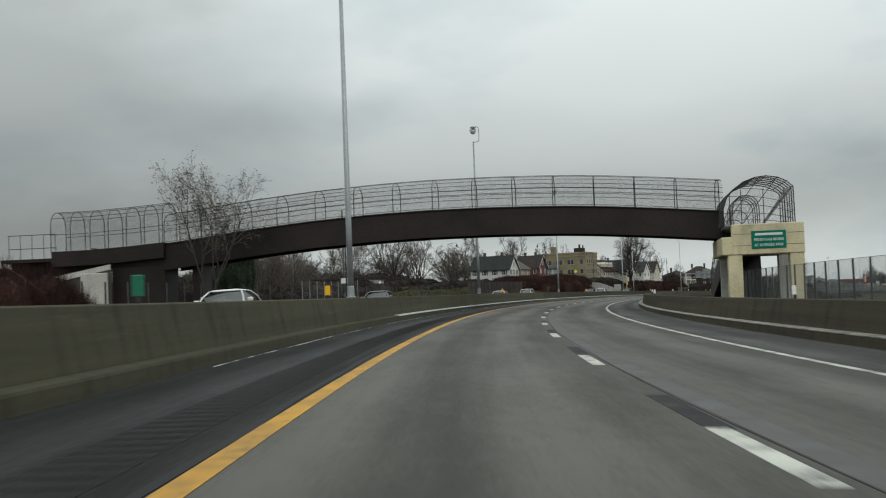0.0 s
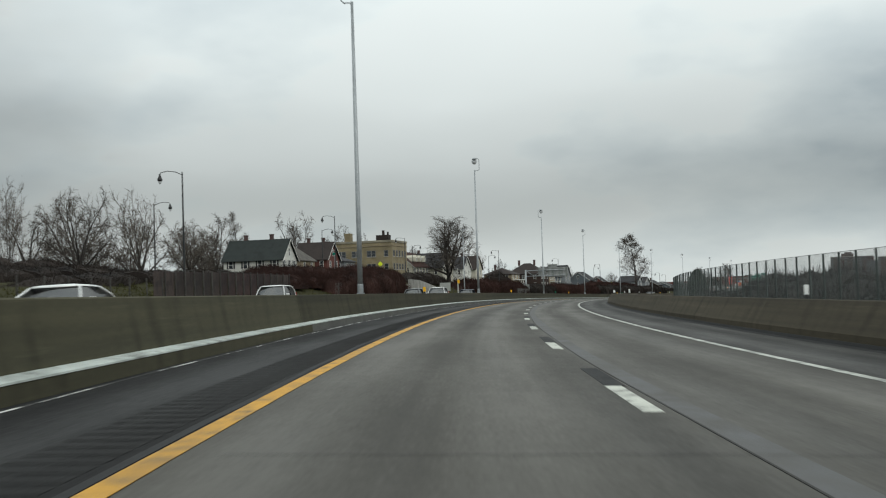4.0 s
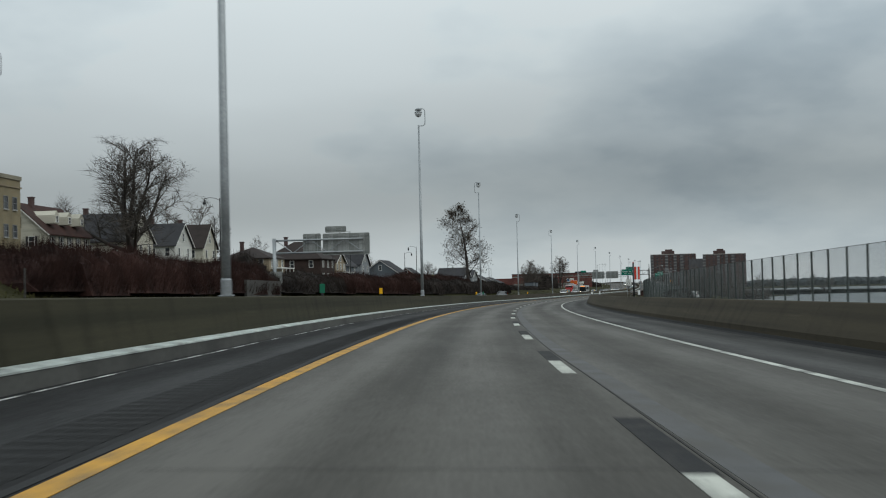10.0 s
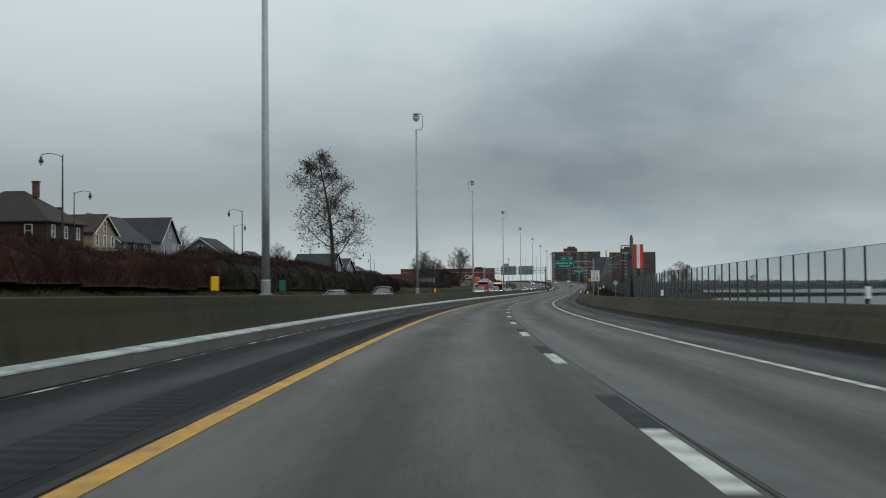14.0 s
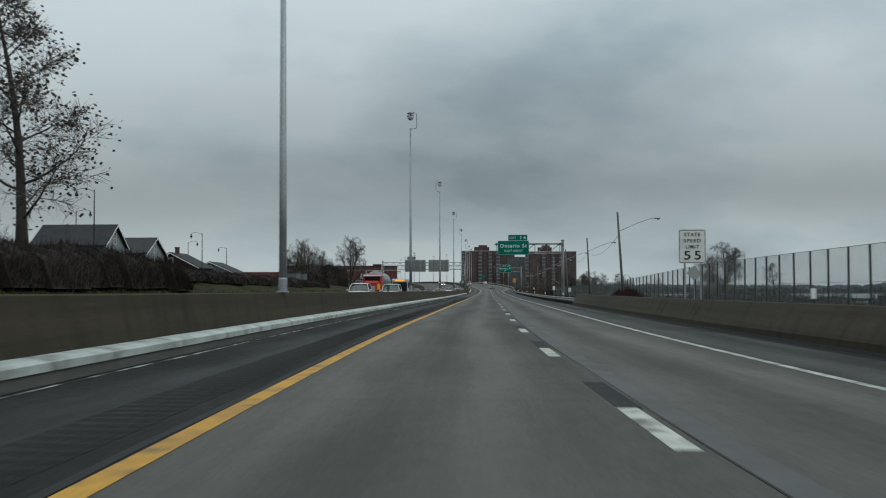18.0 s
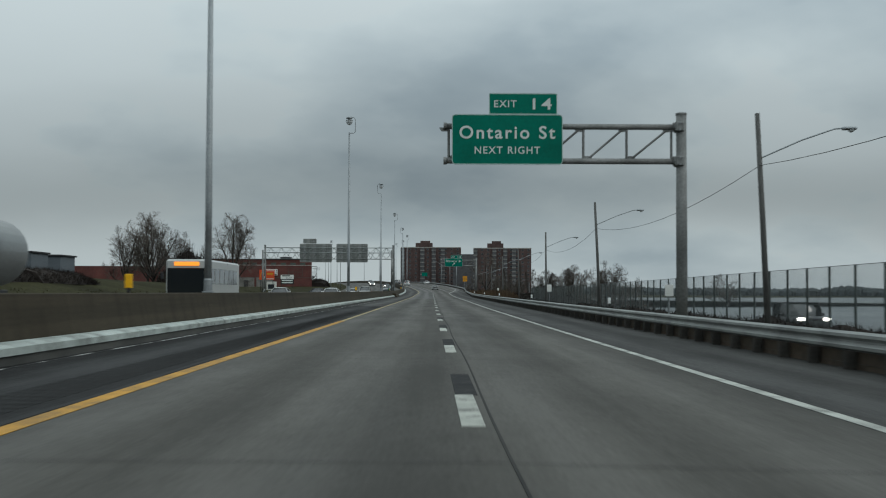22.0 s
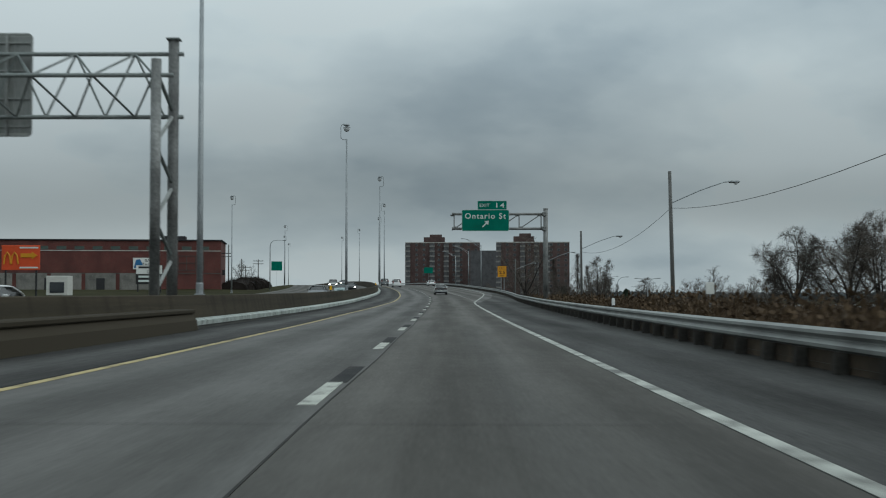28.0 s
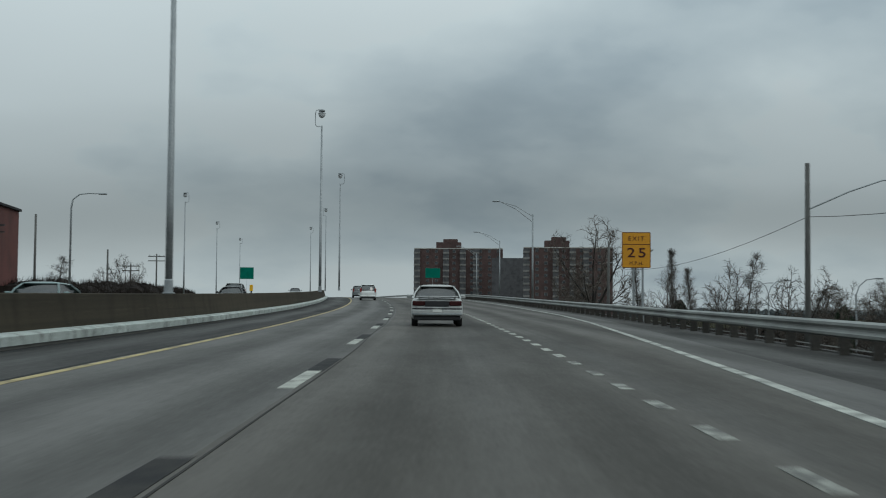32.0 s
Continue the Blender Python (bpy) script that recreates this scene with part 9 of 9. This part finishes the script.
def car(label, s, d, shape="sedan", paint="silver", away=False, lit=False, h0=0.0, lower=None, rear_band=False, turn=None):
    q = SHAPES[shape]
    L, Wd = q["L"], q["W"]
    t = thing("car", label, "car", at(s, d, h0, (0 if away else 180) if turn is None else turn, h0 == 0.0))
    F, R = L / 2, -L / 2
    b, hd, dk = q["belt"], q["hood"], q["deck"]
    y0, y1, y2, y3 = q["y"]
    # lower shell: sections along the car, each from sill over the shoulder to the middle
    rows = [(R, 0.80, 0.40, dk - 0.30), (R + 0.03, 0.90, 0.33, dk - 0.10), (R + 0.14, 0.955, 0.26, dk - 0.015), (R + 0.45, 0.985, 0.22, dk + 0.01), (y0, 0.995, 0.20, dk + 0.02), (y1, 1.0, 0.20, max(dk, b)),
            (y2, 1.0, 0.20, b), (y3, 0.995, 0.20, b), ((y3 + F - 0.55) / 2, 0.985, 0.22, (b + hd) / 2 + 0.02), (F - 0.45, 0.965, 0.24, hd), (F - 0.14, 0.90, 0.28, hd - 0.13), (F - 0.03, 0.80, 0.34, q["nose"] - 0.02), (F, 0.72, 0.40, q["nose"] - 0.10)]
    half = ((0.86, 0.0), (0.97, 0.10), (1.0, 0.38), (0.992, 0.66), (0.965, 0.86), (0.90, 0.965), (0.62, 1.0), (0.0, 1.012))
    bm_ = MB()
    for y, k, z0, z1 in rows:
        side = [(Wd / 2 * k * a, z0 + (z1 - z0) * c) for a, c in half]
        bm_.v += [(-x, y, z) for x, z in side] + [(x, y, z) for x, z in side[-2::-1]]
    n = 2 * len(half) - 1
    for i in range(len(rows) - 1):
        for j in range(n):
            bm_.f.append((i * n + j, (i + 1) * n + j, (i + 1) * n + (j + 1) % n, i * n + (j + 1) % n))
    bm_.f += [tuple(range(n)), tuple(range((len(rows) - 1) * n, len(rows) * n))[::-1]]
    body = part("body", bm_, PAINTS[paint], t, smooth=True)
    wb, wt, zr = Wd / 2 - 0.075, Wd / 2 - 0.08 - q["tumble"] * 0.75, q["roof"]
    bz = b - 0.02
    V = [(-wb, y0, dk - 0.02), (wb, y0, dk - 0.02), (wb, y3, bz), (-wb, y3, bz), (-wt, y1, zr - 0.05), (wt, y1, zr - 0.05), (wt, y2, zr - 0.05), (-wt, y2, zr - 0.05)]
    # panes bow outwards: each side has a middle row
    mid = [((V[i][0] + V[i + 4][0]) / 2 * 1.05, (V[i][1] + V[i + 4][1]) / 2 + (-0.05 if i < 2 else 0.07), (V[i][2] + V[i + 4][2]) / 2 + 0.02) for i in range(4)]
    gv = V[:4] + mid + V[4:]
    part("glass", MB().add(gv, [(i + r, (i + 1) % 4 + r, (i + 1) % 4 + 4 + r, i + 4 + r) for r in (0, 4) for i in range(4)]), CARGLASS, t, "dark tinted windows", smooth=True)
    rf = MB()
    e = 0.05
    rr = [(0.0, -0.055), (0.07, -0.012), (0.20, 0.010), (0.42, 0.022)]
    for ins, dz in rr:
        rf.v += [(-wt - 0.02 + ins, y1 - e + ins, zr + dz), (wt + 0.02 - ins, y1 - e + ins, zr + dz), (wt + 0.02 - ins, y2 + e - ins, zr + dz), (-wt - 0.02 + ins, y2 + e - ins, zr + dz)]
    for i in range(len(rr) - 1):
        rf.f += [(4 * i + k, 4 * i + (k + 1) % 4, 4 * i + 4 + (k + 1) % 4, 4 * i + 4 + k) for k in range(4)]
    rf.f += [(3, 2, 1, 0), tuple(4 * (len(rr) - 1) + k for k in range(4))]
    part("roof", rf, PAINTS[paint], t, smooth=True)
    part("interior", MB().box((0, (y0 + y3) / 2, b + 0.03), (Wd - 0.3, y3 - y0 - 0.25, 0.04)), BLACK_PL, t)
    for sx in (-0.38, 0.38):
        part("seat", MB().box((sx, (y1 + y2) / 2 + 0.05, b + 0.14), (0.48, 0.16, 0.30), ch=0.05).box((sx, (y1 + y2) / 2 + 0.03, b + 0.33), (0.24, 0.10, 0.14), ch=0.04), BLACK_PL, t)
    part("rear_seat", MB().box((0, y1 + 0.12, b + 0.10), (Wd - 0.5, 0.16, 0.2), ch=0.05), BLACK_PL, t)
    for a in range(4):
        part("pillar", MB().tube([V[a], mid[a], V[a + 4]], 0.028, 6), PAINTS[paint], t)
    for sx in (-1, 1):
        ym = (y1 + y2) / 2 - 0.1
        part("pillar", MB().tube([(sx * (wb + 0.005), ym, b), (sx * (wt + 0.01), ym, zr - 0.05)], 0.028, 5), BLACK_PL, t)
        mi = part("mirror", MB().box((sx * (Wd / 2 + 0.08), y3 - 0.35, b + 0.08), (0.20, 0.10, 0.14), ch=0.03), PAINTS[paint], t)
        if not rear_band:
            part("tail_lamp", MB().box((sx * (Wd / 2 - 0.26), R - 0.005, dk - 0.16), (0.36, 0.06, 0.15), ch=0.02) if not shape in ("suv", "van") else MB().box((sx * (Wd / 2 - 0.12), R - 0.005, dk + 0.02), (0.16, 0.06, 0.42), ch=0.02), TAIL, t, "red tail lamp")
        part("headlamp", MB().box((sx * (Wd / 2 - 0.27), F - 0.03, q["nose"] + 0.0), (0.36, 0.08, 0.14), ch=0.03), HEADL if lit else LENS, t, "lit headlamp" if lit else "clear headlamp")
        for yw in (R + 0.85, F - 0.88):
            w = part("wheel", TYRE_ME, None, t, m=pose(sx * (Wd / 2 - 0.13), yw, 0.325, 0, 90, 0))
            part("rim", RIM_ME, None, w)
    part("rear_bumper", MB().box((0, R - 0.02, 0.47), (Wd - 0.06, 0.16, 0.20), ch=0.05), PAINTS[paint] if lower is None else lower, t)
    part("rear_skirt", MB().box((0, R + 0.03, 0.29), (Wd - 0.2, 0.12, 0.16), ch=0.03), BLACK_PL, t)
    part("front_bumper", MB().box((0, F - 0.03, 0.42), (Wd - 0.08, 0.16, 0.22), ch=0.05), PAINTS[paint], t)
    part("grille", MB().box((0, F - 0.005, q["nose"] - 0.02), (0.75, 0.05, 0.13), ch=0.02), BLACK_PL, t)
    part("plate", MB().box((0, R - 0.105, 0.52 if shape != "sedan" else 0.56), (0.31, 0.02, 0.155), ch=0.005), SIGN_PANEL, t, "blank number plate")
    if rear_band:
        for sx in (-1, 1):
            part("tail_lens", MB().box((sx * 0.62, R - 0.014, dk - 0.17), (0.42, 0.06, 0.17), ch=0.04), DARK_TAIL, t, "dark red tail lens")
        part("tail_panel", MB().box((0, R - 0.018, dk - 0.18), (0.82, 0.05, 0.19), ch=0.03), BLACK_PL, t, "black panel between the tail lenses")
        part("spoiler", MB().box((0, R + 0.12, dk + 0.055), (1.42, 0.22, 0.035), ch=0.015).box((-0.6, R + 0.13, dk + 0.02), (0.06, 0.14, 0.07)).box((0.6, R + 0.13, dk + 0.02), (0.06, 0.14, 0.07)), PAINTS[paint], t)
        # black sheet laid on the boot lid as the shade beneath the spoiler
        part("spoiler_shade", MB().box((0, R + 0.10, dk + 0.012), (1.2, 0.16, 0.02), ch=0.006), BLACK_PL, t)
        part("bumper_strip", MB().box((0, R - 0.105, 0.60), (Wd - 0.10, 0.03, 0.045), ch=0.01), BLACK_PL, t)
        part("bumper_moulding", MB().box((0, R - 0.10, 0.42), (Wd - 0.10, 0.05, 0.07), ch=0.015), GALV, t)
        part("exhaust", MB().tube([(0.5, R - 0.02, 0.24), (0.5, R + 0.3, 0.24)], 0.035, 8), BLACK_PL, t)
    return t


car("silver two-tone sedan with a dark tail lamp band on the motorway", 998.0, 1.92, "sedan", "silver", True, rear_band=True)
car("white sport utility car driving away on the motorway", 1092, -1.75, "suv", "white", True)
car("dark grey sport utility car driving away on the motorway", 1134, -1.85, "suv", "grey", True)
car("white sedan far ahead on the exit ramp", 1128, 9.0, "sedan", "white", True)
car("black off-road car with lit headlamps on the lakeside road", 712, 17.3, "jeep", "dark", lit=True, h0=level(712, 17.3) + 0.01)
car("black car parked on the verge before the bare trees", 210, -47.5, "suv", "dark", h0=level(210, -47.5) - 0.02, turn=75)
car("silver van parked on the lakeside path", 624, 22.8, "van", "silver", h0=level(624, 22.8), turn=70)
for s, d, sh, pt, lit, lab in (
        (43, -11.3, "sedan", "white", False, "white sedan on the opposite road"), (79, -11.3, "sedan", "grey", False, "grey sedan on the opposite road"),
        (145, -11.3, "sedan", "white", False, "pale sedan on the opposite road"), (188, -15, "suv", "white", False, "white pickup-like car on the opposite road"),
        (249, -15, "suv", "grey", False, "grey sport utility car on the opposite road"), (242, -11.3, "suv", "white", True, "white sport utility car with lit lamps on the opposite road"),
        (291, -15, "van", "navy", True, "dark blue van with lit lamps on the opposite road"), (516, -15, "sedan", "teal", False, "pale green sedan on the opposite road"),
        (545, -15, "suv", "grey", False, "grey sport utility car on the opposite road"), (640, -12.2, "suv", "white", False, "white sport utility car on the opposite road"),
        (664, -11.3, "van", "white", False, "white minivan on the opposite road"), (772, -15, "sedan", "silver", False, "silver sedan on the opposite road"),
        (787, -11.3, "sedan", "white", False, "white sedan on the opposite road"), (810, -15, "sedan", "dark", True, "dark sedan with lit lamps on the opposite road"),
        (853, -11.3, "suv", "silver", True, "silver sport utility car with lit lamps"), (878, -15, "sedan", "white", False, "white sedan on the opposite road"),
        (958, -11.3, "sedan", "grey", False, "grey sedan on the opposite road"),
        (996, -11.3, "sedan", "teal", False, "pale green sedan on the opposite road"), (1041, -11.3, "sedan", "dark", True, "dark sedan with lit lamps on the opposite road"),
        (1075, -15, "suv", "silver", True, "silver car with lit lamps far along the opposite road"), (1150, -11.3, "sedan", "grey", True, "grey car with lit lamps far along the opposite road")):
    car(lab, s, d, sh, pt, False, lit)

# tank lorry
tl = thing("tank_lorry", "red tractor with a polished steel tank trailer on the opposite road", "lorry", at(681, -15.0, 0, 180))
part("cab", MB().box((0, -1.2, 2.0), (2.3, 2.4, 2.2), ch=0.18), PAINTS["red"], tl, "red lorry cab")
part("bonnet", MB().box((0, 0.8, 1.55), (1.75, 1.9, 1.5), ch=0.2), PAINTS["red"], tl)
part("windscreen", MB().box((0, 0.02, 2.62), (1.85, 0.06, 0.50), ch=0.03), DARKGLASS, tl)
part("sun_visor", MB().box((0, 0.12, 2.95), (2.2, 0.35, 0.18), ch=0.04), PAINTS["white"], tl)
part("grille", MB().box((0, 1.77, 1.3), (1.0, 0.06, 0.8), ch=0.03), GALV, tl)
for sx in (-1, 1):
    part("exhaust_stack", MB().tube([(sx * 1.0, -2.5, 1.0), (sx * 1.0, -2.5, 3.6)], 0.09, 10), GALV, tl)
    part("headlamp", MB().box((sx * 0.95, 1.7, 1.0), (0.35, 0.12, 0.22), ch=0.04), LENS, tl)
    for y in (0.9, -2.4, -3.6, -12.0, -13.3):
        w = part("wheel", TYRE_ME, None, tl, m=pose(sx * 1.05, y, 0.5, 0, 90, 0) @ Matrix.Scale(1.5, 4))
        part("rim", RIM_ME, None, w)
tk = part("tank", MB().tube([(0, -2.9, 2.45), (0, -3.1, 2.45), (0, -8, 2.40), (0, -14.0, 2.35), (0, -14.3, 2.35)], [0.9, 1.12, 1.15, 1.12, 0.9], 24), TANK, tl, "polished steel tank", smooth=True)
part("hatch_rail", MB().box((0, -8.5, 3.58), (0.9, 6.0, 0.22), ch=0.04), GALV, tk)
part("chassis", MB().box((0, -7.5, 0.95), (0.9, 13, 0.35), ch=0.03), BLACK_PL, tl)

# city bus
bu = thing("bus", "white city bus with a lit amber destination display", "bus", at(727, -15.0, 0, 180))
part("body", MB().box((0, -6, 1.65), (2.5, 12, 2.7), ch=0.12), PAINTS["silver"], bu)
part("windscreen", MB().box((0, 0.02, 1.70), (2.3, 0.06, 1.55), ch=0.04), DARKGLASS, bu)
part("destination_display", MB().box((0, 0.03, 2.72), (1.5, 0.05, 0.24), ch=0.02), BUS_TEXT, bu, "lit amber display")
for sx in (-1, 1):
    for k in range(6):
        part("side_window", MB().box((sx * 1.252, -1.4 - k * 1.75, 2.0), (0.04, 1.5, 0.95), ch=0.01), DARKGLASS, bu)
    part("headlamp", MB().box((sx * 0.9, 0.02, 0.75), (0.4, 0.08, 0.2), ch=0.03), HEADL, bu)
    part("mirror", MB().box((sx * 1.45, 0.1, 2.0), (0.16, 0.12, 0.4), ch=0.03), BLACK_PL, bu)
    for y in (-2.6, -8.8):
        w = part("wheel", TYRE_ME, None, bu, m=pose(sx * 1.13, y, 0.48, 0, 90, 0) @ Matrix.Scale(1.45, 4))
        part("rim", RIM_ME, None, w)
part("bumper", MB().box((0, 0.05, 0.42), (2.45, 0.2, 0.3), ch=0.06), BLACK_PL, bu)
